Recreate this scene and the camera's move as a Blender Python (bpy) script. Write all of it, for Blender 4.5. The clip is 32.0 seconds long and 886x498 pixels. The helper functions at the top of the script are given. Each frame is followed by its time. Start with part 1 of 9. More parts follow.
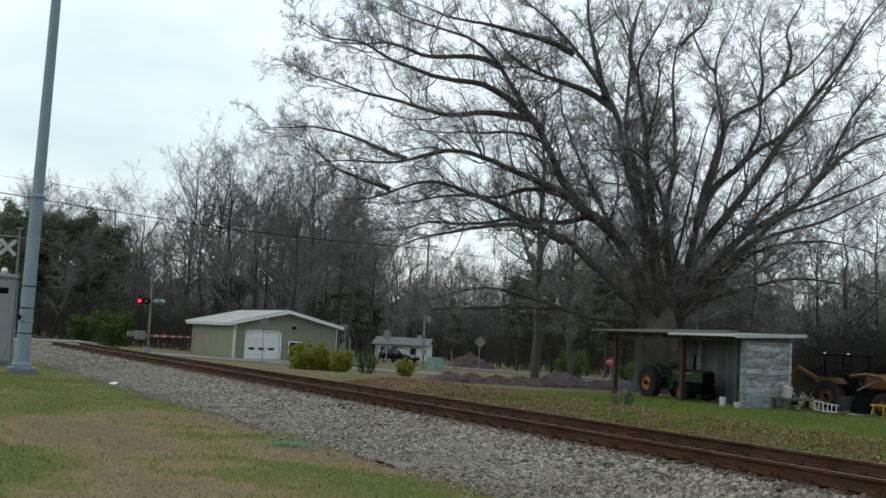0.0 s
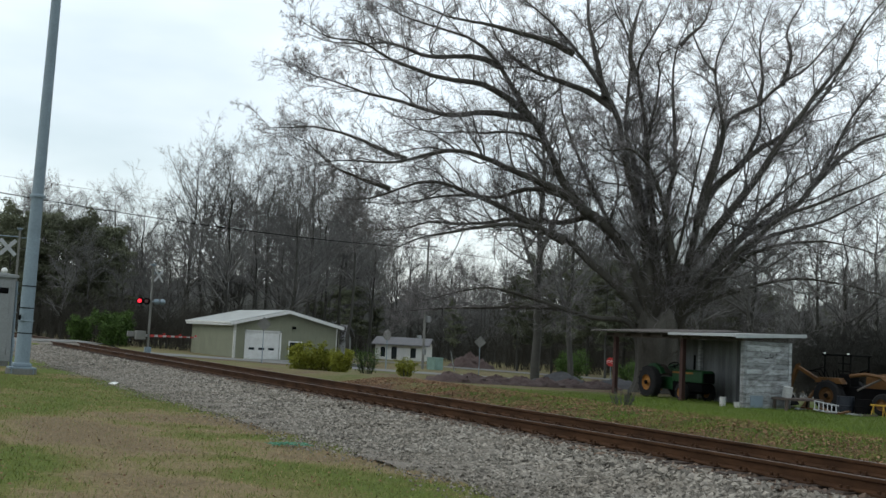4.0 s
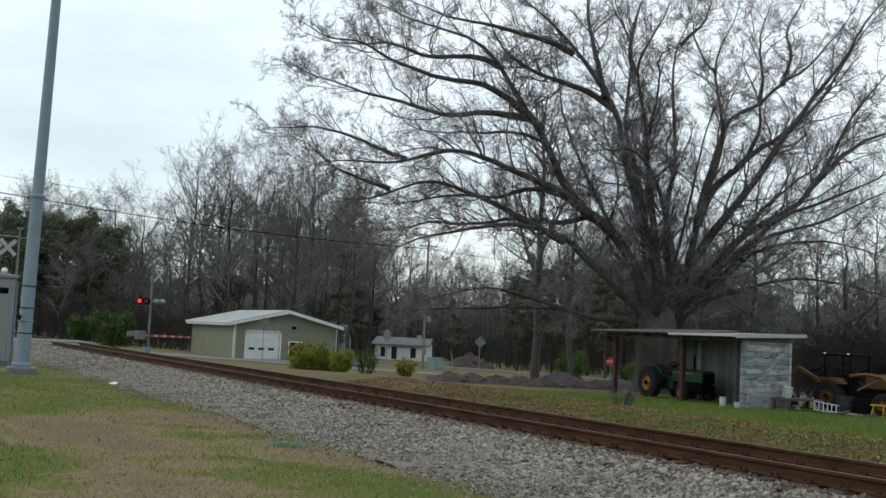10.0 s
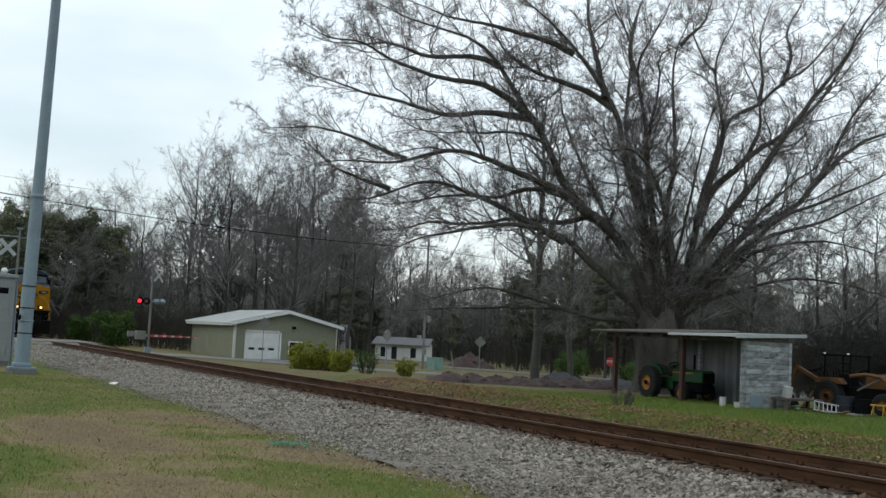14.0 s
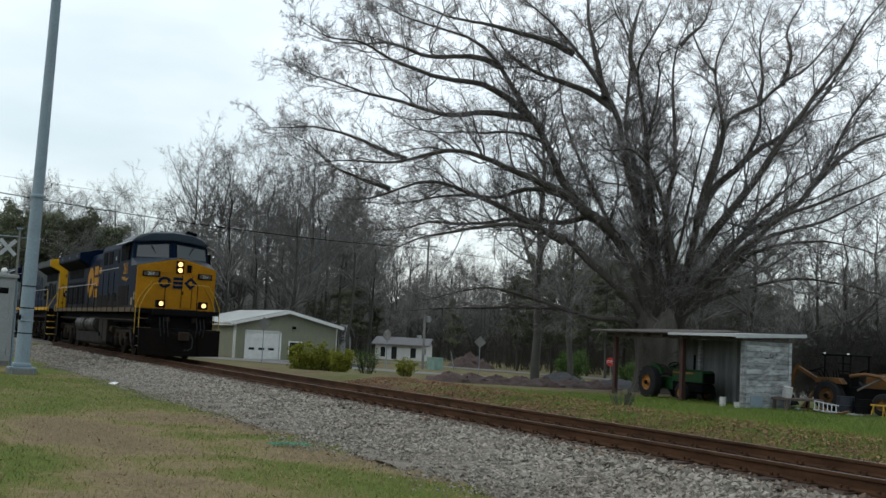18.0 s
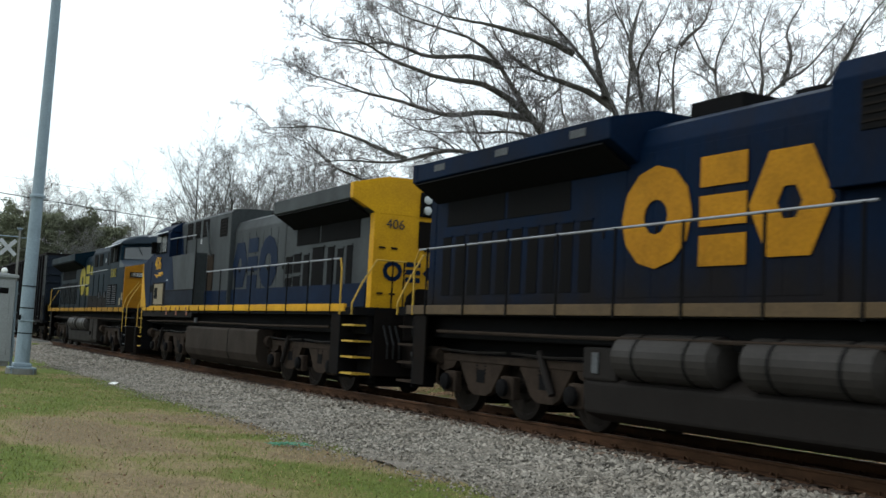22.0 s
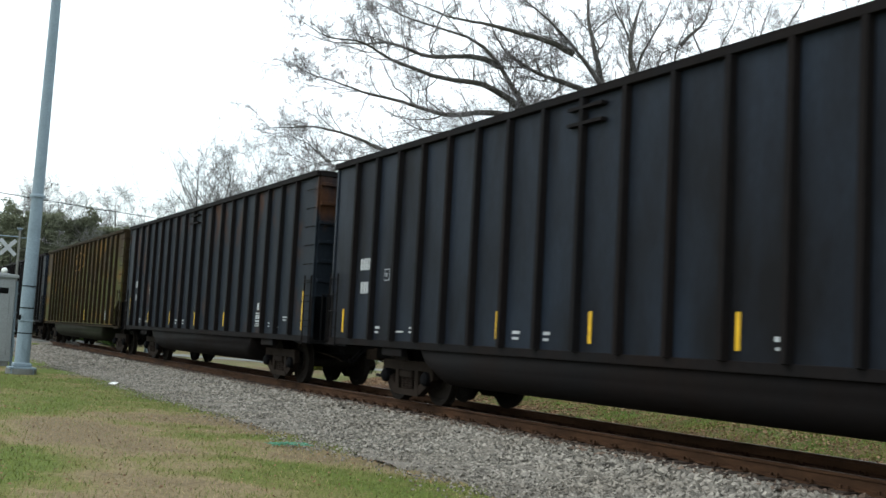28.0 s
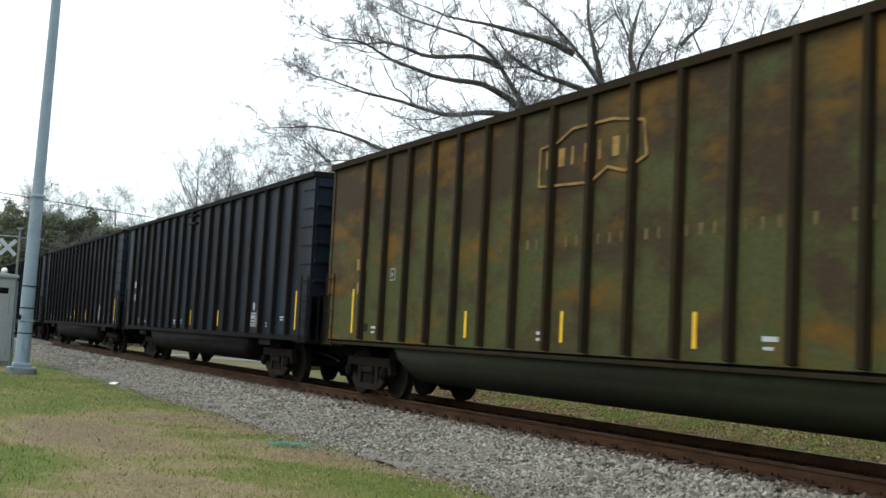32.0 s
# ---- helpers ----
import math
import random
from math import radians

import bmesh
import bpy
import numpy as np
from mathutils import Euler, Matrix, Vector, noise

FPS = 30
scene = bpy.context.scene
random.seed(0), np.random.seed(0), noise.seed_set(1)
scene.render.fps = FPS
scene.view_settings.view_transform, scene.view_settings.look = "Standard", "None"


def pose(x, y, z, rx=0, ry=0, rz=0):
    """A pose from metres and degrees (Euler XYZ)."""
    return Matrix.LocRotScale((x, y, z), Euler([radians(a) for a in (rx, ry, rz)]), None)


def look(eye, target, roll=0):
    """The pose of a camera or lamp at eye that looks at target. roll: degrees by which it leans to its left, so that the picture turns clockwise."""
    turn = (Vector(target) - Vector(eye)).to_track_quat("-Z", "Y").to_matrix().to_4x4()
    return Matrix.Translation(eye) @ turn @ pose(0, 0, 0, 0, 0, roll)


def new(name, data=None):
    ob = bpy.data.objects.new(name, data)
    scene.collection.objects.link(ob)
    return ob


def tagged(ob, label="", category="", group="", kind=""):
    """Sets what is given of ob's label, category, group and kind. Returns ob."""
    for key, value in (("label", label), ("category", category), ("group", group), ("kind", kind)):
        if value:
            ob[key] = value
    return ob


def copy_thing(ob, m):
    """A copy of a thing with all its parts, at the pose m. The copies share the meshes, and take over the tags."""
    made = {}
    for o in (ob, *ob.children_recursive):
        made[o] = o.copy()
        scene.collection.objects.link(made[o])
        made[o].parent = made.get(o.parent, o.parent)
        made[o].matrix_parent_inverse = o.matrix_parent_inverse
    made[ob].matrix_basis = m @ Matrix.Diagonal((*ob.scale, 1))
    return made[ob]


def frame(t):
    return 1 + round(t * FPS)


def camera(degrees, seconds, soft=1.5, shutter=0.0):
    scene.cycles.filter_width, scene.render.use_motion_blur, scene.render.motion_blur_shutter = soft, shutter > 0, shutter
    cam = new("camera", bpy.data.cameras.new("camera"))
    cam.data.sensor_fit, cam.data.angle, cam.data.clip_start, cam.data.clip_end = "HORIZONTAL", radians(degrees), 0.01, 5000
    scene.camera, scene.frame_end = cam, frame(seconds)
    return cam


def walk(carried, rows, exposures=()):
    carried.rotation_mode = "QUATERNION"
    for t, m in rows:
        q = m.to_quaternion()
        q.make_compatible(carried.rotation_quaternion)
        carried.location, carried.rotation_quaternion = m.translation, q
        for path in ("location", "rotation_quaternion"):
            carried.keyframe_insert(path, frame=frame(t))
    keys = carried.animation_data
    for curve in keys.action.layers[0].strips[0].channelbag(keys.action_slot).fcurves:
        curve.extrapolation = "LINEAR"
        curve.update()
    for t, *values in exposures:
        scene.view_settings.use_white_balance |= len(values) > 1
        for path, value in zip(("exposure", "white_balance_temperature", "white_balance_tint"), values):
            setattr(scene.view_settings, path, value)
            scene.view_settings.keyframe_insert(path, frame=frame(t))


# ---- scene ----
# World: x runs along the track (the train travels towards +x), y away from the camera across the track,
# z is up and zero at the top of the rails.
TRACK_Y = 10.71
EYE = Vector((0.0, 0.0, 1.29))
AIM = EYE + Vector((-0.88215, 0.46391, 0.08121))

cam = camera(43.98, 32.0, soft=1.5, shutter=0.2)
walk(cam, [(0.0, look(EYE, AIM, 2.88)), (32.0, look(EYE, AIM, 2.88))],
     exposures=[(0.0, 0.0, 6500, 6), (19.0, 0.0, 6500, 6), (21.0, 0.25, 6500, 6), (22.0, 0.46, 6500, 5), (23.0, 0.54, 6500, 5), (25.0, 0.58, 6500, 5), (28.0, 0.8, 6500, 5), (32.0, 0.8, 6500, 5)])

# ---- light: bright overcast sky, a weak wide sun above the clouds ----
SUN_ELEV, SUN_TURN = radians(48), radians(200)
world = bpy.data.worlds.new("overcast_sky")
scene.world = world
world.use_nodes = True
wn, wl = world.node_tree.nodes, world.node_tree.links
wn.clear()
w_out = wn.new("ShaderNodeOutputWorld")
w_sky = wn.new("ShaderNodeTexSky")
w_sky.sky_type, w_sky.sun_disc = "NISHITA", False
w_sky.sun_elevation, w_sky.sun_rotation = SUN_ELEV, SUN_TURN
w_bg = wn.new("ShaderNodeBackground")
w_bg.inputs["Strength"].default_value = 0.05
wl.new(w_sky.outputs[0], w_bg.inputs["Color"])
w_co = wn.new("ShaderNodeTexCoord")
w_map = wn.new("ShaderNodeMapping")
w_map.inputs["Scale"].default_value = (1.0, 1.0, 3.0)
w_noise = wn.new("ShaderNodeTexNoise")
w_noise.inputs["Scale"].default_value = 1.7
w_noise.inputs["Detail"].default_value = 5
w_noise.inputs["Roughness"].default_value = 0.5
w_ramp = wn.new("ShaderNodeValToRGB")
w_ramp.color_ramp.elements[0].position = 0.36
w_ramp.color_ramp.elements[0].color = (0.60, 0.67, 0.70, 1)
w_ramp.color_ramp.elements[1].position = 0.60
w_ramp.color_ramp.elements[1].color = (0.95, 0.98, 1.0, 1)
w_cloud = wn.new("ShaderNodeBackground")
w_cloud.inputs["Strength"].default_value = 0.98
w_add = wn.new("ShaderNodeAddShader")
wl.new(w_co.outputs["Generated"], w_map.inputs["Vector"])
wl.new(w_map.outputs[0], w_noise.inputs["Vector"])
wl.new(w_noise.outputs[0], w_ramp.inputs["Fac"])
# an overcast sky grows brighter upwards
w_sep, w_up, w_mul = wn.new("ShaderNodeSeparateXYZ"), wn.new("ShaderNodeMapRange"), wn.new("ShaderNodeVectorMath")
w_mul.operation = "SCALE"
w_up.inputs["From Min"].default_value, w_up.inputs["From Max"].default_value = 0.05, 0.30
w_up.inputs["To Min"].default_value, w_up.inputs["To Max"].default_value = 0.80, 1.10
wl.new(w_co.outputs["Generated"], w_sep.inputs[0])
wl.new(w_sep.outputs["Z"], w_up.inputs["Value"])
wl.new(w_ramp.outputs[0], w_mul.inputs[0])
wl.new(w_up.outputs[0], w_mul.inputs["Scale"])
wl.new(w_mul.outputs[0], w_cloud.inputs["Color"])
wl.new(w_bg.outputs[0], w_add.inputs[0])
wl.new(w_cloud.outputs[0], w_add.inputs[1])
wl.new(w_add.outputs[0], w_out.inputs["Surface"])

sun = new("sun", bpy.data.lights.new("sun", "SUN"))
sun.data.energy, sun.data.angle, sun.data.color = 0.7, radians(20), (1.0, 0.97, 0.93)
sun.matrix_world = look((0, 0, 50), (math.sin(SUN_TURN) * -30, math.cos(SUN_TURN) * -30, 50 - 30 * math.tan(SUN_ELEV)))


# ---- materials ----
def mat(name, color, rough=0.7, metal=0.0, dark=None, scale=3.0, fine=40.0, bump=0.15, stain=0.5, rnd=0.0, stretch=(1, 1, 1), island=False, spec=0.25, lo=0.38, hi=0.68, rise=None, blotch=None):
    """A surface with stains at two scales, fine relief and a changing gloss. dark: the colour of dirt or wear."""
    m = bpy.data.materials.new(name)
    m.use_nodes = True
    n, l = m.node_tree.nodes, m.node_tree.links
    b = n["Principled BSDF"]
    co = n.new("ShaderNodeTexCoord")
    mp = n.new("ShaderNodeMapping")
    mp.inputs["Scale"].default_value = stretch
    l.new(co.outputs["Object"], mp.inputs["Vector"])
    big = n.new("ShaderNodeTexNoise")
    big.inputs["Scale"].default_value, big.inputs["Detail"].default_value = scale, 6
    big.inputs["Roughness"].default_value = 0.62
    small = n.new("ShaderNodeTexNoise")
    small.inputs["Scale"].default_value, small.inputs["Detail"].default_value = fine, 3
    for t in (big, small):
        l.new(mp.outputs[0], t.inputs["Vector"])
    dark = dark or tuple(c * 0.6 for c in color)
    ramp = n.new("ShaderNodeValToRGB")
    ramp.color_ramp.elements[0].position, ramp.color_ramp.elements[1].position = lo, hi
    ramp.color_ramp.elements[0].color, ramp.color_ramp.elements[1].color = (*color, 1), (*[a + (c - a) * stain for a, c in zip(color, dark)], 1)
    worn = big.outputs[0]
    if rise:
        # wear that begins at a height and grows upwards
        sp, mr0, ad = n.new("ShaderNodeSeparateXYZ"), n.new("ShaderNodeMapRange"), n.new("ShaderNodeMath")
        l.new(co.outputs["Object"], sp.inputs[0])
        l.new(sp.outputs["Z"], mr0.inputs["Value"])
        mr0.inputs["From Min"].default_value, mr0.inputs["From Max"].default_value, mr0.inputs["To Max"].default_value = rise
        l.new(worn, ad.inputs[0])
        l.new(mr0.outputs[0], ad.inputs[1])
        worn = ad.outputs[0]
    l.new(worn, ramp.inputs["Fac"])
    mul = n.new("ShaderNodeMix")
    mul.data_type, mul.blend_type = "RGBA", "MULTIPLY"
    mul.inputs["Factor"].default_value = 0.55
    r2 = n.new("ShaderNodeValToRGB")
    r2.color_ramp.elements[0].position, r2.color_ramp.elements[1].position = 0.3, 0.7
    r2.color_ramp.elements[0].color, r2.color_ramp.elements[1].color = (0.55, 0.55, 0.55, 1), (1, 1, 1, 1)
    l.new(small.outputs[0], r2.inputs["Fac"])
    l.new(ramp.outputs[0], mul.inputs["A"])
    l.new(r2.outputs[0], mul.inputs["B"])
    last = mul.outputs["Result"]
    if blotch:
        # a second kind of wear in patches of its own
        tint, size, b0, b1, shape = blotch
        mp2, spot2, r3, mix = n.new("ShaderNodeMapping"), n.new("ShaderNodeTexNoise"), n.new("ShaderNodeValToRGB"), n.new("ShaderNodeMix")
        mp2.inputs["Scale"].default_value, mp2.inputs["Location"].default_value = shape, (7.3, 2.1, 4.7)
        spot2.inputs["Scale"].default_value, spot2.inputs["Detail"].default_value, spot2.inputs["Roughness"].default_value = size, 7, 0.66
        r3.color_ramp.elements[0].position, r3.color_ramp.elements[1].position = b0, b1
        l.new(co.outputs["Object"], mp2.inputs["Vector"])
        l.new(mp2.outputs[0], spot2.inputs["Vector"])
        l.new(spot2.outputs[0], r3.inputs["Fac"])
        mix.data_type = "RGBA"
        mix.inputs["B"].default_value = (*tint, 1)
        l.new(r3.outputs[0], mix.inputs["Factor"])
        l.new(last, mix.inputs["A"])
        last = mix.outputs["Result"]
    if rnd:
        hs = n.new("ShaderNodeHueSaturation")
        mr = n.new("ShaderNodeMapRange")
        mr.inputs["To Min"].default_value, mr.inputs["To Max"].default_value = 1 - rnd, 1 + rnd
        if island:
            src = n.new("ShaderNodeNewGeometry").outputs["Random Per Island"]
        else:
            src = n.new("ShaderNodeObjectInfo").outputs["Random"]
        l.new(src, mr.inputs["Value"])
        l.new(mr.outputs[0], hs.inputs["Value"])
        l.new(last, hs.inputs["Color"])
        last = hs.outputs[0]
    l.new(last, b.inputs["Base Color"])
    rr = n.new("ShaderNodeMapRange")
    rr.inputs["To Min"].default_value, rr.inputs["To Max"].default_value = max(0.05, rough - 0.12), min(1, rough + 0.15)
    l.new(big.outputs[0], rr.inputs["Value"])
    l.new(rr.outputs[0], b.inputs["Roughness"])
    b.inputs["Metallic"].default_value = metal
    b.inputs["Specular IOR Level"].default_value = spec
    if bump:
        bp = n.new("ShaderNodeBump")
        bp.inputs["Strength"].default_value, bp.inputs["Distance"].default_value = bump, 0.02
        l.new(small.outputs[0], bp.inputs["Height"])
        l.new(bp.outputs[0], b.inputs["Normal"])
    return m


def glow(name, color, power):
    m = bpy.data.materials.new(name)
    m.use_nodes = True
    b = m.node_tree.nodes["Principled BSDF"]
    b.inputs["Base Color"].default_value = (*color, 1)
    b.inputs["Emission Color"].default_value = (*color, 1)
    b.inputs["Emission Strength"].default_value = power
    return m


def glass(name, color=(0.02, 0.025, 0.03), rough=0.08):
    m = bpy.data.materials.new(name)
    m.use_nodes = True
    b = m.node_tree.nodes["Principled BSDF"]
    b.inputs["Base Color"].default_value = (*color, 1)
    b.inputs["Roughness"].default_value = rough
    b.inputs["Specular IOR Level"].default_value = 0.6
    return m


M_BALLAST = mat("ballast_bed", (0.17, 0.152, 0.13), 0.95, dark=(0.095, 0.082, 0.066), scale=1.5, fine=22, bump=0.8)
M_STONE = mat("ballast_stone", (0.236, 0.217, 0.187), 0.9, dark=(0.14, 0.118, 0.094), scale=0.8, fine=30, bump=0.3, rnd=0.55, island=True)
M_RAIL = mat("rusty_rail", (0.066, 0.033, 0.017), 0.9, 0.0, dark=(0.020, 0.011, 0.007), scale=4, fine=30, stretch=(0.35, 1, 1), stain=0.8, spec=0.1)
M_RAILTOP = mat("worn_rail_head", (0.12, 0.09, 0.075), 0.45, 0.6, scale=6, fine=30, bump=0.05)
M_TIE = mat("creosoted_tie", (0.05, 0.035, 0.027), 0.95, dark=(0.025, 0.018, 0.015), scale=5, fine=40, bump=0.5, rnd=0.25)
M_ROAD = mat("pale_asphalt", (0.165, 0.17, 0.162), 0.9, dark=(0.12, 0.12, 0.114), scale=0.8, fine=30)
M_GALV = mat("galvanised_steel", (0.21, 0.27, 0.315), 0.55, 0.1, dark=(0.155, 0.195, 0.225), scale=2, fine=30, bump=0.05)
M_GREYBOX = mat("grey_painted_steel", (0.235, 0.25, 0.255), 0.6, 0.0, dark=(0.18, 0.19, 0.19), scale=1.5, fine=25, bump=0.05)
M_SIDING = mat("olive_metal_siding", (0.23, 0.24, 0.175), 0.65, 0.0, dark=(0.18, 0.19, 0.14), scale=0.8, fine=20, bump=0.05)
M_WHITE = mat("white_paint", (0.74, 0.75, 0.74), 0.6, dark=(0.58, 0.58, 0.55), scale=2, fine=20, bump=0.05)
M_ROOFW = mat("pale_metal_roof", (0.36, 0.38, 0.375), 0.6, 0.0, dark=(0.25, 0.26, 0.25), scale=1, fine=20, bump=0.05)
M_OLDWOOD = mat("weathered_grey_boards", (0.34, 0.36, 0.37), 0.9, dark=(0.11, 0.11, 0.105), scale=2.2, fine=35, bump=0.5, stretch=(1, 1, 4), rnd=0.3, stain=0.85, lo=0.42, hi=0.64)
M_DARKWOOD = mat("dark_old_wood", (0.10, 0.08, 0.07), 0.9, dark=(0.05, 0.04, 0.035), scale=3, fine=30, bump=0.3)
M_REDPOST = mat("red_brown_steel", (0.05, 0.024, 0.021), 0.7, dark=(0.06, 0.035, 0.03), scale=3, fine=30)
# grimy black; also puts the shade of openings and sheltered sheets into colour
M_BLACK = mat("black_grime_and_shade", (0.0052, 0.0054, 0.006), 0.8, dark=(0.009, 0.008, 0.0075), spec=0.03, scale=2, fine=25)
M_RUBBER = mat("tyre_rubber", (0.02, 0.02, 0.021), 0.85, scale=4, fine=40, spec=0.08)
M_SHINGLE = mat("grey_shingles", (0.16, 0.16, 0.17), 0.9, dark=(0.11, 0.11, 0.115), scale=2, fine=20)
M_GLASSD = glass("dark_window_glass")
M_BARK = mat("grey_oak_bark", (0.079, 0.074, 0.064), 0.95, dark=(0.033, 0.030, 0.026), scale=1.2, fine=14, bump=0.9, stretch=(1, 1, 0.4))
M_SHOOT = mat("olive_brown_shoots", (0.052, 0.046, 0.031), 0.9, dark=(0.030, 0.026, 0.018), scale=0.8, fine=8, bump=0.0)
M_BOUGH = mat("grey_boughs", (0.13, 0.125, 0.122), 0.95, dark=(0.08, 0.076, 0.072), scale=1.0, fine=12, bump=0.3)
M_BOARD = mat("weathered_white_board", (0.42, 0.44, 0.45), 0.7, dark=(0.30, 0.31, 0.32), scale=2, fine=20, bump=0.05)
M_TWIG = mat("twigs_and_buds", (0.25, 0.232, 0.238), 0.9, dark=(0.165, 0.15, 0.155), scale=0.5, fine=8, bump=0.0)
M_BARKF = mat("woodland_bark", (0.057, 0.056, 0.050), 0.95, dark=(0.031, 0.030, 0.027), scale=1.0, fine=10, bump=0.4, rnd=0.3)
M_TWIGF = mat("woodland_twigs", (0.153, 0.150, 0.147), 0.95, dark=(0.10, 0.098, 0.096), scale=0.3, fine=5, bump=0.0, rnd=0.3)
M_BRUSH = mat("dark_brush_stems", (0.044, 0.041, 0.033), 0.95, dark=(0.024, 0.023, 0.018), scale=0.3, fine=5, bump=0.0, rnd=0.3)
M_PINE = mat("pine_needles", (0.115, 0.125, 0.080), 0.9, dark=(0.07, 0.08, 0.052), scale=0.8, fine=9, bump=0.0, rnd=0.3)
M_BUSH = mat("spring_shrub_leaves", (0.24, 0.25, 0.03), 0.8, dark=(0.10, 0.13, 0.02), scale=2.2, fine=18, bump=0.0, rnd=0.35, island=True)
M_BUSHG = mat("green_shrub_leaves", (0.065, 0.115, 0.024), 0.8, dark=(0.03, 0.062, 0.014), scale=1.2, fine=14, bump=0.0, rnd=0.35, island=True)
M_GRAVEL = mat("dark_gravel", (0.052, 0.054, 0.060), 0.95, dark=(0.03, 0.03, 0.033), scale=2, fine=16, bump=0.6)


# ---- helpers for shapes ----
def part(name, bm, material, parent=None, label="", smooth=False):
    me = bpy.data.meshes.new(name)
    if isinstance(bm, bmesh.types.BMesh):
        bm.normal_update()
        bm.to_mesh(me)
        bm.free()
    else:
        me.from_pydata(*bm)
        me.update()
    me.materials.append(material)
    if smooth:
        me.polygons.foreach_set("use_smooth", [True] * len(me.polygons))
    ob = new(name, me)
    if parent is not None:
        ob.parent = parent
    if label:
        tagged(ob, label)
    return ob


def thing(name, label, category, m=None, group="", kind=""):
    ob = new(name)
    ob.empty_display_size = 0.3
    if m is not None:
        ob.matrix_world = m
    return tagged(ob, label, category, group, kind)


def box(x0, y0, z0, x1, y1, z1, bevel=0.0, bm=None):
    bm = bm or bmesh.new()
    v = [bm.verts.new(p) for p in ((x0, y0, z0), (x1, y0, z0), (x1, y1, z0), (x0, y1, z0), (x0, y0, z1), (x1, y0, z1), (x1, y1, z1), (x0, y1, z1))]
    fs = [bm.faces.new([v[i] for i in f]) for f in ((3, 2, 1, 0), (4, 5, 6, 7), (0, 1, 5, 4), (1, 2, 6, 5), (2, 3, 7, 6), (3, 0, 4, 7))]
    bmesh.ops.recalc_face_normals(bm, faces=fs)
    if bevel:
        es = list({e for f in fs for e in f.edges})
        bmesh.ops.bevel(bm, geom=es, offset=bevel, segments=2, affect="EDGES", profile=0.6)
    return bm


def hull(points, bevel=0.0, bm=None):
    own = bmesh.new()
    vs = [own.verts.new(p) for p in points]
    r = bmesh.ops.convex_hull(own, input=vs)
    bmesh.ops.delete(own, geom=[g for g in r["geom_interior"] if isinstance(g, bmesh.types.BMVert)], context="VERTS")
    bmesh.ops.dissolve_limit(own, angle_limit=radians(1.5), verts=own.verts[:], edges=own.edges[:])
    bmesh.ops.recalc_face_normals(own, faces=own.faces[:])
    if bevel:
        bmesh.ops.bevel(own, geom=own.edges[:], offset=bevel, segments=2, affect="EDGES", profile=0.6)
    return own


def prism(outline, a, b, axis="y", bevel=0.0):
    """An outline of pairs drawn out along an axis from a to b."""
    put = {"x": lambda p, s: (s, p[0], p[1]), "y": lambda p, s: (p[0], s, p[1]), "z": lambda p, s: (p[0], p[1], s)}[axis]
    bm = bmesh.new()
    lo = [bm.verts.new(put(p, a)) for p in outline]
    hi = [bm.verts.new(put(p, b)) for p in outline]
    k = len(outline)
    fs = [bm.faces.new(lo), bm.faces.new(hi)] + [bm.faces.new((lo[i], lo[(i + 1) % k], hi[(i + 1) % k], hi[i])) for i in range(k)]
    bmesh.ops.recalc_face_normals(bm, faces=fs)
    if bevel:
        bmesh.ops.bevel(bm, geom=bm.edges[:], offset=bevel, segments=2, affect="EDGES", profile=0.6)
    return bm


def tube(points, radius, sides=8, bm=None, end=None):
    """A round bar along points; end: the radius at its far end."""
    bm = bm or bmesh.new()
    pts = [Vector(p) for p in points]
    rings = []
    for i, p in enumerate(pts):
        d = (pts[min(i + 1, len(pts) - 1)] - pts[max(i - 1, 0)]).normalized()
        a = d.orthogonal().normalized() if i == 0 else (rings_a - d * rings_a.dot(d)).normalized()
        rings_a = a
        b = d.cross(a)
        r = radius if end is None else radius + (end - radius) * i / (len(pts) - 1)
        rings.append([bm.verts.new(p + (a * math.cos(2 * math.pi * k / sides) + b * math.sin(2 * math.pi * k / sides)) * r) for k in range(sides)])
    for r0, r1 in zip(rings, rings[1:]):
        for k in range(sides):
            bm.faces.new((r0[k], r0[(k + 1) % sides], r1[(k + 1) % sides], r1[k]))
    bm.faces.new(rings[0][::-1])
    bm.faces.new(rings[-1])
    return bm


def disc(centre, axis, radius, depth, sides=24, bm=None, bevel=0.0):
    c, a = Vector(centre), Vector(axis).normalized()
    return tube([c - a * depth / 2, c + a * depth / 2], radius, sides, bm)


def lathe(profile, centre, axis, sides=28, ring=False):
    """Turns pairs (along the axis, radius) about an axis through centre."""
    bm = bmesh.new()
    c, a = Vector(centre), Vector(axis).normalized()
    p = a.orthogonal().normalized()
    q = a.cross(p)
    rings = [[bm.verts.new(c + a * s + (p * math.cos(2 * math.pi * k / sides) + q * math.sin(2 * math.pi * k / sides)) * r) for k in range(sides)] for s, r in profile]
    for r0, r1 in zip(rings, rings[1:]):
        for k in range(sides):
            bm.faces.new((r0[k], r0[(k + 1) % sides], r1[(k + 1) % sides], r1[k]))
    if ring:
        for k in range(sides):
            bm.faces.new((rings[-1][k], rings[-1][(k + 1) % sides], rings[0][(k + 1) % sides], rings[0][k]))
    if profile[0][1] > 0.001 and not ring:
        bm.faces.new(rings[0][::-1])
    if profile[-1][1] > 0.001 and not ring:
        bm.faces.new(rings[-1])
    bmesh.ops.remove_doubles(bm, verts=bm.verts[:], dist=0.0005)
    bmesh.ops.recalc_face_normals(bm, faces=bm.faces[:])
    return bm


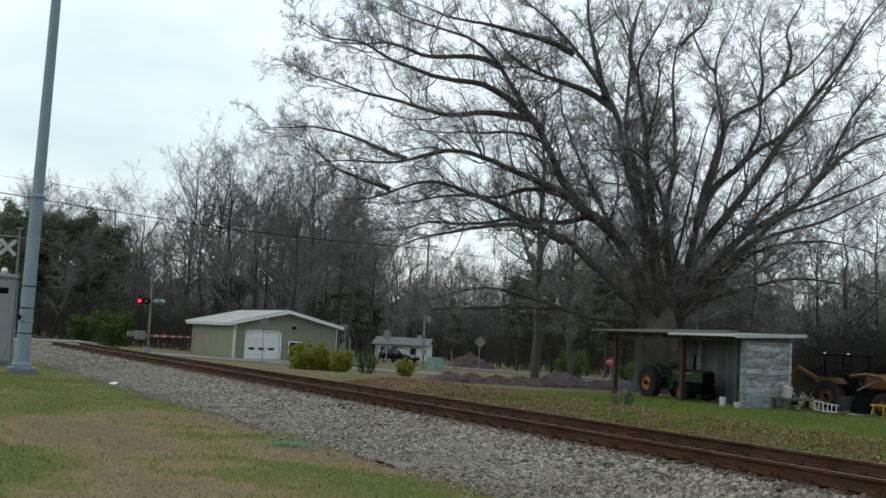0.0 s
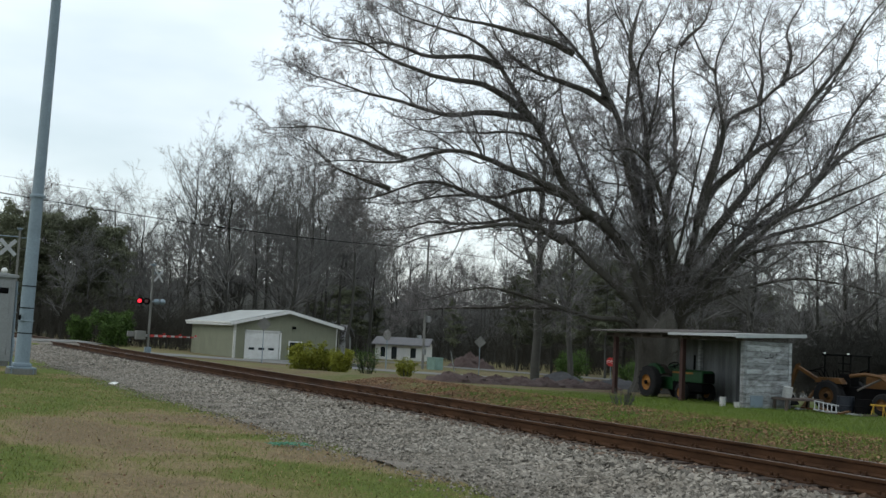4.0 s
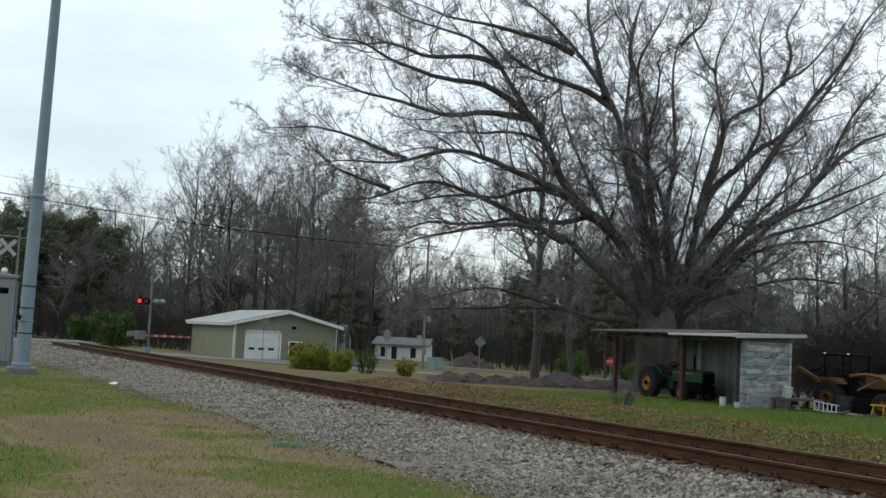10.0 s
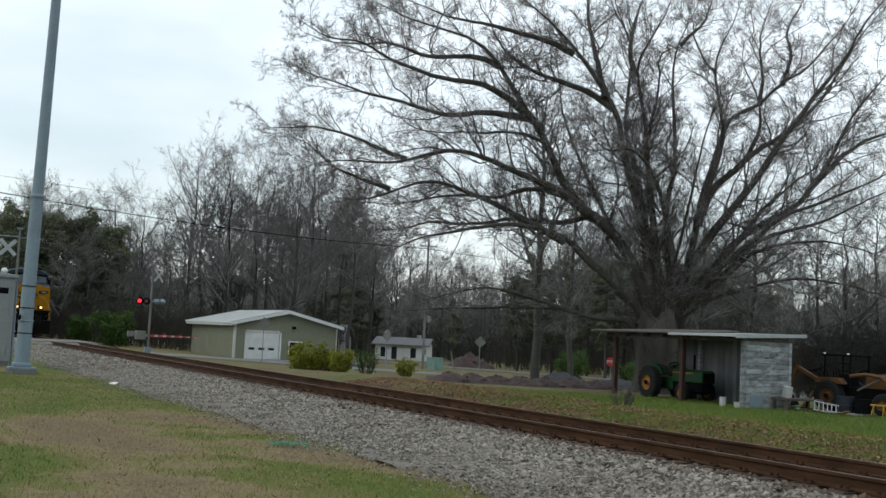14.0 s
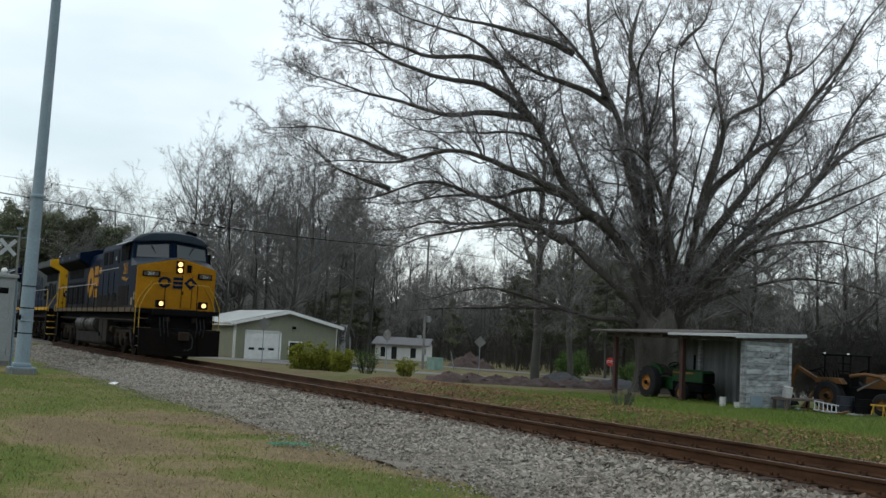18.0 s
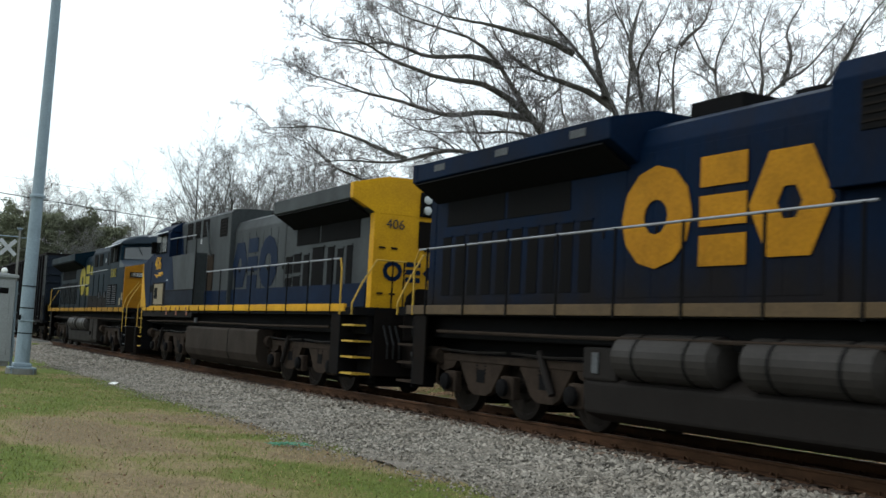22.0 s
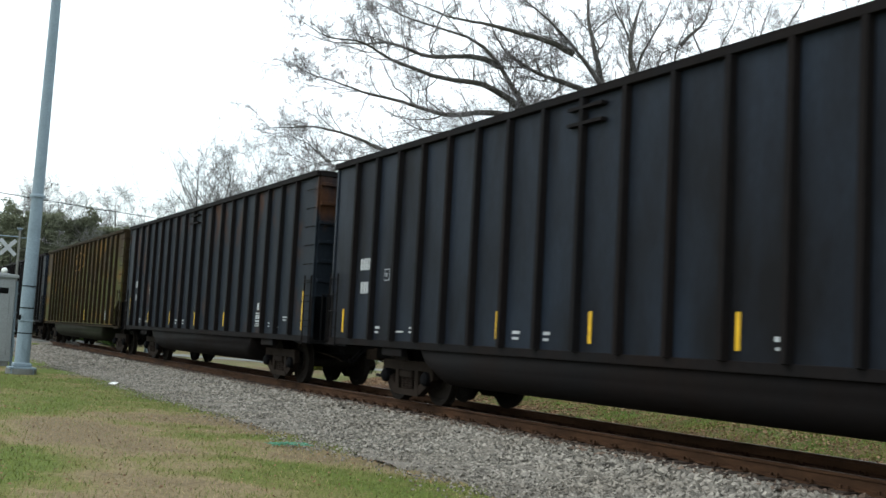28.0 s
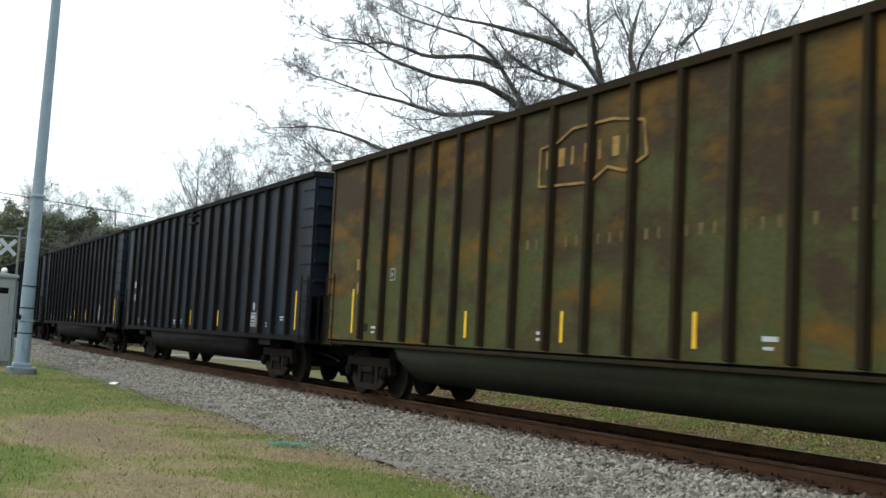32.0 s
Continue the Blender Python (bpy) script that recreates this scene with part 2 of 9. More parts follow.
def lettering(name, text, size, m, material, parent, label="", depth=0.004, squeeze=1.0):
    cu = bpy.data.curves.new(name, "FONT")
    cu.body, cu.size, cu.extrude, cu.align_x, cu.align_y = text, size, depth, "CENTER", "CENTER"
    tmp = bpy.data.objects.new(name, cu)
    scene.collection.objects.link(tmp)
    me = bpy.data.meshes.new_from_object(tmp.evaluated_get(bpy.context.evaluated_depsgraph_get()))
    bpy.data.objects.remove(tmp)
    bpy.data.curves.remove(cu)
    me.transform(m @ Matrix.Diagonal((squeeze, 1, 1, 1)))
    me.materials.clear()
    me.materials.append(material)
    ob = new(name, me)
    ob.parent = parent
    if label:
        tagged(ob, label)
    return ob


# a plane for writing on the near side (facing the camera, -y) and on the front (facing +x)
NEAR_SIDE = Euler((radians(90), 0, 0)).to_matrix().to_4x4()
FRONT = Euler((radians(90), 0, radians(90))).to_matrix().to_4x4()
# ---- ground, track, road ----
def smooth01(v):
    v = np.clip(v, 0, 1)
    return v * v * (3 - 2 * v)


ROAD_X = -71.0
CROSS_Y = [-400, -40, 0, 5.2, 6.3, 8.6, 9.25, 10.7, 12.2, 13.2, 15, 17.2, 20.2, 23, 29, 42, 60, 100, 300, 2500]
CROSS_Z = [-0.5, -0.4, -0.34, -0.40, -0.44, -0.36, -0.245, -0.25, -0.26, -0.50, -0.6, -0.64, -0.72, -0.83, -1.05, -1.45, -2.0, -2.6, -3.4, -5]
LAWN_Z = [-0.5, -0.4, -0.34, -0.40, -0.44, -0.36, -0.245, -0.25, -0.26, -0.50, -0.84, -1.0, -0.56, -0.60, -0.75, -0.85, -1.2, -2.0, -3.4, -5]


def ground_z(x, y):
    """Height of the land: level by the shed, falling away along the road."""
    x, y = np.asarray(x, float), np.asarray(y, float)
    wavy = y + (0.5 * np.sin(x * 0.9 + 1) + 0.35 * np.sin(x * 2.3) + 0.2 * np.sin(x * 5.1 + 2)) * smooth01((y - 14.5) / 2) * smooth01((26 - y) / 3)
    a, b = np.interp(y, CROSS_Y, CROSS_Z), np.interp(wavy, CROSS_Y, LAWN_Z)
    w = smooth01((-np.asarray(x, float) - 40) / 22)
    z = a * w + b * (1 - w)
    # the crossing: the road is level with the rails
    r = smooth01((5.5 - np.abs(np.asarray(x, float) - ROAD_X)) / 2) * smooth01((4.5 - np.abs(y - TRACK_Y)) / 2.5)
    return z * (1 - r) + r * -0.06


def gz(x, y):
    return float(ground_z(x, y))


def sheet(name, xs, ys, dz, material, rough=0.0, seed=0, kind="structure", label="", category=""):
    X, Y = np.meshgrid(xs, ys, indexing="ij")
    rng = np.random.default_rng(seed)
    Z = ground_z(X, Y) + dz + rough * rng.normal(size=X.shape)
    nx, ny = len(xs), len(ys)
    i = np.arange(nx * ny).reshape(nx, ny)
    f = np.stack([i[:-1, :-1], i[1:, :-1], i[1:, 1:], i[:-1, 1:]], -1).reshape(-1, 4)
    if name == "ballast":
        edge = np.minimum((Y - 6.0) / 0.5, (12.95 - Y) / 0.35) + 0.55 * np.sin(X * 1.7) * np.sin(X * 0.43 + 1)
        Z -= 0.16 * (1 - np.clip(edge, 0, 1))
    ob = part(name, (np.stack([X, Y, Z], -1).reshape(-1, 3).tolist(), [], f.tolist()), material, smooth=True)
    if name == "ground":
        v = patchiness(X.ravel(), Y.ravel())
        at = ob.data.attributes.new("patch", "FLOAT", "POINT")
        at.data.foreach_set("value", v.astype(np.float32))
    return tagged(ob, label, category, "", kind)


def patchiness(x, y):
    """Where the turf is green (low) or dry and bare (high)."""
    s = np.array([1.35 * noise.noise(Vector((a * 0.33, b * 0.5, 3.0))) + 0.75 * noise.noise(Vector((a * 1.1, b * 1.4, 9.0))) + 0.4 * noise.noise(Vector((a * 3.1, b * 3.5, 2.0))) for a, b in zip(x, y)])
    x, y = np.asarray(x), np.asarray(y)
    dry = 0.20 * np.exp(-((x + 16.5) / 3.6) ** 2) * smooth01((y - 1.5) / 2) - 0.16 * smooth01((-20.5 - x) / 3) - 0.10 * smooth01((x + 13) / 2) * smooth01((3.6 - y) / 1.5)
    return 0.5 + s * 0.4 + dry


def land_material():
    """Grass, straw and bare soil by patches, leaf litter in a strip beyond the track."""
    m = bpy.data.materials.new("grass_and_soil")
    m.use_nodes = True
    n, l = m.node_tree.nodes, m.node_tree.links
    b = n["Principled BSDF"]
    b.inputs["Roughness"].default_value = 0.95
    b.inputs["Specular IOR Level"].default_value = 0.15
    co = n.new("ShaderNodeTexCoord")

    def tex(scale, detail=5, stretch=(1, 1, 1)):
        mp = n.new("ShaderNodeMapping")
        mp.inputs["Scale"].default_value = stretch
        t = n.new("ShaderNodeTexNoise")
        t.inputs["Scale"].default_value, t.inputs["Detail"].default_value = scale, detail
        l.new(co.outputs["Object"], mp.inputs["Vector"])
        l.new(mp.outputs[0], t.inputs["Vector"])
        return t.outputs[0]

    def ramp(src, stops):
        r = n.new("ShaderNodeValToRGB")
        while len(r.color_ramp.elements) < len(stops):
            r.color_ramp.elements.new(0.5)
        for e, (p, c) in zip(r.color_ramp.elements, stops):
            e.position, e.color = p, (*c, 1)
        l.new(src, r.inputs["Fac"])
        return r.outputs[0]

    def mix(a, c, fac, mode="MIX"):
        x = n.new("ShaderNodeMix")
        x.data_type, x.blend_type = "RGBA", mode
        if isinstance(fac, float):
            x.inputs["Factor"].default_value = fac
        else:
            l.new(fac, x.inputs["Factor"])
        l.new(a, x.inputs["A"])
        l.new(c, x.inputs["B"])
        return x.outputs["Result"]

    at = n.new("ShaderNodeAttribute")
    at.attribute_name = "patch"
    wob0 = n.new("ShaderNodeMath")
    wob0.operation = "MULTIPLY_ADD"
    l.new(tex(2.5, 5), wob0.inputs[0])
    wob0.inputs[1].default_value = 0.35
    wob1 = n.new("ShaderNodeMath")
    wob1.operation = "ADD"
    wob1.inputs[1].default_value = -0.175
    l.new(at.outputs["Fac"], wob0.inputs[2])
    l.new(wob0.outputs[0], wob1.inputs[0])
    patches = ramp(wob1.outputs[0], [(0.30, (0.094, 0.124, 0.022)), (0.48, (0.142, 0.138, 0.042)), (0.64, (0.205, 0.160, 0.086)), (0.82, (0.165, 0.124, 0.072))])
    fine = ramp(tex(18, 4), [(0.3, (0.45, 0.45, 0.42)), (0.7, (1, 1, 1))])
    near = mix(patches, fine, 0.8, "MULTIPLY")
    lawn = mix(ramp(tex(0.35, 6), [(0.33, (0.052, 0.092, 0.012)), (0.55, (0.075, 0.108, 0.02)), (0.72, (0.12, 0.11, 0.05))]), fine, 0.6, "MULTIPLY")
    litter = mix(ramp(tex(3.0, 7), [(0.35, (0.07, 0.045, 0.028)), (0.55, (0.155, 0.092, 0.054)), (0.7, (0.21, 0.135, 0.084))]), fine, 0.8, "MULTIPLY")
    sep = n.new("ShaderNodeSeparateXYZ")
    l.new(co.outputs["Object"], sep.inputs[0])

    def band(src, lo, hi, wob, amount):
        ma = n.new("ShaderNodeMath")
        ma.operation = "MULTIPLY_ADD"
        l.new(wob, ma.inputs[0])
        ma.inputs[1].default_value = amount
        l.new(src, ma.inputs[2])
        mr = n.new("ShaderNodeMapRange")
        mr.inputs["From Min"].default_value, mr.inputs["From Max"].default_value = lo, hi
        l.new(ma.outputs[0], mr.inputs["Value"])
        return mr.outputs[0]

    wob = tex(0.5, 4)
    far = mix(litter, lawn, band(sep.outputs["Y"], 22.4, 24.4, tex(0.8, 6), 9.0))
    base = mix(near, far, band(sep.outputs["Y"], 12.0, 12.6, wob, 0.0))
    # far along the road the litter gives way to tired grass
    tired = mix(ramp(tex(0.4, 6), [(0.33, (0.10, 0.115, 0.035)), (0.5, (0.155, 0.135, 0.065)), (0.66, (0.13, 0.085, 0.06))]), fine, 0.6, "MULTIPLY")
    base2 = mix(base, mix(near, tired, band(sep.outputs["Y"], 12.0, 12.6, wob, 0.0)), band(sep.outputs["X"], -33.0, -38.0, wob, 3.0))
    l.new(base2, b.inputs["Base Color"])
    bp = n.new("ShaderNodeBump")
    bp.inputs["Strength"].default_value, bp.inputs["Distance"].default_value = 0.8, 0.05
    l.new(tex(14, 5), bp.inputs["Height"])
    l.new(bp.outputs[0], b.inputs["Normal"])
    return m


M_LAND = land_material()


def spaced(*runs):
    out = []
    for a, b, step in runs:
        out += list(np.arange(a, b, step))
    return np.array(out + [runs[-1][1]])


sheet("ground", spaced((-3000, -400, 200), (-400, -100, 20), (-100, -50, 1.5), (-50, 0, 0.4), (0, 20, 0.8), (20, 60, 5), (60, 400, 40), (400, 3000, 300)),
      spaced((-2500, -400, 200), (-400, -40, 30), (-40, 0, 3), (0, 14, 0.4), (14, 24, 0.35), (24, 70, 1.5), (70, 140, 8), (140, 400, 40), (400, 2500, 200)), 0.0, M_LAND, label="patchy grass, bare soil and leaf litter beside the railway", category="ground")
sheet("ballast", spaced((-400, -100, 10), (-100, -78, 2), (-78, -64, 0.5), (-64, 40, 0.4), (40, 300, 10)), np.array([6.35, 6.7, 7.2, 7.8, 8.4, 8.6, 8.9, 9.25, 9.6, 10, 10.7, 11.4, 11.8, 12.2, 12.5, 12.9]), 0.03, M_BALLAST, 0.015, 3, label="grey crushed stone ballast under the track", category="ballast")


def rails():
    for y in (TRACK_Y - 0.755, TRACK_Y + 0.755):
        prof = [(-0.075, -0.172), (0.075, -0.172), (0.075, -0.155), (0.012, -0.135), (0.012, -0.045), (0.036, -0.035), (0.036, -0.008), (0.028, 0), (-0.028, 0), (-0.036, -0.008), (-0.036, -0.035), (-0.012, -0.045), (-0.012, -0.135), (-0.075, -0.155)]
        r = part("rail", prism([(y + a, b) for a, b in prof], -400, 250, "x"), M_RAIL)
        tagged(r, "rust-brown steel rail with a worn bright head", "rail", "rails of the track", "structure")
        part("rail_head", box(-400, y - 0.024, 0.0, 250, y + 0.024, 0.003), M_RAILTOP, r, "worn shiny running surface")


rails()


def ties():
    rng = random.Random(4)
    root = tagged(new("track_ties"), "dark creosoted wooden ties laid across the ballast", "track", "", "structure")
    me = plate = spike = None
    for i in range(170):
        x = 6 - i * 0.53
        if abs(x - ROAD_X) < 4.2:
            continue
        if me is None:
            ob = part("tie", box(-0.115, -1.3, -0.2, 0.115, 1.3, 0, 0.012), M_TIE, root)
            me = ob.data
        else:
            ob = new("tie", me)
            ob.parent = root
        if -26 < x < 2:
            for yy in (TRACK_Y - 0.755, TRACK_Y + 0.755):
                if plate is None:
                    pl = part("tie_plate", box(-0.10, -0.17, -0.004, 0.10, 0.17, 0.02, 0.004), M_RAIL, root)
                    plate = pl.data
                else:
                    pl = new("tie_plate", plate)
                    pl.parent = root
                pl.matrix_basis = pose(x + rng.uniform(-0.03, 0.03), yy, -0.172)
                for k in (-1, 1):
                    if spike is None:
                        sp = part("spike", box(-0.016, -0.016, -0.02, 0.016, 0.016, 0.035, 0.004), M_RAIL, root)
                        spike = sp.data
                    else:
                        sp = new("spike", spike)
                        sp.parent = root
                    sp.matrix_basis = pose(x + 0.05 * k, yy - 0.10, -0.15)
        ob.matrix_basis = pose(x + rng.uniform(-0.04, 0.04), TRACK_Y + rng.uniform(-0.06, 0.06), -0.172 + rng.uniform(-0.01, 0.003), 0, 0, rng.uniform(-1.5, 1.5))


ties()


def road():
    xs = np.array([ROAD_X - 3.6, ROAD_X - 3.4, ROAD_X - 1.2, ROAD_X, ROAD_X + 1.2, ROAD_X + 3.4, ROAD_X + 3.6])
    sheet("road", xs, spaced((-200, -20, 20), (-20, 30, 0.5), (30, 150, 3), (150, 700, 50)), 0.035, M_ROAD, label="pale grey two-lane asphalt road over a level crossing", category="road")
    for y0, y1 in ((TRACK_Y - 0.68, TRACK_Y + 0.68), (TRACK_Y - 1.9, TRACK_Y - 0.83), (TRACK_Y + 0.83, TRACK_Y + 1.9)):
        tagged(part("crossing_panel", box(ROAD_X - 3.7, y0, -0.12, ROAD_X + 3.7, y1, -0.006, 0.01), M_ROAD), "worn grey crossing panel between the rails", "crossing panel", "panels of the level crossing", "structure")


road()
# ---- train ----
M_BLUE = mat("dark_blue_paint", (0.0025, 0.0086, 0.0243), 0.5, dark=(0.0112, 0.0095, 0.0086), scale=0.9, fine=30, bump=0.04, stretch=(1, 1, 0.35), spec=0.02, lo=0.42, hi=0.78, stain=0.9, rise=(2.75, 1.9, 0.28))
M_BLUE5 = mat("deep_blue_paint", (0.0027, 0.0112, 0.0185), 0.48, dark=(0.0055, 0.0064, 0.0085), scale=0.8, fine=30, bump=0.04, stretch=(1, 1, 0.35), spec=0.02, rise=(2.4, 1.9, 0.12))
M_BLUE4 = mat("faded_blue_paint", (0.0042, 0.0125, 0.034), 0.5, dark=(0.009, 0.011, 0.018), scale=1.0, fine=30, bump=0.04, spec=0.02)
M_BLUEG = mat("grimy_blue_paint", (0.012, 0.016, 0.025), 0.6, dark=(0.010, 0.010, 0.011), scale=1.2, fine=25, bump=0.05, spec=0.02)
M_ORANGE = mat("faded_orange_tape", (0.17, 0.055, 0.03), 0.6, scale=6, fine=40, bump=0.02)
# dusty roof and nose tops, paler still by sky light put into the colour
M_ROOF = mat("dusty_skylit_roof_paint", (0.008, 0.019, 0.033), 0.45, dark=(0.012, 0.018, 0.026), scale=1.1, fine=25, bump=0.04, spec=0.25)
M_GRIME = mat("grime_grey_paint", (0.0125, 0.0108, 0.0102), 0.65, dark=(0.0085, 0.0068, 0.0058), scale=1.2, fine=25, bump=0.05, spec=0.02)
M_GREY4 = mat("faded_grey_paint", (0.043, 0.049, 0.052), 0.55, dark=(0.022, 0.0235, 0.0245), scale=0.8, fine=30, bump=0.04, stretch=(1, 1, 0.4), spec=0.05)
M_YEL = mat("golden_yellow_paint", (0.33, 0.152, 0.008), 0.5, dark=(0.17, 0.078, 0.009), scale=1.1, fine=25, bump=0.04, spec=0.05)
M_YEL4 = mat("bright_yellow_paint", (0.50, 0.27, 0.012), 0.5, dark=(0.26, 0.13, 0.015), scale=1.3, fine=25, bump=0.04, spec=0.05)
M_MARK5 = mat("dulled_lemon_paint", (0.25, 0.21, 0.024), 0.55, dark=(0.13, 0.11, 0.02), scale=1.6, fine=25, bump=0.04, spec=0.05)
M_SILL5 = mat("orange_yellow_sill", (0.288, 0.148, 0.008), 0.55, dark=(0.12, 0.06, 0.0096), scale=1.2, fine=20, bump=0.04, spec=0.05, stain=0.8)
M_YELD = mat("dirty_yellow_sill", (0.07, 0.044, 0.018), 0.7, dark=(0.028, 0.02, 0.012), scale=2.0, fine=25, bump=0.04)
M_RAILY = mat("yellow_handrail", (0.42, 0.26, 0.03), 0.5, dark=(0.22, 0.14, 0.03), scale=4, fine=30, bump=0.0)
M_STEP = mat("worn_yellow_tread", (0.20, 0.135, 0.045), 0.7, dark=(0.08, 0.055, 0.025), scale=5, fine=30, bump=0.0)
M_RAILG = mat("grey_handrail", (0.24, 0.25, 0.27), 0.4, 0.3, scale=4, fine=30, bump=0.0)
M_TRUCK = mat("dusty_brown_castings", (0.031, 0.0225, 0.017), 0.85, dark=(0.008, 0.0068, 0.006), scale=2.5, fine=25, bump=0.15, spec=0.05)
M_PILOT = mat("rusty_black_pilot", (0.0062, 0.0052, 0.0046), 0.8, dark=(0.013, 0.0075, 0.005), scale=1.6, fine=22, bump=0.1, spec=0.04, lo=0.48, hi=0.72)
M_CARTRUCK = mat("dark_brown_castings", (0.021, 0.0155, 0.012), 0.85, dark=(0.009, 0.0075, 0.0065), scale=2.5, fine=25, bump=0.15, spec=0.04)
M_YEL5 = mat("dirty_golden_nose", (0.25, 0.112, 0.008), 0.5, dark=(0.12, 0.055, 0.009), scale=1.1, fine=25, bump=0.04, spec=0.05)
M_WHEEL = mat("dark_steel_wheel", (0.016, 0.013, 0.011), 0.8, 0.0, dark=(0.009, 0.008, 0.007), scale=5, fine=30, bump=0.05, spec=0.05)
M_TANK = mat("dull_grey_tank", (0.015, 0.0130, 0.0120), 0.6, dark=(0.010, 0.009, 0.0085), scale=1.5, fine=25, bump=0.06, spec=0.05)
M_TANK4 = mat("brown_grey_tank", (0.030, 0.0235, 0.0190), 0.62, dark=(0.013, 0.0105, 0.009), scale=1.2, fine=25, bump=0.06, spec=0.03)
M_CARBLK = mat("black_car_paint", (0.0125, 0.0175, 0.0265), 0.5, dark=(0.0055, 0.0055, 0.0065), scale=0.6, fine=18, bump=0.06, stretch=(1, 1, 0.35), spec=0.07, lo=0.42, hi=0.66, stain=1.0)
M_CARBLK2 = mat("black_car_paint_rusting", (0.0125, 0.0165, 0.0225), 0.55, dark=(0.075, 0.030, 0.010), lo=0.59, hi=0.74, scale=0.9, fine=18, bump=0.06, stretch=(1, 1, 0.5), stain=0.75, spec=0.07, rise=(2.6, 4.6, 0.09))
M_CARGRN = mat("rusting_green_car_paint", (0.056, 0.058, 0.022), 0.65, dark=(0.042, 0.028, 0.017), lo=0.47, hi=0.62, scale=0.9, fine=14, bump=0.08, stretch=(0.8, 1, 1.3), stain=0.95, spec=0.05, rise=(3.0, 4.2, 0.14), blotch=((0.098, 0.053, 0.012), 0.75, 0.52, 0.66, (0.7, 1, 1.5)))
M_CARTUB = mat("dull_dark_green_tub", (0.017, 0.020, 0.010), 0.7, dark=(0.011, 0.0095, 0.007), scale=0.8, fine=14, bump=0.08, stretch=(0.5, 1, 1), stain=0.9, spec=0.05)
M_CARRUST = mat("dark_rust_rib", (0.020, 0.0155, 0.009), 0.8, dark=(0.034, 0.020, 0.009), scale=1.0, fine=18, bump=0.1, stretch=(1, 1, 0.3), spec=0.05)
M_RIBBLK = mat("brown_black_rib", (0.0085, 0.008, 0.0085), 0.7, dark=(0.014, 0.009, 0.007), scale=1.0, fine=18, bump=0.1, stretch=(1, 1, 0.3), spec=0.04)
M_REFLY = mat("yellow_reflective_tape", (0.75, 0.45, 0.02), 0.4, scale=5, fine=30, bump=0.0)
M_STENCIL = mat("white_stencil_paint", (0.40, 0.42, 0.43), 0.7, dark=(0.3, 0.3, 0.3), scale=8, fine=40, bump=0.0)
M_FADEY2 = mat("nearly_gone_stencil", (0.12, 0.085, 0.028), 0.8, dark=(0.06, 0.045, 0.02), scale=5, fine=30, bump=0.0, stain=0.9)
M_FADEY = mat("faded_yellow_stencil", (0.27, 0.155, 0.045), 0.8, dark=(0.12, 0.075, 0.03), scale=5, fine=30, bump=0.0, stain=0.9)
M_SLAT = mat("dull_grey_slat", (0.075, 0.08, 0.085), 0.6, dark=(0.03, 0.03, 0.032), scale=4, fine=30, bump=0.0, spec=0.1)
M_VISOR = mat("pale_metal_visor", (0.50, 0.53, 0.55), 0.45, dark=(0.33, 0.34, 0.35), scale=3, fine=30, bump=0.0)
M_SEAL = mat("dull_black_rubber_seal", (0.004, 0.0045, 0.005), 0.8, scale=4, fine=30, bump=0.0, spec=0.03)
M_TANKBOX = mat("dusty_grey_box", (0.022, 0.019, 0.0165), 0.75, dark=(0.011, 0.009, 0.0075), scale=1.6, fine=25, bump=0.05, spec=0.05)
M_AIRTANK = mat("dull_silver_tank", (0.030, 0.027, 0.025), 0.5, dark=(0.014, 0.0125, 0.011), scale=1.5, fine=25, bump=0.04, spec=0.1)
M_PLATE = mat("number_board", (0.06, 0.056, 0.038), 0.5, scale=8, fine=40, bump=0.0)
M_STICK = mat("yellowed_notice", (0.20, 0.16, 0.09), 0.6, dark=(0.08, 0.07, 0.055), scale=6, fine=40, bump=0.0)
M_LETTERD = mat("dark_lettering", (0.03, 0.03, 0.03), 0.6, scale=8, fine=40, bump=0.0)
M_LAMP = glow("lit_headlamp", (1.0, 0.56, 0.21), 2.1)
M_LAMPOFF = glass("unlit_lamp_glass", (0.35, 0.37, 0.38), 0.15)
M_CABGLASS = glass("cab_window_glass", (0.02, 0.028, 0.032), 0.12)

M_SIDEWIN = mat("dim_cab_window", (0.010, 0.013, 0.015), 0.25, spec=0.05, bump=0.0)

WHEEL_R = 0.533
ROLLING = []  # axles that turn: (object, place on its vehicle, direction)

TRAIN = [(0.0, -231.5), (13.0, -93.9), (14.5, -78.0), (17.0, -51.3), (19.0, -29.8), (20.5, -13.7), (23.0, 12.5), (25.0, 33.6), (28.0, 65.5), (31.0, 97.6), (32.0, 107.9)]


def wheelset(parent, x, side_y=0.76, direction=1):
    ax = part("wheelset", disc((0, 0, 0), (0, 1, 0), 0.085, 2.1, 12), M_WHEEL, parent)
    ax.matrix_basis = pose(x, 0, WHEEL_R)
    for s in (-1, 1):
        w = lathe([(-0.075, 0.16), (-0.07, 0.20), (-0.035, 0.23), (-0.035, 0.42), (-0.07, 0.45), (-0.07, WHEEL_R - 0.005), (0.055, WHEEL_R), (0.06, WHEEL_R + 0.028), (0.08, WHEEL_R + 0.025), (0.08, 0.45), (0.05, 0.42), (0.05, 0.2), (0.08, 0.16)], (0, s * side_y, 0), (0, -s, 0), 32)
        part("wheel", w, M_WHEEL, ax)
    ROLLING.append((ax, x, direction))
    return ax


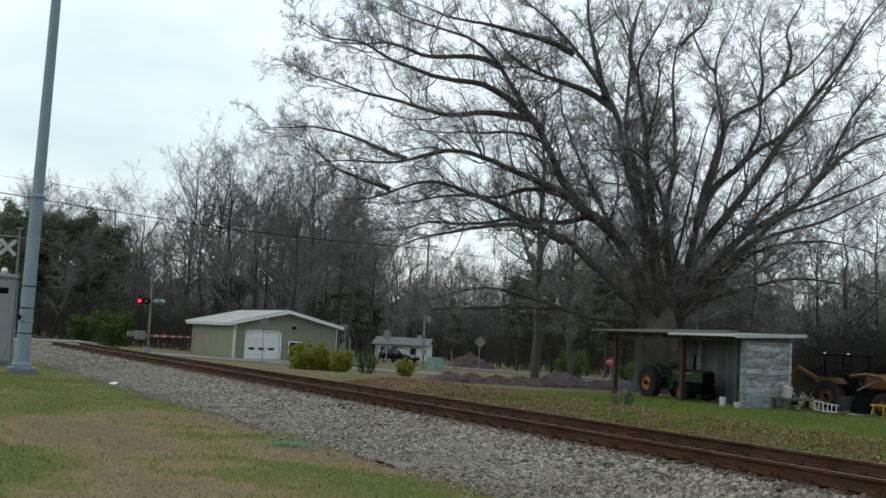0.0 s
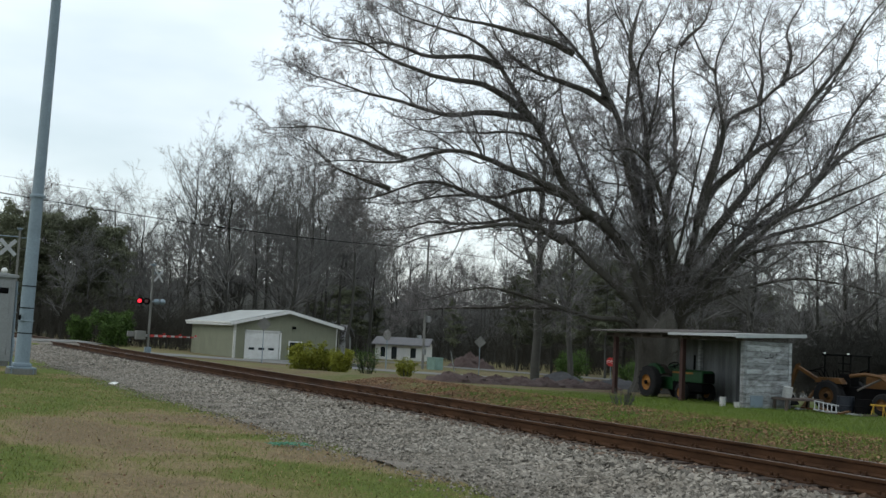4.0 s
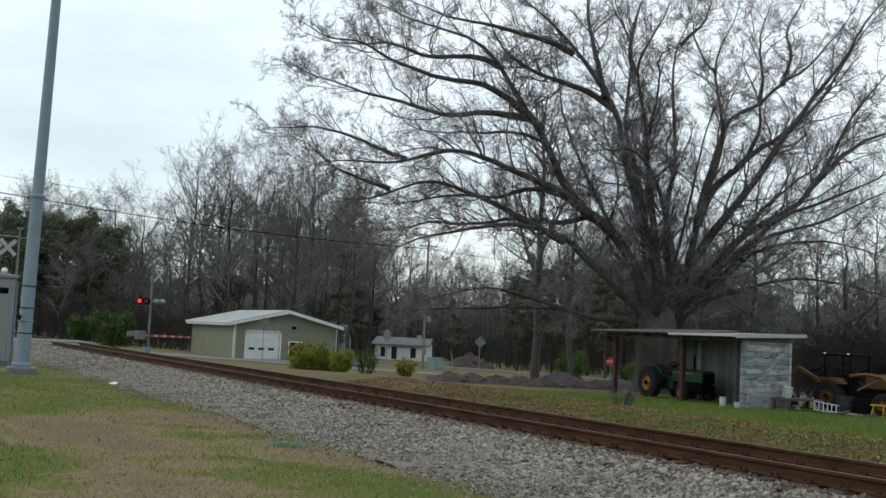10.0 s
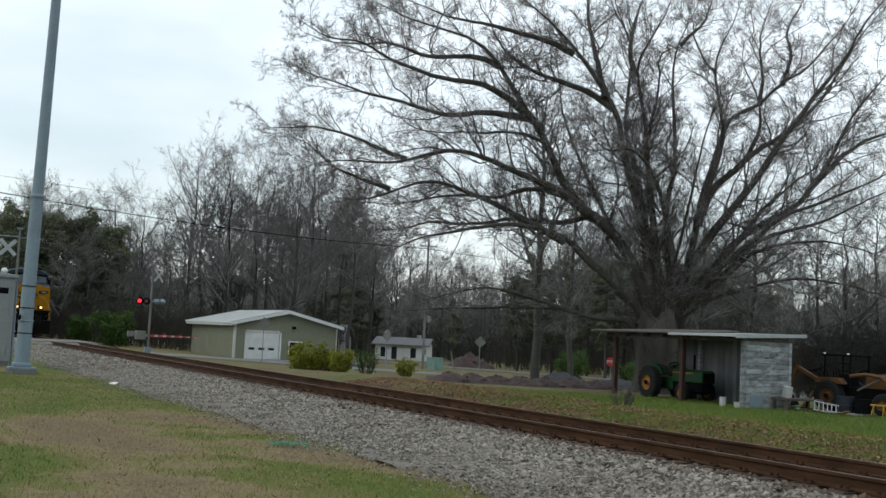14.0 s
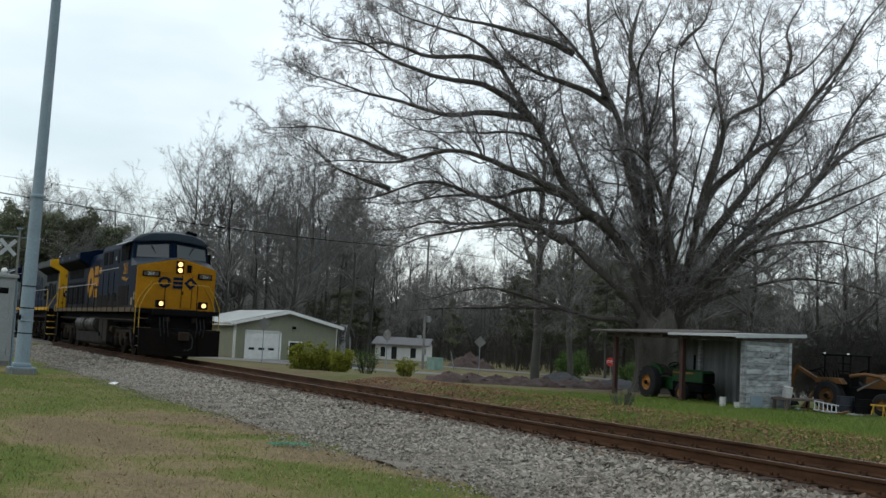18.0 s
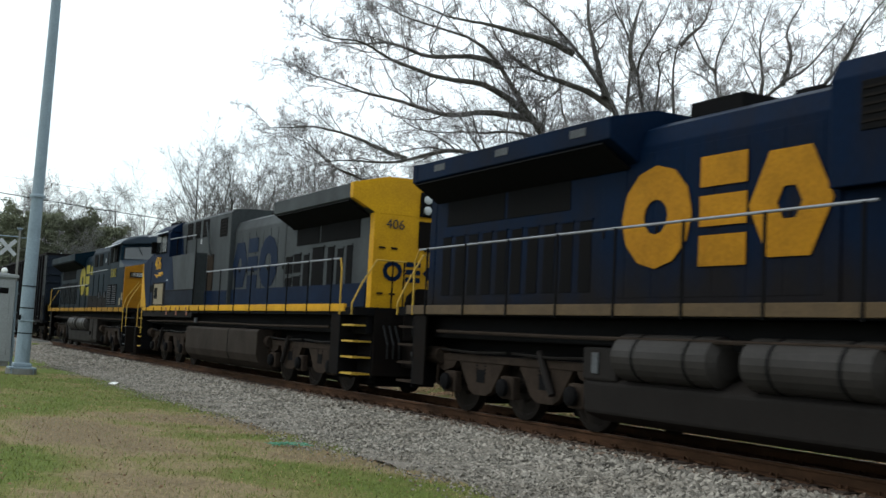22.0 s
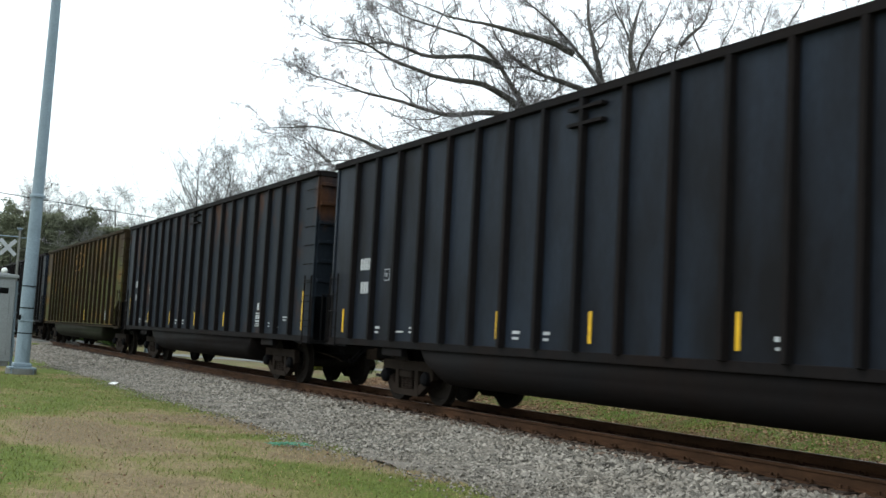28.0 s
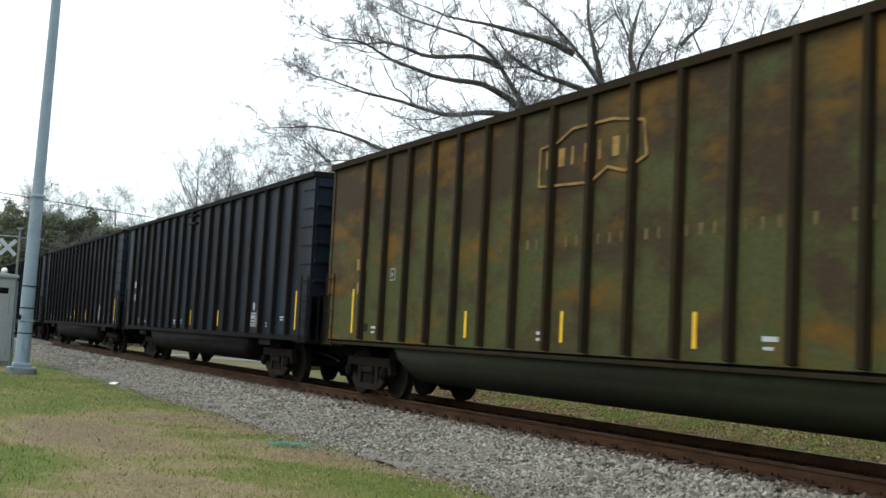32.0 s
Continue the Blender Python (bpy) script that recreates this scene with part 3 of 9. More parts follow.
def coupler(parent, x, d):
    """Knuckle coupler and air hose; d: +1 towards +x, -1 towards -x."""
    bm = box(min(x, x - d * 1.0), -0.10, 0.78, max(x, x - d * 1.0), 0.10, 0.98, 0.03)
    hull_pts = [(x + d * a, b, c) for a in (-0.32, 0.02) for b in (-0.19, 0.17) for c in (0.72, 1.04)]
    k = hull(hull_pts, 0.04)
    part("coupler_shank", bm, M_TRUCK, parent)
    part("knuckle", k, M_TRUCK, parent)
    part("air_hose", tube([(x - d * 0.45, 0.32, 0.95), (x - d * 0.2, 0.34, 0.75), (x - d * 0.05, 0.28, 0.45), (x, 0.12, 0.36), (x + d * 0.06, -0.02, 0.38)], 0.035, 8), M_RUBBER, parent)


def loco_truck(parent, u, direction, old=True):
    """Three-axle truck: cast side frames, journal boxes, springs, brake cylinders."""
    t = part("truck", box(-u - 2.3, -0.55, 0.62, -u + 2.3, 0.55, 0.85, 0.05), M_TRUCK, parent)
    for s in (-1, 1):
        y = s * 1.06
        part("side_frame", box(-u - 2.7, y - 0.08, 0.90, -u + 2.7, y + 0.08, 1.03, 0.015), M_TRUCK, t)
        for d in (-1, 1):
            web = [(0.16, 1.0), (1.86, 1.0), (1.42, 0.42), (1.25, 0.34), (0.82, 0.34), (0.62, 0.42)] if old else [(0.2, 1.0), (1.8, 1.0), (1.7, 0.66), (1.3, 0.5), (0.7, 0.5), (0.3, 0.66)]
            part("frame_web", prism([(-u + d * a, b) for a, b in web], y - 0.06, y + 0.06, "y", 0.015), M_TRUCK, t)
            # flat black plate on the solid web: the shade of a hole as colour
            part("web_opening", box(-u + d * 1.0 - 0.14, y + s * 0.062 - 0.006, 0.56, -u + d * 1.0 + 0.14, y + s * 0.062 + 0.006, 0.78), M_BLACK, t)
            part("frame_end", prism([(-u + d * a, b) for a, b in ((1.8, 1.0), (2.75, 1.0), (2.75, 0.82), (2.35, 0.70), (1.98, 0.78))], y - 0.07, y + 0.07, "y", 0.015), M_TRUCK, t)
            part("brake_hanger", tube([(-u + d * 2.5, y + s * 0.1, 0.98), (-u + d * 2.62, y + s * 0.05, 0.5), (-u + d * 2.5, y - s * 0.1, 0.32)], 0.035, 6), M_TRUCK, t)
            part("brake_pipe", tube([(-u + d * 0.1, y + s * 0.12, 1.10), (-u + d * 1.2, y + s * 0.14, 1.07), (-u + d * 2.4, y + s * 0.12, 1.10)], 0.022, 6), M_TANK, t)
            part("brake_shoe", box(-u + d * 0.62 - 0.06, y - s * 0.28 - 0.06, 0.35, -u + d * 0.62 + 0.06, y - s * 0.28 + 0.06, 0.72, 0.02), M_TRUCK, t)
        for k in (-1.98, 0, 1.98):
            part("journal_box", box(-u + k - 0.21, y + s * 0.09 - 0.05, 0.34, -u + k + 0.21, y + s * 0.09 + 0.10, 0.72, 0.04), M_TRUCK, t)
            part("axle_cap", lathe([(0, 0.15), (0.06, 0.145), (0.09, 0.09), (0.1, 0)], (-u + k, y + s * 0.2, 0.53), (0, s, 0), 16), M_BLACK, t)
        for k in (-1.0, 1.0):
            for j in (-0.14, 0.14):
                part("spring", lathe([(i * 0.03, 0.075 if i % 2 else 0.055) for i in range(12)], (-u + k + j, y, 0.70), (0, 0, 1), 10), M_BLACK, t)
        part("brake_cylinder", disc((-u - 2.62, y + s * 0.08, 0.98), (1, 0, 0), 0.16, 0.5, 16), M_TRUCK, t)
        part("brake_cylinder", disc((-u + 2.62, y + s * 0.08, 0.98), (1, 0, 0), 0.16, 0.5, 16), M_TRUCK, t)
        part("sand_pipe", tube([(-u + 2.4, y, 1.2), (-u + 2.75, y, 0.8), (-u + 2.55, s * 0.8, 0.2)], 0.025, 6), M_BLACK, t)
        part("damper", tube([(-u + 1.35, y + s * 0.14, 0.5), (-u + 0.95, y + s * 0.14, 1.15)], 0.06, 10), M_TANK, t)
    for k in (-1.98, 0, 1.98):
        part("traction_motor", box(-u + k - 0.95, -0.58, 0.16, -u + k + 0.35, 0.58, 0.95, 0.06), M_BLACK, t)
        wheelset(parent, -u + k, 0.76, direction)


def word_mark(parent, u0, u1, z0, z1, y, material, side=-1):
    """The railway's mark as plain shapes: a ring, a stack of bars, a hollow diamond."""
    w, h = u1 - u0, z1 - z0
    yy = y + side * 0.006
    cz = (z0 + z1) / 2

    def outline(cx, rx, rz, n, turn=0.0, inner=0.45):
        for k in range(n):
            a, b = 2 * math.pi * k / n + turn, 2 * math.pi * (k + 1) / n + turn
            q = [(cx + math.cos(t) * rx * f, cz + math.sin(t) * rz * f) for t, f in ((a, 1), (b, 1), (b, inner), (a, inner))]
            part("painted_mark", prism(q, yy - 0.004, yy + 0.004, "y"), material, parent, "plain painted shape")

    outline(-u1 + w * 0.18, w * 0.20, h * 0.5, 12, 0.0, 0.34)
    for k in range(3):
        zz = z0 + h * 0.36 * k
        part("painted_mark", box(-u1 + w * 0.42, yy - 0.004, zz, -u1 + w * 0.65, yy + 0.004, zz + h * 0.28), material, parent, "plain painted shape")
    outline(-u1 + w * 0.84, w * 0.18, h * 0.52, 6, 0.0, 0.30)


def loco(name, label, number, body, lower, nose_m, sill_m, num_m, mark_m, marked_y, style, lit, direction):
    L = thing(name, label, "locomotive", group="locomotives of the train")
    old = style != "new"
    grey = style == "grey"
    cab_m = M_BLUE4 if grey else body
    up = 0.05 if grey else 0.0
    # frame and walkway
    part("underframe", box(-21.35, -1.18, 1.30, -0.95, 1.18, 1.69, 0.03), M_BLACK, L)
    part("centre_frame", box(-21.2, -0.8, 0.96, -1.1, 0.8, 1.32), M_BLACK, L)
    part("deck", box(-21.4, -1.50, 1.70, -0.9, 1.50, 1.86), M_BLACK, L)
    for s in (-1, 1):
        part("side_sill", box(-20.9, s * 1.50 - 0.03, 1.72 + up, -1.75, s * 1.50 + 0.03, 1.885 + up, 0.008), sill_m, L, "yellow painted walkway edge")
    # nose
    nc = 1.46 if style == "grey" else 1.78  # corner of the nose
    nose = hull([(-1.40, s * 0.5, z) for s in (-1, 1) for z in (1.88, 3.74)] + [(-1.40, 0, 3.84)] + [(-nc, s * 1.53, z) for s in (-1, 1) for z in (1.88, 3.50)]
                + [(-1.88, s * 1.53, z) for s in (-1, 1) for z in (1.88, 3.50)] + [(-1.88, 0, 3.83)], 0.02)
    nz = part("nose", nose, nose_m, L, "yellow nose")
    part("nose_side", hull([(x, s * 1.535, z) for x in (-nc - 0.105, -2.8) for s in (-1, 1) for z in (1.88, 3.52)], 0.02), cab_m, L)
    top = hull([(-1.42, s * 0.48, 3.76) for s in (-1, 1)] + [(-1.41, 0, 3.87)] + [(-nc - 0.05, s * 1.52, 3.51) for s in (-1, 1)] + [(-3.0, s * 1.52, z) for s in (-1, 1) for z in (3.51, 3.84)] + [(-2.62, 0, 3.90)], 0.02)
    part("nose_top", top, cab_m if grey else M_ROOF, L)
    # cab: the windscreens stand in a shallow V, a deep brow over them
    cab = hull([(-2.78, s * 1.52, 3.36) for s in (-1, 1)] + [(-2.78, s * 1.52, 1.88) for s in (-1, 1)] + [(-2.84, s * 1.50, 3.78) for s in (-1, 1)] + [(-3.0, s * 1.47, 4.38) for s in (-1, 1)] + [(-2.58, 0, 3.78), (-2.78, 0, 4.66)]
               + [(-3.1, s * 0.7, 4.82) for s in (-1, 1)] + [(-3.1, s * 1.38, 4.56) for s in (-1, 1)] + [(-5.2, s * 1.52, z) for s in (-1, 1) for z in (1.88, 4.44)] + [(-5.2, s * 1.36, 4.64) for s in (-1, 1)] + [(-5.2, s * 0.7, 4.84) for s in (-1, 1)], 0.02)
    cb = part("cab", cab, cab_m, L)
    part("cab_roof", hull([(x, s * a, z) for x in (-3.0, -5.25) for s in (-1, 1) for a, z in ((1.50, 4.52), (1.46, 4.60), (1.2, 4.79), (0.7, 4.93), (0.0, 4.98), (1.42, 4.47))] + [(-2.62, 0, 4.60), (-2.64, 0, 4.90)] + [(-2.74, s * 0.8, z) for s in (-1, 1) for z in (4.54, 4.84)] + [(-2.95, s * 1.3, z) for s in (-1, 1) for z in (4.46, 4.64)], 0.03), cab_m if grey else M_ROOF, L, "arched roof with a deep brow")
    # windscreens: a dark rubber surround and a pane each
    front = lambda f, z: Vector((-(2.58 + (2.84 - 2.58) * f + (z - 3.78) * 0.25), f * 1.50, z))
    for s in (-1, 1):
        a, b, c, d = [Vector((p.x, p.y * s, p.z)) for p in (front(0.09, 3.90), front(0.93, 3.86), front(0.90, 4.34), front(0.09, 4.46))]
        n = (b - a).cross(d - a).normalized()
        n = n if n.x > 0 else -n
        mid = (a + b + c + d) / 4
        for nm, grow, off, mm in (("window_seal", 1.02, 0.016, M_BLACK), ("windscreen", 0.97, 0.026, M_CABGLASS)):
            q = [mid + (p - mid) * grow for p in (a, b, c, d)]
            part(nm, hull([p + n * o for p in q for o in (off - 0.05, off + 0.004)]), mm, cb)
        part("wiper", tube([mid + n * 0.06 + Vector((0, s * 0.1, 0.26)), mid + n * 0.06 + Vector((0, -s * 0.18, -0.22))], 0.012, 6), M_BLACK, cb)
        part("nose_handrail", tube([(-2.0, s * 1.2, 3.62), (-2.0, s * 0.3, 3.78)], 0.015, 6), M_BLACK, nz)
        # side windows
        part("window_frame", box(-4.85, s * 1.52 - 0.02, 3.76, -3.30, s * 1.52 + 0.012, 4.42, 0.01), M_SEAL, cb)
        for u0, u1 in ((3.36, 3.98), (4.08, 4.78)):
            part("side_window", box(-u1, s * 1.533 - 0.005, 3.81, -u0, s * 1.533 + 0.005, 4.38), M_SIDEWIN, cb)
        part("window_slide", box(-4.10, s * 1.54 - 0.008, 3.78, -4.02, s * 1.54 + 0.008, 4.40), M_GRIME if lit else M_SLAT, cb)
        part("sun_visor", hull([(-u, s * y, z) for u in (3.2, 4.75) for y, z in ((1.50, 4.50), (1.50, 4.53), (1.80, 4.38), (1.80, 4.41))]), M_VISOR, cb, "pale folding sun visor")
        part("mirror", box(-3.42, s * 1.56 - 0.02, 3.78, -3.34, s * 1.56 + 0.16, 4.2, 0.01), M_BLACK, cb)
        if old:
            part("cab_panel", box(-4.95, s * 1.52 - 0.015, 1.95, -3.15, s * 1.52 + 0.015, 2.75, 0.01), lower, cb)
        if grey:
            continue
        part("panel_sticker", box(-2.52, s * 1.54 - 0.01, 1.98, -2.26, s * 1.54 + 0.01, 2.27), M_STICK, cb)
        part("panel_sticker", box(-2.10, s * 1.54 - 0.01, 2.18, -1.90, s * 1.54 + 0.01, 2.48), M_STICK, cb)
    # numbers on the cab and on the boards
    for s in (-1, 1):
        turn = NEAR_SIDE if s < 0 else Matrix.Rotation(math.pi, 4, "Z") @ NEAR_SIDE
        lettering("cab_number", number, 0.64 if len(number) == 3 else 0.50, Matrix.Translation((-3.80 if old else -3.95, s * 1.545, 3.41 if len(number) == 3 else 3.30)) @ turn, num_m, cb, "road number on the cab side", 0.004, 0.95 if len(number) == 3 else 1.15)
        if old:
            part("painted_bolt", prism([(-4.45, 3.12), (-3.85, 3.10), (-3.90, 3.02), (-3.25, 3.06), (-3.75, 2.90), (-3.72, 2.98), (-4.25, 2.96), (-4.2, 3.04), (-4.5, 3.0)], s * 1.528 - 0.006, s * 1.528 + 0.006, "y"), num_m, cb, "painted zigzag stripe")
        face = Vector((-1.40 - (nc - 1.40) * 0.49, s * 1.03, 3.20))
        base = Matrix.Translation(face) @ Matrix.Rotation(s * (nc - 1.40), 4, "Z")
        nb = box(-0.01, -0.33, -0.105, 0.05, 0.33, 0.105, 0.012)
        nb.transform(base)
        part("number_board", nb, M_BLACK, nz)
        nb = box(0.045, -0.27, -0.07, 0.055, 0.27, 0.07)
        nb.transform(base)
        part("board_panel", nb, M_PLATE, nz)
        lettering("board_number", number, 0.19, base @ Matrix.Translation((0.058, 0, 0)) @ FRONT, M_STENCIL, nz, "", 0.002)
    # headlights and ditch lights
    part("headlight_housing", box(-1.42, -0.15, 3.26, -1.35, 0.15, 3.74, 0.03), M_BLACK, nz)
    for z in (3.38, 3.61):
        part("headlight", lathe([(0, 0.09), (0.02, 0.085), (0.035, 0.05), (0.04, 0)], (-1.355, 0, z), (1, 0, 0), 20), M_LAMP if lit else M_LAMPOFF, nz, "lit headlamp" if lit else "unlit headlamp")
    for s in (-1, 1):
        part("ditch_light_box", box(-0.98, s * 0.81 - 0.16, 1.92, -0.66, s * 0.81 + 0.16, 2.20, 0.03), M_BLACK, L)
        part("ditch_light", lathe([(0, 0.085), (0.02, 0.08), (0.03, 0.045), (0.035, 0)], (-0.665, s * 0.81, 2.06), (1, 0, 0), 20), M_LAMP if lit else M_LAMPOFF, L, "lit ditch light" if lit else "unlit ditch light")
    # nose door, mark and latches
    part("nose_door", box(-1.42, 0.12, 1.95, -1.385, 0.50, 3.20, 0.015), nose_m, nz)
    for y0 in (0.10, 0.50):
        part("door_seam", box(-1.42, y0, 1.95, -1.383, y0 + 0.02, 3.20), M_SEAL, nz)
    part("door_handle", box(-1.39, 0.14, 2.45, -1.36, 0.18, 2.6, 0.008), M_BLACK, nz)
    part("nose_window", box(-1.42, 0.26, 3.30, -1.392, 0.46, 3.62, 0.04), M_BLACK, nz)
    for s in (-1, 1):
        part("nose_grab_iron", tube([(-1.40, s * 0.30, 3.30), (-1.34, s * 0.32, 3.30), (-1.34, s * 0.62, 3.28), (-1.42, s * 0.64, 3.28)], 0.014, 6), nose_m, nz)
    for k in range(10):
        a, b = 2 * math.pi * k / 10, 2 * math.pi * (k + 1) / 10
        part("painted_mark", prism([(-0.56 + math.cos(t) * 0.25 * f, 2.90 + math.sin(t) * 0.22 * f) for t, f in ((a, 1), (b, 1), (b, 0.55), (a, 0.55))], -1.372, -1.366, "x"), M_BLUE4, nz, "plain painted shape")
    for z in (2.68, 2.84, 3.00):
        part("painted_mark", box(-1.372, -0.24, z, -1.366, 0.14, z + 0.11), M_BLUE4, nz, "plain painted shape")
    for k in range(4):
        a, b = math.pi / 2 * k, math.pi / 2 * (k + 1)
        part("painted_mark", prism([(0.44 + math.cos(t) * 0.26 * f, 2.90 + math.sin(t) * 0.24 * f) for t, f in ((a, 1), (b, 1), (b, 0.45), (a, 0.45))], -1.372, -1.366, "x"), M_BLUE4, nz, "plain painted shape")
    for k in range(3):
        part("horn", lathe([(0, 0.02), (0.22, 0.03), (0.34, 0.05), (0.42, 0.085), (0.42, 0.0)], (-3.35, 0.62 + 0.14 * k, 4.98 - 0.03 * k), (1, 0, 0), 12), M_BLACK, L)
    part("antenna", box(-4.1, -0.25, 4.96, -3.8, 0.25, 5.04, 0.02), M_BLACK, L)
    # front platform, steps, pilot
    for s in (-1, 1):
        for k, z in enumerate((0.45, 0.80, 1.14, 1.48)):
            part("step", box(-1.62, s * 1.46 - (0.42 if s > 0 else 0), z - 0.012, -0.98, s * 1.46 + (0.42 if s < 0 else 0), z + 0.02), M_YELD if style == "old" else M_SLAT if s < 0 else M_RAILY, L, "step tread")
        part("step_side", box(-1.74, s * 1.25 - 0.24, 0.36, -1.70, s * 1.25 + 0.24, 1.70), M_BLACK, L)
        part("step_back", box(-1.72, s * 1.02 - 0.02, 0.36, -0.95, s * 1.02 + 0.02, 1.86), M_BLACK, L)
        part("handrail", tube([(-1.66, s * 1.52, 0.92), (-1.66, s * 1.52, 1.95), (-1.70, s * 1.40, 2.3), (-1.58, s * 0.98, 2.92)], 0.016, 8), M_RAILY, L, "yellow bent grab rail")
        part("handrail", tube([(-0.98, s * 1.52, 1.15), (-0.98, s * 1.52, 1.95), (-0.98, s * 1.35, 2.35), (-0.96, s * 1.05, 2.82), (-0.96, s * 0.35, 2.85)], 0.017, 8), M_RAILY, L, "yellow bent grab rail")
        part("rail_post", tube([(-0.97, s * 0.62, 1.86), (-0.97, s * 0.62, 2.85)], 0.018, 6), M_BLACK, L)
        # the same at the rear
        for k, z in enumerate((0.45, 0.80, 1.14, 1.48)):
            part("step", box(-21.32, s * 1.46 - (0.42 if s > 0 else 0), z - 0.02, -20.68, s * 1.46 + (0.42 if s < 0 else 0), z + 0.02), M_RAILY if grey else M_TRUCK if style == "old" else M_STEP, L, "step tread")
        part("step_side", box(-20.62, s * 1.25 - 0.24, 0.36, -20.58, s * 1.25 + 0.24, 1.70), M_BLACK, L)
        part("step_back", box(-21.35, s * 1.02 - 0.02, 0.36, -20.6, s * 1.02 + 0.02, 1.86), M_BLACK, L)
        part("step_panel", box(-20.58, s * 1.47 - 0.02, 0.42, -20.12, s * 1.47 + 0.02, 1.72, 0.01), M_PILOT, L)
        part("handrail", tube([(-21.30, s * 1.52, 1.70), (-21.30, s * 1.52, 1.95), (-21.30, s * 1.3, 2.4), (-21.32, s * 1.0, 2.9), (-21.32, s * 0.3, 2.9)], 0.02, 8), M_RAILY, L, "yellow bent grab rail")
        part("handrail", tube([(-20.64, s * 1.52, 1.70), (-20.64, s * 1.52, 2.7), (-20.5, s * 1.50, 2.93)], 0.02, 8), M_RAILY, L, "yellow bent grab rail")
        for y in (0.35, 0.62):
            part("rail_post", tube([(-21.33, s * y, 1.86), (-21.33, s * y, 2.9)], 0.018, 6), M_BLACK, L)
        # walkway rail with its posts
        part("handrail", tube([(-20.5, s * 1.50, 2.93), (-15.0, s * 1.50, 2.94), (-9.95, s * 1.50, 2.95)], 0.019, 8), M_RAILG, L, "grey walkway rail")
        for k in range(8):
            part("rail_post", box(-20.12 + 1.43 * k, s * 1.535 - 0.012, 1.68, -20.08 + 1.43 * k, s * 1.535 + 0.012, 2.94), M_BLACK, L)
        for u in (2.4, 3.5, 4.7, 5.9, 7.1, 8.3, 9.4):
            part("post_foot", box(-u - 0.02, s * 1.535 - 0.012, 1.70, -u + 0.02, s * 1.535 + 0.012, 1.90), M_BLACK, L)
        if grey:
            part("handrail", tube([(-8.5, s * 1.50, 4.17), (-4.9, s * 1.50, 4.22)], 0.018, 6), M_RAILG, L, "grey cabinet-top rail")
            for u, z in ((6.2, 3.6), (7.4, 3.6), (8.58, 1.9)):
                part("rail_post", box(-u - 0.025, s * 1.515 - 0.012, z, -u + 0.025, s * 1.515 + 0.012, 4.19), M_BLACK, L)
        else:
            part("handrail", tube([(-9.6, s * 1.50, 3.50), (-5.4, s * 1.50, 3.52)], 0.016, 6), M_RAILG, L, "grey walkway rail")
    part("snow_plough", hull([(-0.35, 0, z) for z in (0.12,)] + [(-0.42, 0, 0.92)] + [(-0.75, s * 1.54, z) for s in (-1, 1) for z in (0.15, 1.14)] + [(-0.95, s * 1.54, 1.14) for s in (-1, 1)] + [(-0.9, s * 1.46, 0.15) for s in (-1, 1)] + [(-0.9, 0, 0.92)], 0.02), M_PILOT, L, "rusty black pilot plough")
    for s in (-1, 1):
        part("plough_rib", hull([(-0.40 - 0.28 * f + o, s * (0.06 + 1.40 * f), z) for f in (0.40, 0.43) for o in (0.0, 0.05) for z in (0.18, 0.95)]), M_PILOT, L)
    part("pilot_plate", box(-1.0, -1.02, 0.9, -0.9, 1.02, 1.88, 0.02), M_BLACK, L)
    part("coupler_pocket", box(-0.92, -0.32, 0.72, -0.55, 0.32, 1.16, 0.04), M_BLACK, L)
    part("uncoupling_lever", tube([(-0.72, -1.45, 1.45), (-0.70, -0.5, 1.40), (-0.62, -0.2, 1.22), (-0.62, 0.2, 1.22), (-0.70, 0.5, 1.40), (-0.72, 1.45, 1.45)], 0.018, 6), M_PILOT, L)
    part("mu_receptacle", box(-0.9, 0.42, 1.40, -0.72, 0.62, 1.60, 0.03), M_TRUCK, L)
    part("mu_receptacle", box(-0.9, -0.62, 1.40, -0.72, -0.42, 1.60, 0.03), M_TRUCK, L)
    part("anticlimber", box(-0.9, -1.1, 1.62, -0.62, 1.1, 1.86, 0.05), M_BLACK, L)
    part("pilot_plate", box(-21.42, -1.02, 0.42, -21.32, 1.02, 1.88, 0.02), M_PILOT, L)
    part("drop_step", prism([(-0.42, 1.2), (0.42, 1.2)] + [(math.cos(a) * 0.42, 2.0 + math.sin(a) * 0.34) for a in (0.0, 0.45, 0.9, 1.35, 1.8, 2.25, 2.7, 3.14)], -21.62, -21.56, "x", 0.01), M_PILOT, L, "folding end platform with a rounded top")
    part("draft_gear_box", box(-21.9, -0.34, 0.62, -21.4, 0.34, 1.14, 0.05), M_PILOT, L)
    for s in (-1, 1):
        for j in range(3):
            part("air_hose", tube([(-0.62, s * (0.55 + 0.14 * j), 1.55), (-0.48, s * (0.56 + 0.14 * j), 1.2), (-0.5, s * (0.5 + 0.14 * j), 0.85)], 0.024, 6), M_RUBBER, L)
            part("air_hose", tube([(-21.45, s * (0.55 + 0.14 * j), 1.5), (-21.6, s * (0.5 + 0.14 * j), 1.1), (-21.5, s * (0.45 + 0.14 * j), 0.8)], 0.024, 6), M_RUBBER, L)
    coupler(L, 0.0, 1)
    coupler(L, -22.3, -1)
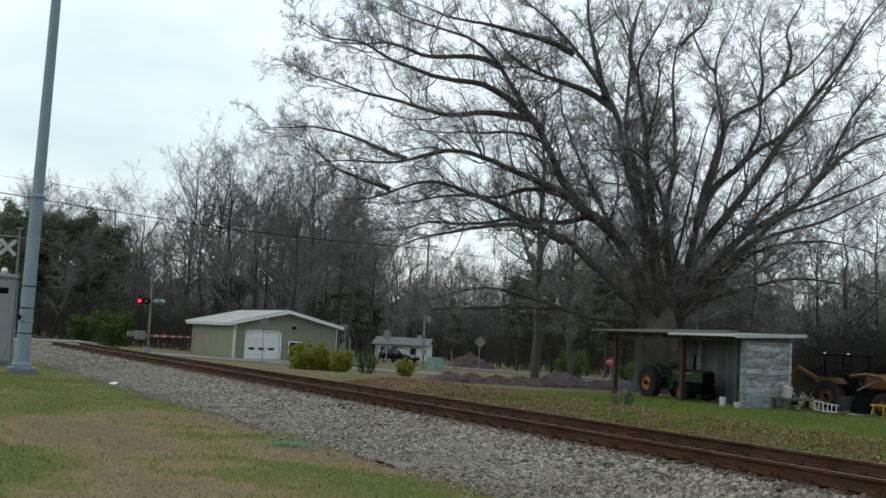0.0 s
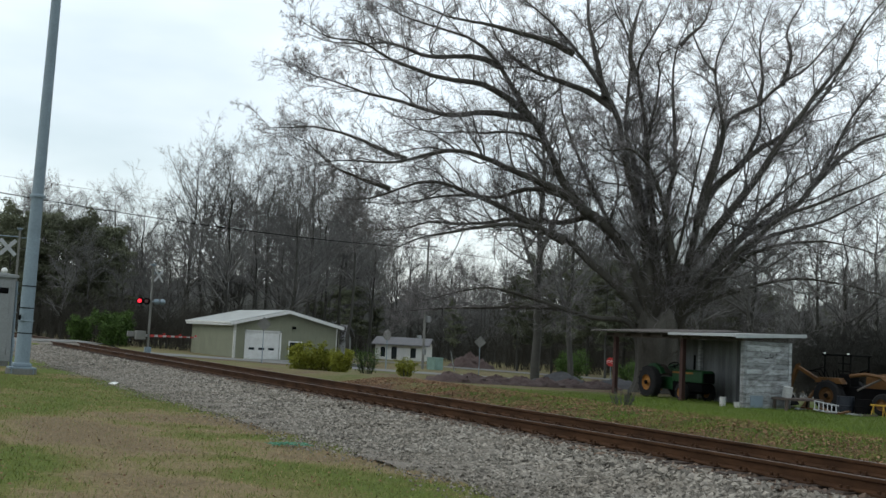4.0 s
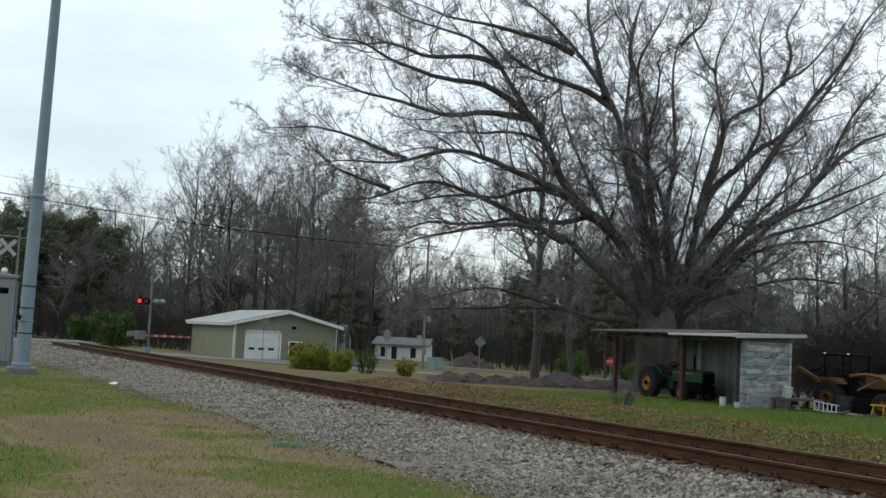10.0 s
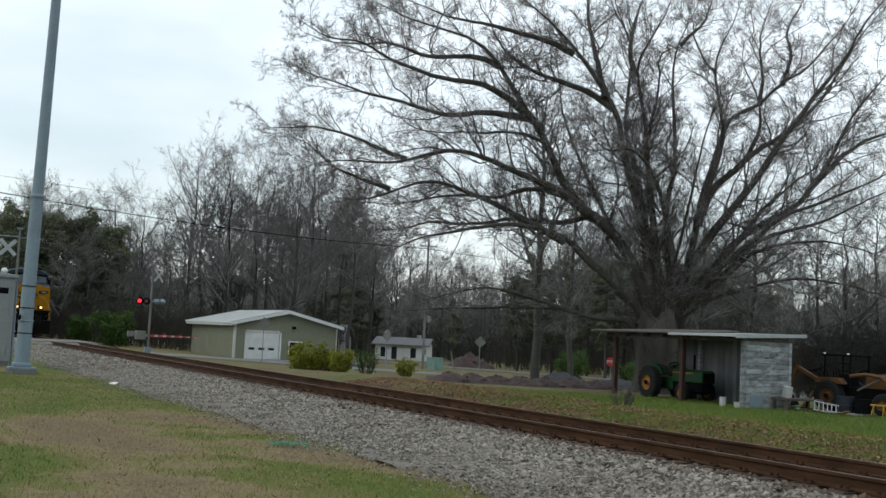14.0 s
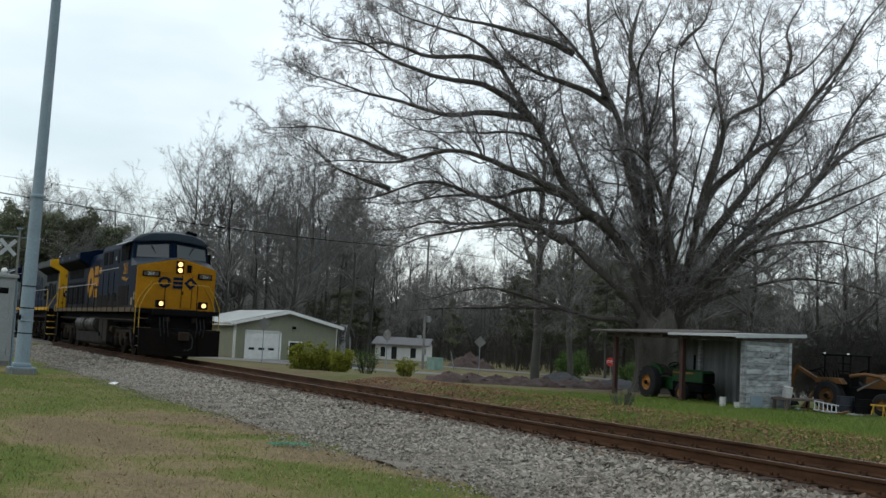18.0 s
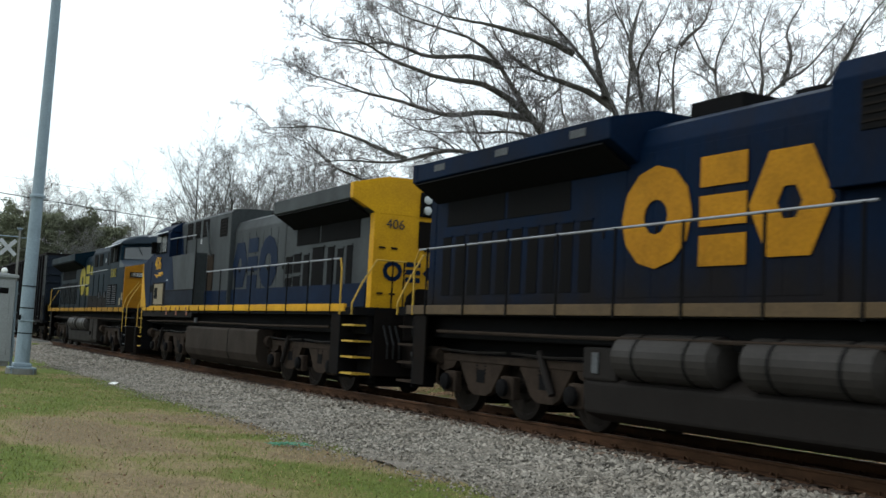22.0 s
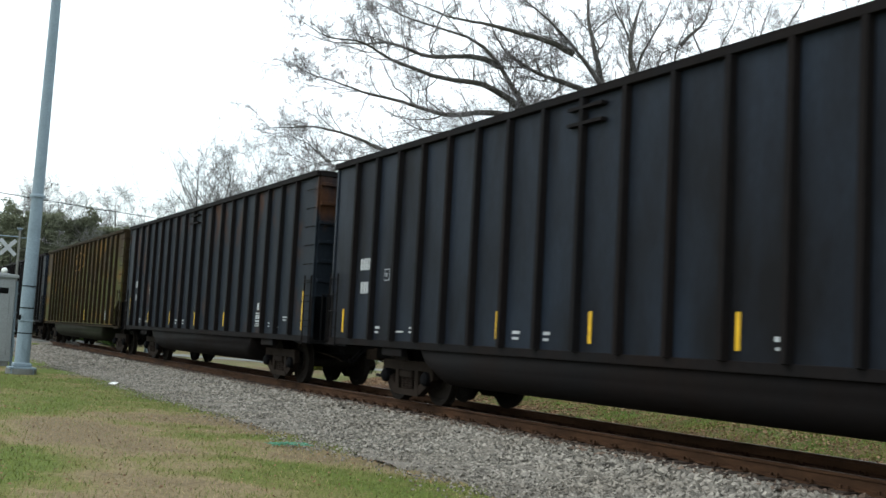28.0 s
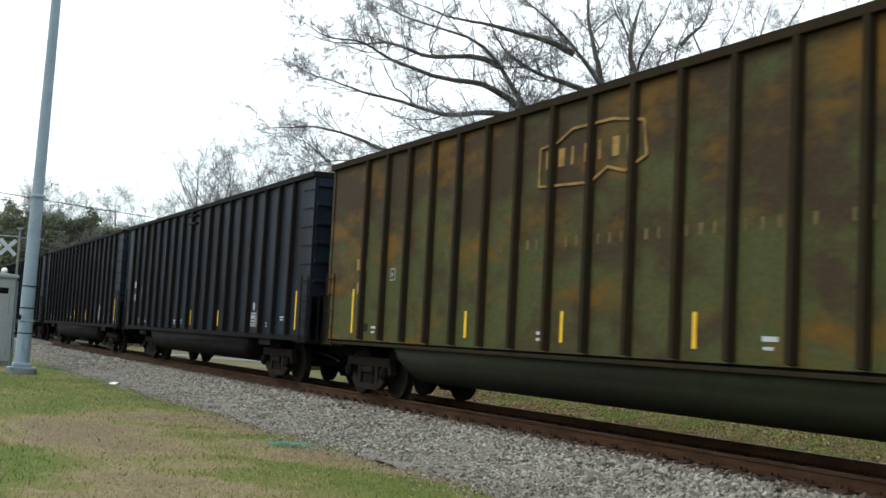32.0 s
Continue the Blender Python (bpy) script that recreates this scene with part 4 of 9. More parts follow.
    # equipment cabinet behind the cab, upper hood
    for s in (-1, 1):
        if grey:
            part("equipment_cabinet", box(-8.54, min(s * 0.9, s * 1.52), 1.88, -5.205, max(s * 0.9, s * 1.52), 3.61, 0.02), body, L)
            continue
        part("equipment_cabinet", box(-9.75, min(s * 0.9, s * 1.47), 1.88, -5.22, max(s * 0.9, s * 1.47), 3.40, 0.02), body, L)
        part("cabinet_skirt", box(-9.72, s * 1.475 - 0.012, 1.90, -5.24, s * 1.475 + 0.012, 2.42), lower, L)
        for u in (6.3, 7.4, 8.6):
            part("panel_seam", box(-u - 0.012, s * 1.482 - 0.01, 1.95, -u + 0.012, s * 1.482 + 0.01, 3.36), M_BLACK, L)
        lz, sizes = 2.32 if old else 2.42, ((5.95, 0.5), (7.2, 0.45)) if old else ((3.55, 0.75), (4.55, 0.75), (5.75, 0.32), (7.0, 0.32))
        for u, w in sizes:
            hh = 0.16 if (old or w < 0.4) else 0.42
            yo = 0.05 if u < 5.2 else 0.0
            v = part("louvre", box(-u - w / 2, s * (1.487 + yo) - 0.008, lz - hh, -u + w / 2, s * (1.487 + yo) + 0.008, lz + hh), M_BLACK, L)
            for j in range(5 if hh < 0.2 else 10):
                z = lz - hh + 0.05 + j * (2 * hh - 0.06) / (5 if hh < 0.2 else 10)
                part("slat", hull([(x, s * (y + yo), zz) for x in (-u - w / 2 + 0.03, -u + w / 2 - 0.03) for y, zz in ((1.49, z + 0.025), (1.515, z), (1.50, z - 0.004))]), M_GRIME if old else M_SLAT, v)
    part("hood_core", box(-11.0, -0.96, 1.88, -5.2, 0.96, 3.4), body, L)
    part("upper_hood", hull([(x, s * a, z) for x in (-5.18, -10.95) for s in (-1, 1) for a, z in (((1.14, 1.9), (1.14, 4.74), (1.02, 4.84), (0.5, 4.90)) if grey else ((1.14, 3.2), (1.14, 4.44), (1.02, 4.68), (0.6, 4.80)))], 0.02), body, L)
    for s in (-1, 1):
        for u0, u1, z0 in ((6.03, 6.67, 4.15), (7.0, 7.6, 4.15), (7.9, 8.6, 4.15), (9.85, 10.6, 4.05)) if grey else ((5.6, 6.3, 3.8), (6.7, 7.4, 3.8), (8.5, 9.3, 3.8), (9.7, 10.5, 3.8)):
            g = part("grille", box(-u1, s * 1.14 - 0.015, z0, -u0, s * 1.14 + 0.012, z0 + 0.56, 0.01), M_BLACK, L)
            for j in range(5):
                part("slat", box(-u1 + 0.04, s * 1.155 - 0.012, z0 + 0.08 + 0.095 * j, -u0 - 0.04, s * 1.155 + 0.008, z0 + 0.11 + 0.095 * j), M_GRIME, g)
        part("notice", box(-7.86, s * 1.145 - 0.01, 3.94, -7.74, s * 1.145 + 0.01, 4.10), M_STENCIL, L)
    # engine hood with doors
    sections = ((0.99, 1.88), (0.99, 4.16), (0.90, 4.42), (0.55, 4.57))
    part("engine_hood", hull([(x, s * a, z) for x in (-10.9, -15.4) for s in (-1, 1) for a, z in sections], 0.02), body, L)
    for s in (-1, 1):
        for k in range(7):
            u = 11.15 + 0.62 * k
            part("hood_door", box(-u - 0.58, s * 0.99 - 0.006, 2.0, -u, s * 0.99 + 0.012, 4.06, 0.008), body, L)
            part("door_latch", box(-u - 0.54, s * 1.005 - 0.01, 2.9, -u - 0.50, s * 1.005 + 0.025, 3.02), M_GRIME, L)
        z_mark = 2.40 if old else 2.52
        word_mark(L, 11.05, 14.85, z_mark, z_mark + 1.46, s * 1.008, mark_m, s)
        part("notice", box(-10.34, s * 1.122 - 0.004, 3.52, -10.18, s * 1.122 + 0.006, 3.68), M_STENCIL, L)
    part("exhaust_box", box(-14.3, -0.35, 4.54, -13.2, 0.35, 4.86, 0.04), M_BLACK, L)
    part("exhaust_box", box(-12.4, -0.25, 4.54, -11.9, 0.25, 4.74, 0.06), M_BLACK, L)
    # radiator end with overhanging wings
    rad = hull([(x, s * a, z) for x in (-15.35, -20.85) for s in (-1, 1) for a, z in ((0.99, 1.88), (0.99, 3.98), (0.8, 4.3))], 0.02)
    part("radiator_hood", rad, body, L)
    back_in = 0.2 if style == "old" else 0.0
    wing_u = 14.6 if style == "old" else 15.9 if style == "grey" else 13.8
    wing = hull([(x, s * a, z) for x in (-wing_u, -21.05 + back_in) for s in (-1, 1) for a, z in ((0.95, 3.92), (1.53, 4.24), (1.53, 4.56), (0.7, 4.76))], 0.02)
    part("radiator_wing", wing, body, L, "overhanging radiator housing")
    for s in (-1, 1):
        for u in (15.4, 17.6, 19.8) if style == "old" else ():
            part("pale_plate", box(-u - 0.2, s * 1.533 - 0.006, 4.36, -u + 0.2, s * 1.533 + 0.006, 4.48), M_SLAT, L)
        part("radiator_screen", hull([(x, s * a, z) for x in (-wing_u - 0.2, -20.8) for a, z in ((1.0, 3.90), (1.5, 4.21), (1.02, 3.87), (1.52, 4.18))]), M_BLACK, L)
        if style == "grey":
            vents = ((15.55, 16.05, 2.2, 2.65), (15.55, 16.05, 2.76, 3.2), (16.15, 16.65, 2.2, 2.68), (16.15, 16.65, 2.78, 3.25), (16.85, 17.2, 2.35, 3.2), (17.45, 18.2, 2.0, 3.35), (18.45, 18.85, 2.2, 3.32), (19.05, 19.4, 2.3, 3.25), (19.6, 19.95, 2.1, 3.3), (16.3, 17.85, 3.45, 3.9), (17.95, 20.3, 3.45, 3.93))
        else:
            vents = tuple((15.7 + 0.5 * k, 16.02 + 0.5 * k, 2.1, 3.2) for k in range(10)) + ((16.3, 18.2, 3.4, 3.88), (18.3, 20.4, 3.4, 3.88))
        for u0, u1, z0, z1 in vents:
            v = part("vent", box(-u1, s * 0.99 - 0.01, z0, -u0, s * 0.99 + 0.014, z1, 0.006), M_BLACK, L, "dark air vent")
            part("vent_rim", box(-u1 - 0.03, s * 1.0 - 0.01, z1, -u0 + 0.03, s * 1.0 + 0.02, z1 + 0.03), body, v)
    # rear end
    end_m = nose_m if style == "grey" else body
    e = part("end_panel", hull([(x, s * a, z) for x in (-20.84, -21.08) for s in (-1, 1) for a, z in ((1.0, 1.88), (1.0, 4.3))], 0.015), end_m, L)
    part("end_cap", hull([(x, s * a, z) for x in (-20.9 + back_in, -21.085 + back_in) for s in (-1, 1) for a, z in ((0.97, 3.94), (1.54, 4.23), (1.54, 4.57), (0.7, 4.775))], 0.012), end_m, e)
    part("headlight_housing", box(-21.14, -0.42, 3.95, -21.06, -0.08, 4.5, 0.03), M_BLACK, e)
    for z in (4.10, 4.34):
        part("headlight", lathe([(0, 0.10), (0.02, 0.095), (0.035, 0.06), (0.04, 0)], (-21.13, -0.25, z), (-1, 0, 0), 20), M_LAMPOFF, e)
    part("end_recess", box(-21.10, -0.42, 3.25, -21.075, -0.08, 3.85, 0.01), M_PILOT, e)
    back = Matrix.Rotation(math.pi, 4, "Z") @ FRONT
    if style == "grey":
        lettering("end_number", number, 0.30, Matrix.Translation((-21.10, 0.5, 3.72)) @ back, M_LETTERD, e, "", 0.003)
        for k in range(10):
            a, b = 2 * math.pi * k / 10, 2 * math.pi * (k + 1) / 10
            part("painted_mark", prism([(0.52 + math.cos(q) * 0.24 * f, 2.70 + math.sin(q) * 0.23 * f) for q, f in ((a, 1), (b, 1), (b, 0.55), (a, 0.55))], -21.10, -21.094, "x"), M_BLUE4, e, "plain painted shape")
        for z in (2.48, 2.65, 2.82):
            part("painted_mark", box(-21.10, -0.16, z, -21.094, 0.2, z + 0.11), M_BLUE4, e, "plain painted shape")
        for k in range(4):
            a, b = math.pi / 2 * k, math.pi / 2 * (k + 1)
            part("painted_mark", prism([(-0.48 + math.cos(q) * 0.26 * f, 2.70 + math.sin(q) * 0.25 * f) for q, f in ((a, 1), (b, 1), (b, 0.45), (a, 0.45))], -21.10, -21.094, "x"), M_BLUE4, e, "plain painted shape")
        for z in (2.2, 3.2):
            for y in (-0.7, -0.3, 0.5, 0.8):
                part("hinge", box(-21.11, y - 0.07, z - 0.02, -21.08, y + 0.07, z + 0.02), M_GRIME, e)
    # fuel tank and air tanks
    tank_m = M_TANK4 if style == "grey" else M_TANK
    if style == "grey":
        part("fuel_tank", hull([(x, s * a, z) for x in (-7.9, -15.0) for s in (-1, 1) for a, z in ((1.40, 1.29), (1.47, 1.23), (1.475, 0.62), (1.40, 0.42), (1.2, 0.27), (0.8, 0.18))], 0.02), tank_m, L)
        part("tank_seam", hull([(x, s * a, z) for x in (-12.4, -12.44) for s in (-1, 1) for a, z in ((1.41, 1.295), (1.477, 1.235), (1.482, 0.62), (1.407, 0.415), (0.8, 0.3))]), M_BLACK, L)
    else:
        part("fuel_tank", hull([(x, s * a, z) for x in (-7.9, -15.3) for s in (-1, 1) for a, z in ((1.10, 0.95), (1.34, 0.78), (1.3, 0.34), (1.0, 0.22), (0.7, 0.18))], 0.04), tank_m, L)
        part("tank_block", box(-9.3, -1.40, 0.42, -7.5, 1.40, 1.42, 0.05), M_TANKBOX, L)
        for s in (-1, 1):
            part("tank_seam", box(-8.42, s * 1.405 - 0.01, 0.50, -8.38, s * 1.405 + 0.006, 1.36), M_BLACK, L)
            part("fuel_filler", disc((-8.9, s * 1.42, 0.75), (0, 1, 0), 0.09, 0.06, 14), M_BLACK, L)
            part("sight_glass", box(-15.05, s * 1.36 - 0.02, 0.9, -14.9, s * 1.36 + 0.02, 1.2, 0.01), M_SLAT, L)
        part("tank_block", box(-15.3, -1.35, 0.8, -14.5, 1.35, 1.28, 0.04), tank_m, L)
        for s in (-1, 1):
            for u0, u1 in ((9.85, 11.95), (12.35, 14.45)):
                part("air_tank", lathe([(0, 0.0), (0.02, 0.2), (0.1, 0.325), (u1 - u0 - 0.1, 0.325), (u1 - u0 - 0.02, 0.2), (u1 - u0, 0)], (-u1, s * 1.24, 1.16), (1, 0, 0), 24), M_AIRTANK, L, "cylindrical air tank")
                for f in (0.25, 0.75):
                    part("tank_strap", lathe([(0, 0.331), (0.05, 0.331)], (-u1 + (u1 - u0) * f, s * 1.24, 1.16), (1, 0, 0), 24), M_BLACK, L)
    loco_truck(L, 4.65, direction, old)
    loco_truck(L, 17.65, direction, old)
    # pipes and small fittings under the walkway
    for s in (-1, 1):
        part("pipe", tube([(-19.8, s * 1.40, 1.42), (-15.6, s * 1.42, 1.40), (-8.0, s * 1.42, 1.42), (-2.2, s * 1.40, 1.40)], 0.03, 6), M_TRUCK, L)
        if style == "grey":
            part("cut_out_switch", box(-9.15, s * 1.5 - 0.03, 1.40, -8.97, s * 1.5 + 0.03, 1.55, 0.01), M_SLAT, L)
    return L


LEAD = loco("freight_locomotive", "dark blue diesel locomotive with yellow nose and lit headlamps", "261", M_BLUE, M_GRIME, M_YEL, M_YELD, M_YEL, M_YEL, 1, "old", True, 1)
SECOND = loco("freight_locomotive", "grey and blue diesel locomotive with bright yellow end, running backwards", "406", M_GREY4, M_GRIME, M_YEL4, M_YEL4, M_YEL4, M_BLUE4, 1, "grey", False, -1)
THIRD = loco("freight_locomotive", "deep blue diesel locomotive with yellow nose and unlit lamps", "5305", M_BLUE5, M_GRIME, M_YEL5, M_SILL5, M_MARK5, M_MARK5, 1, "new", False, 1)
# the second one: blue cab, blue lower band, yellow wedge
for s in (-1, 1):
    part("blue_band", box(-20.8, s * 1.006 - 0.01, 1.90, -10.95, s * 1.006 + 0.012, 2.42), M_BLUE4, SECOND)
    part("blue_band", box(-10.9, s * 1.142 - 0.01, 1.92, -8.55, s * 1.142 + 0.012, 2.40), M_BLUE4, SECOND)
    part("grimy_band", box(-8.53, s * 1.525 - 0.008, 1.96, -4.98, s * 1.525 + 0.008, 2.43), M_BLUEG, SECOND, "grime-covered blue lower band")
    part("band_ledge", box(-8.53, s * 1.53 - 0.02, 2.43, -4.98, s * 1.53 + 0.012, 2.455), M_GRIME, SECOND)
    part("blue_panel", prism([(-5.2, 2.46), (-6.14, 2.46), (-5.64, 3.60), (-5.2, 3.60)], s * 1.524 - 0.008, s * 1.524 + 0.004, "y"), M_BLUE4, SECOND)
    part("blue_panel", prism([(-5.2, 3.62), (-5.74, 3.62), (-5.26, 4.62), (-5.2, 4.62)], s * 1.142 - 0.006, s * 1.142 + 0.006, "y"), M_BLUE4, SECOND)
    part("frame_skirt", box(-8.54, s * 1.49 - 0.02, 1.56, -1.75, s * 1.49 + 0.02, 1.765), M_GRIME, SECOND)
    for u in (5.3, 6.6, 7.9):
        part("reflector", box(-u - 0.08, s * 1.512 - 0.004, 1.62, -u + 0.08, s * 1.512 + 0.006, 1.76), M_ORANGE, SECOND, "faded orange reflector")
        part("reflector", box(-u - 0.08, s * 1.532 - 0.004, 1.79, -u + 0.08, s * 1.532 + 0.006, 1.87), M_ORANGE, SECOND, "faded orange reflector")
    part("notice", box(-5.24, s * 1.53 - 0.004, 2.78, -5.12, s * 1.53 + 0.006, 2.84), M_STENCIL, SECOND)
    part("notice", box(-4.98, s * 1.15 - 0.004, 3.78, -4.86, s * 1.15 + 0.006, 3.90), M_STENCIL, SECOND)
    part("cab_hatch", box(-4.71, s * 1.54 - 0.008, 1.98, -3.44, s * 1.54 + 0.006, 2.70, 0.006), M_STICK, SECOND, "faded tan hatch")
    part("hatch_vent", box(-3.95, s * 1.548 - 0.008, 2.18, -3.52, s * 1.548 + 0.006, 2.57, 0.006), M_BLACK, SECOND)
    part("hatch_vent", box(-3.32, s * 1.54 - 0.008, 2.42, -2.77, s * 1.54 + 0.006, 2.67, 0.006), M_BLACK, SECOND)
    part("rusty_door", box(-9.35, s * 1.15 - 0.01, 2.42, -8.72, s * 1.15 + 0.02, 3.55, 0.008), M_TRUCK, SECOND, "rust-brown access door")
    part("conduit", tube([(-8.5, s * 1.2, 4.60), (-9.2, s * 1.25, 3.62), (-9.25, s * 1.2, 3.50)], 0.035, 6), M_GREY4, SECOND)
    part("yellow_wedge", prism([(-1.49, 1.90), (-2.28, 1.90), (-1.52, 3.35), (-1.49, 3.50)], s * 1.546 - 0.012, s * 1.546 + 0.004, "y"), M_YEL4, SECOND)

CAR_L = 21.3


def car_truck(parent, u):
    t = part("truck", box(-u - 0.18, -1.0, 0.40, -u + 0.18, 1.0, 0.72, 0.04), M_CARTRUCK, parent)
    for s in (-1, 1):
        y = s * 1.02
        fb = box(-u - 1.08, y - 0.075, 0.64, -u + 1.08, y + 0.075, 0.82)
        for d in (-1, 1):
            for out in ([(0.36, 0.26), (0.50, 0.26), (0.50, 0.66), (0.36, 0.66)], [(0.48, 0.16), (0.62, 0.20), (1.12, 0.50), (1.12, 0.66), (0.98, 0.66), (0.52, 0.34)]):
                q = prism([(-u + d * a, b) for a, b in out], y - 0.07, y + 0.07, "y")
                tmp = bpy.data.meshes.new("piece")
                q.to_mesh(tmp)
                q.free()
                fb.from_mesh(tmp)
                bpy.data.meshes.remove(tmp)
        box(-u - 0.54, y - 0.08, 0.15, -u + 0.54, y + 0.08, 0.27, bm=fb)
        part("side_frame", fb, M_CARTRUCK, t)
        part("bolster_end", box(-u - 0.26, y - 0.10, 0.50, -u + 0.26, y + 0.11, 0.63, 0.02), M_CARTRUCK, t)
        for j in (-0.2, 0, 0.2):
            part("spring", lathe([(i * 0.024, 0.075 if i % 2 else 0.055) for i in range(11)], (-u + j * 0.8, y + s * 0.02, 0.26), (0, 0, 1), 10), M_CARTRUCK, t)
        for k in (-0.89, 0.89):
            part("axle_cap", lathe([(0, 0.14), (0.1, 0.135), (0.14, 0.08), (0.15, 0)], (-u + k, y + s * 0.04, 0.5), (0, s, 0), 14), M_BLACK, t)
    for k in (-0.89, 0.89):
        wheelset(parent, -u + k, 0.76, 1)


def chip_car(label, body, rib_m, tub_m, marks, strips, mark_u, square_u):
    """High-sided wood-chip gondola with ribbed sides and a long belly between the trucks."""
    C = thing("wood_chip_car", label, "freight car", group="wood chip cars of the train")
    u0, u1, top = 0.57, 20.72, 5.06
    for s in (-1, 1):
        y = s * 1.47
        side = [(-u0 - 1.15, 1.16), (-u0 - 1.15, 1.82), (-u0 - 0.45, 2.16), (-u0, 2.22), (-u0, 4.98), (-u1, 4.98), (-u1, 1.16)]
        if marks != "faded":
            side = [(-u0, 1.16), (-u0, 4.98), (-u1, 4.98), (-u1, 1.16)]
        part("side_wall", prism(side, y - 0.02, y + 0.02, "y"), body, C)
        part("top_chord", box(-u1 - 0.02, y - (0.06 if s > 0 else 0.11), 4.93, -u0 + 0.02, y + (0.11 if s > 0 else 0.06), top, 0.012), rib_m, C)
        part("side_sill", box(-u1, y - 0.05, 1.06, -u0, y + 0.05, 1.20 if marks != "faded" else 1.12, 0.012), rib_m, C)
        for k in range(18):
            u = 1.90 + 1.035 * k if marks != "faded" else 1.83 + 0.996 * k
            part("rib", hull([(-u + a, s * (1.485 + d), z) for a, d, z in ((-0.07, 0, 1.18), (0.07, 0, 1.18), (-0.045, 0.12, 1.2), (0.045, 0.12, 1.2), (-0.07, 0, 4.95), (0.07, 0, 4.95), (-0.045, 0.10, 4.93), (0.045, 0.10, 4.93))]), rib_m, C)
        part("corner_post", box(-u0 - 0.10, y - 0.05, 2.1, -u0, y + 0.06, 4.95, 0.01), body, C)
        part("corner_post", box(-u1, y - 0.05, 2.1, -u1 + 0.10, y + 0.06, 4.95, 0.01), body, C)
        for x in (-u0 - 0.06, -u1 + 0.06):
            part("brace", box(x - 0.05, y - 0.04, 1.1, x + 0.05, y + 0.04, 2.2), rib_m, C)
        for e, d in ((-u0 - 0.02, -1), (-u1 + 0.02, 1)):
            part("ladder_rail", tube([(e, s * 1.55, 1.0), (e, s * 1.55, 2.6)], 0.018, 6), rib_m, C)
            part("ladder_rail", tube([(e + d * 0.42, s * 1.55, 1.0), (e + d * 0.42, s * 1.55, 2.6)], 0.018, 6), rib_m, C)
            for j in range(5):
                part("rung", tube([(e, s * 1.55, 1.05 + 0.36 * j), (e + d * 0.42, s * 1.55, 1.05 + 0.36 * j)], 0.014, 6), rib_m, C)
            for j in range(7 if d < 0 and marks == "faded" else 0):
                part("end_stub", box(min(e, e + d * 0.5), s * 1.49 - 0.04, 2.5 + 0.36 * j, max(e, e + d * 0.5), s * 1.49 + 0.05, 2.53 + 0.36 * j), rib_m, C)
        if marks != "faded":
            part("upper_step", box(-11.56, s * 1.53 - 0.06, 4.52, -10.69, s * 1.53 + 0.06, 4.57), rib_m, C)
            part("upper_step", box(-11.56, s * 1.53 - 0.06, 4.76, -10.69, s * 1.53 + 0.06, 4.81), rib_m, C)
        # yellow tape and stencils
        for u, tall in strips:
            part("reflector", box(-u - 0.035, s * 1.495 - 0.006, 1.32, -u + 0.035, s * 1.495 + 0.006, 1.32 + tall), M_REFLY, C, "yellow reflective strip")
        m0 = -mark_u - 0.2
        part("stencil", box(m0, s * 1.495 - 0.004, 1.36, m0 + 0.4, s * 1.495 + 0.004, 1.72), M_STENCIL, C, "white framed stencil")
        part("stencil", box(m0 + 0.03, s * 1.499 - 0.004, 1.39, m0 + 0.37, s * 1.499 + 0.004, 1.69), body, C)
        for a, b, lo, hi in ((0.06, 0.18, 1.56, 1.66), (0.21, 0.34, 1.56, 1.66), (0.06, 0.34, 1.48, 1.52), (0.06, 0.18, 1.41, 1.45), (0.24, 0.34, 1.41, 1.45)):
            part("stencil", box(m0 + a, s * 1.503 - 0.004, lo, m0 + b, s * 1.503 + 0.004, hi), M_STENCIL if marks != "faded" else M_RAILG, C)
        if marks != "faded":
            part("stencil", box(m0 + 0.12, s * 1.495 - 0.004, 1.79, m0 + 0.25, s * 1.495 + 0.004, 1.98), M_STENCIL, C)
            for u, w, z in ((2.55, 0.3, 1.60), (2.52, 0.22, 1.53), (3.2, 0.34, 1.35), (3.62, 0.1, 1.36), (3.62, 0.1, 1.44), (17.3, 0.3, 1.36), (16.75, 0.14, 1.44), (16.75, 0.14, 1.36)):
                part("stencil", box(-u, s * 1.495 - 0.004, z, -u + w, s * 1.495 + 0.004, z + 0.035), M_STENCIL, C)
            for j in range(8):
                part("rung", tube([(-u0 - 0.06, s * 1.53, 1.55 + 0.44 * j), (-u0 - 0.10, s * 1.57, 1.55 + 0.44 * j), (-u0 - 0.55, s * 1.57, 1.55 + 0.44 * j), (-u0 - 0.58, s * 1.52, 1.55 + 0.44 * j)], 0.014, 5), rib_m, C)
        part("access_plate", box(-18.72, s * 1.495 - 0.006, 1.36, -18.48, s * 1.495 + 0.008, 1.52, 0.006), rib_m, C)
        for u in (3.75, 17.55) if marks != "faded" else ():
            part("jacking_pad", box(-u - 0.45, s * 1.40 - 0.06, 0.90, -u + 0.45, s * 1.40 + 0.06, 1.06, 0.02), rib_m, C)
        part("stencil", box(-7.3, s * 1.495 - 0.004, 1.44, -7.05, s * 1.495 + 0.004, 1.50), M_STENCIL, C)
        part("stencil", box(-7.28, s * 1.495 - 0.004, 1.34, -7.12, s * 1.495 + 0.004, 1.38), M_STENCIL, C)
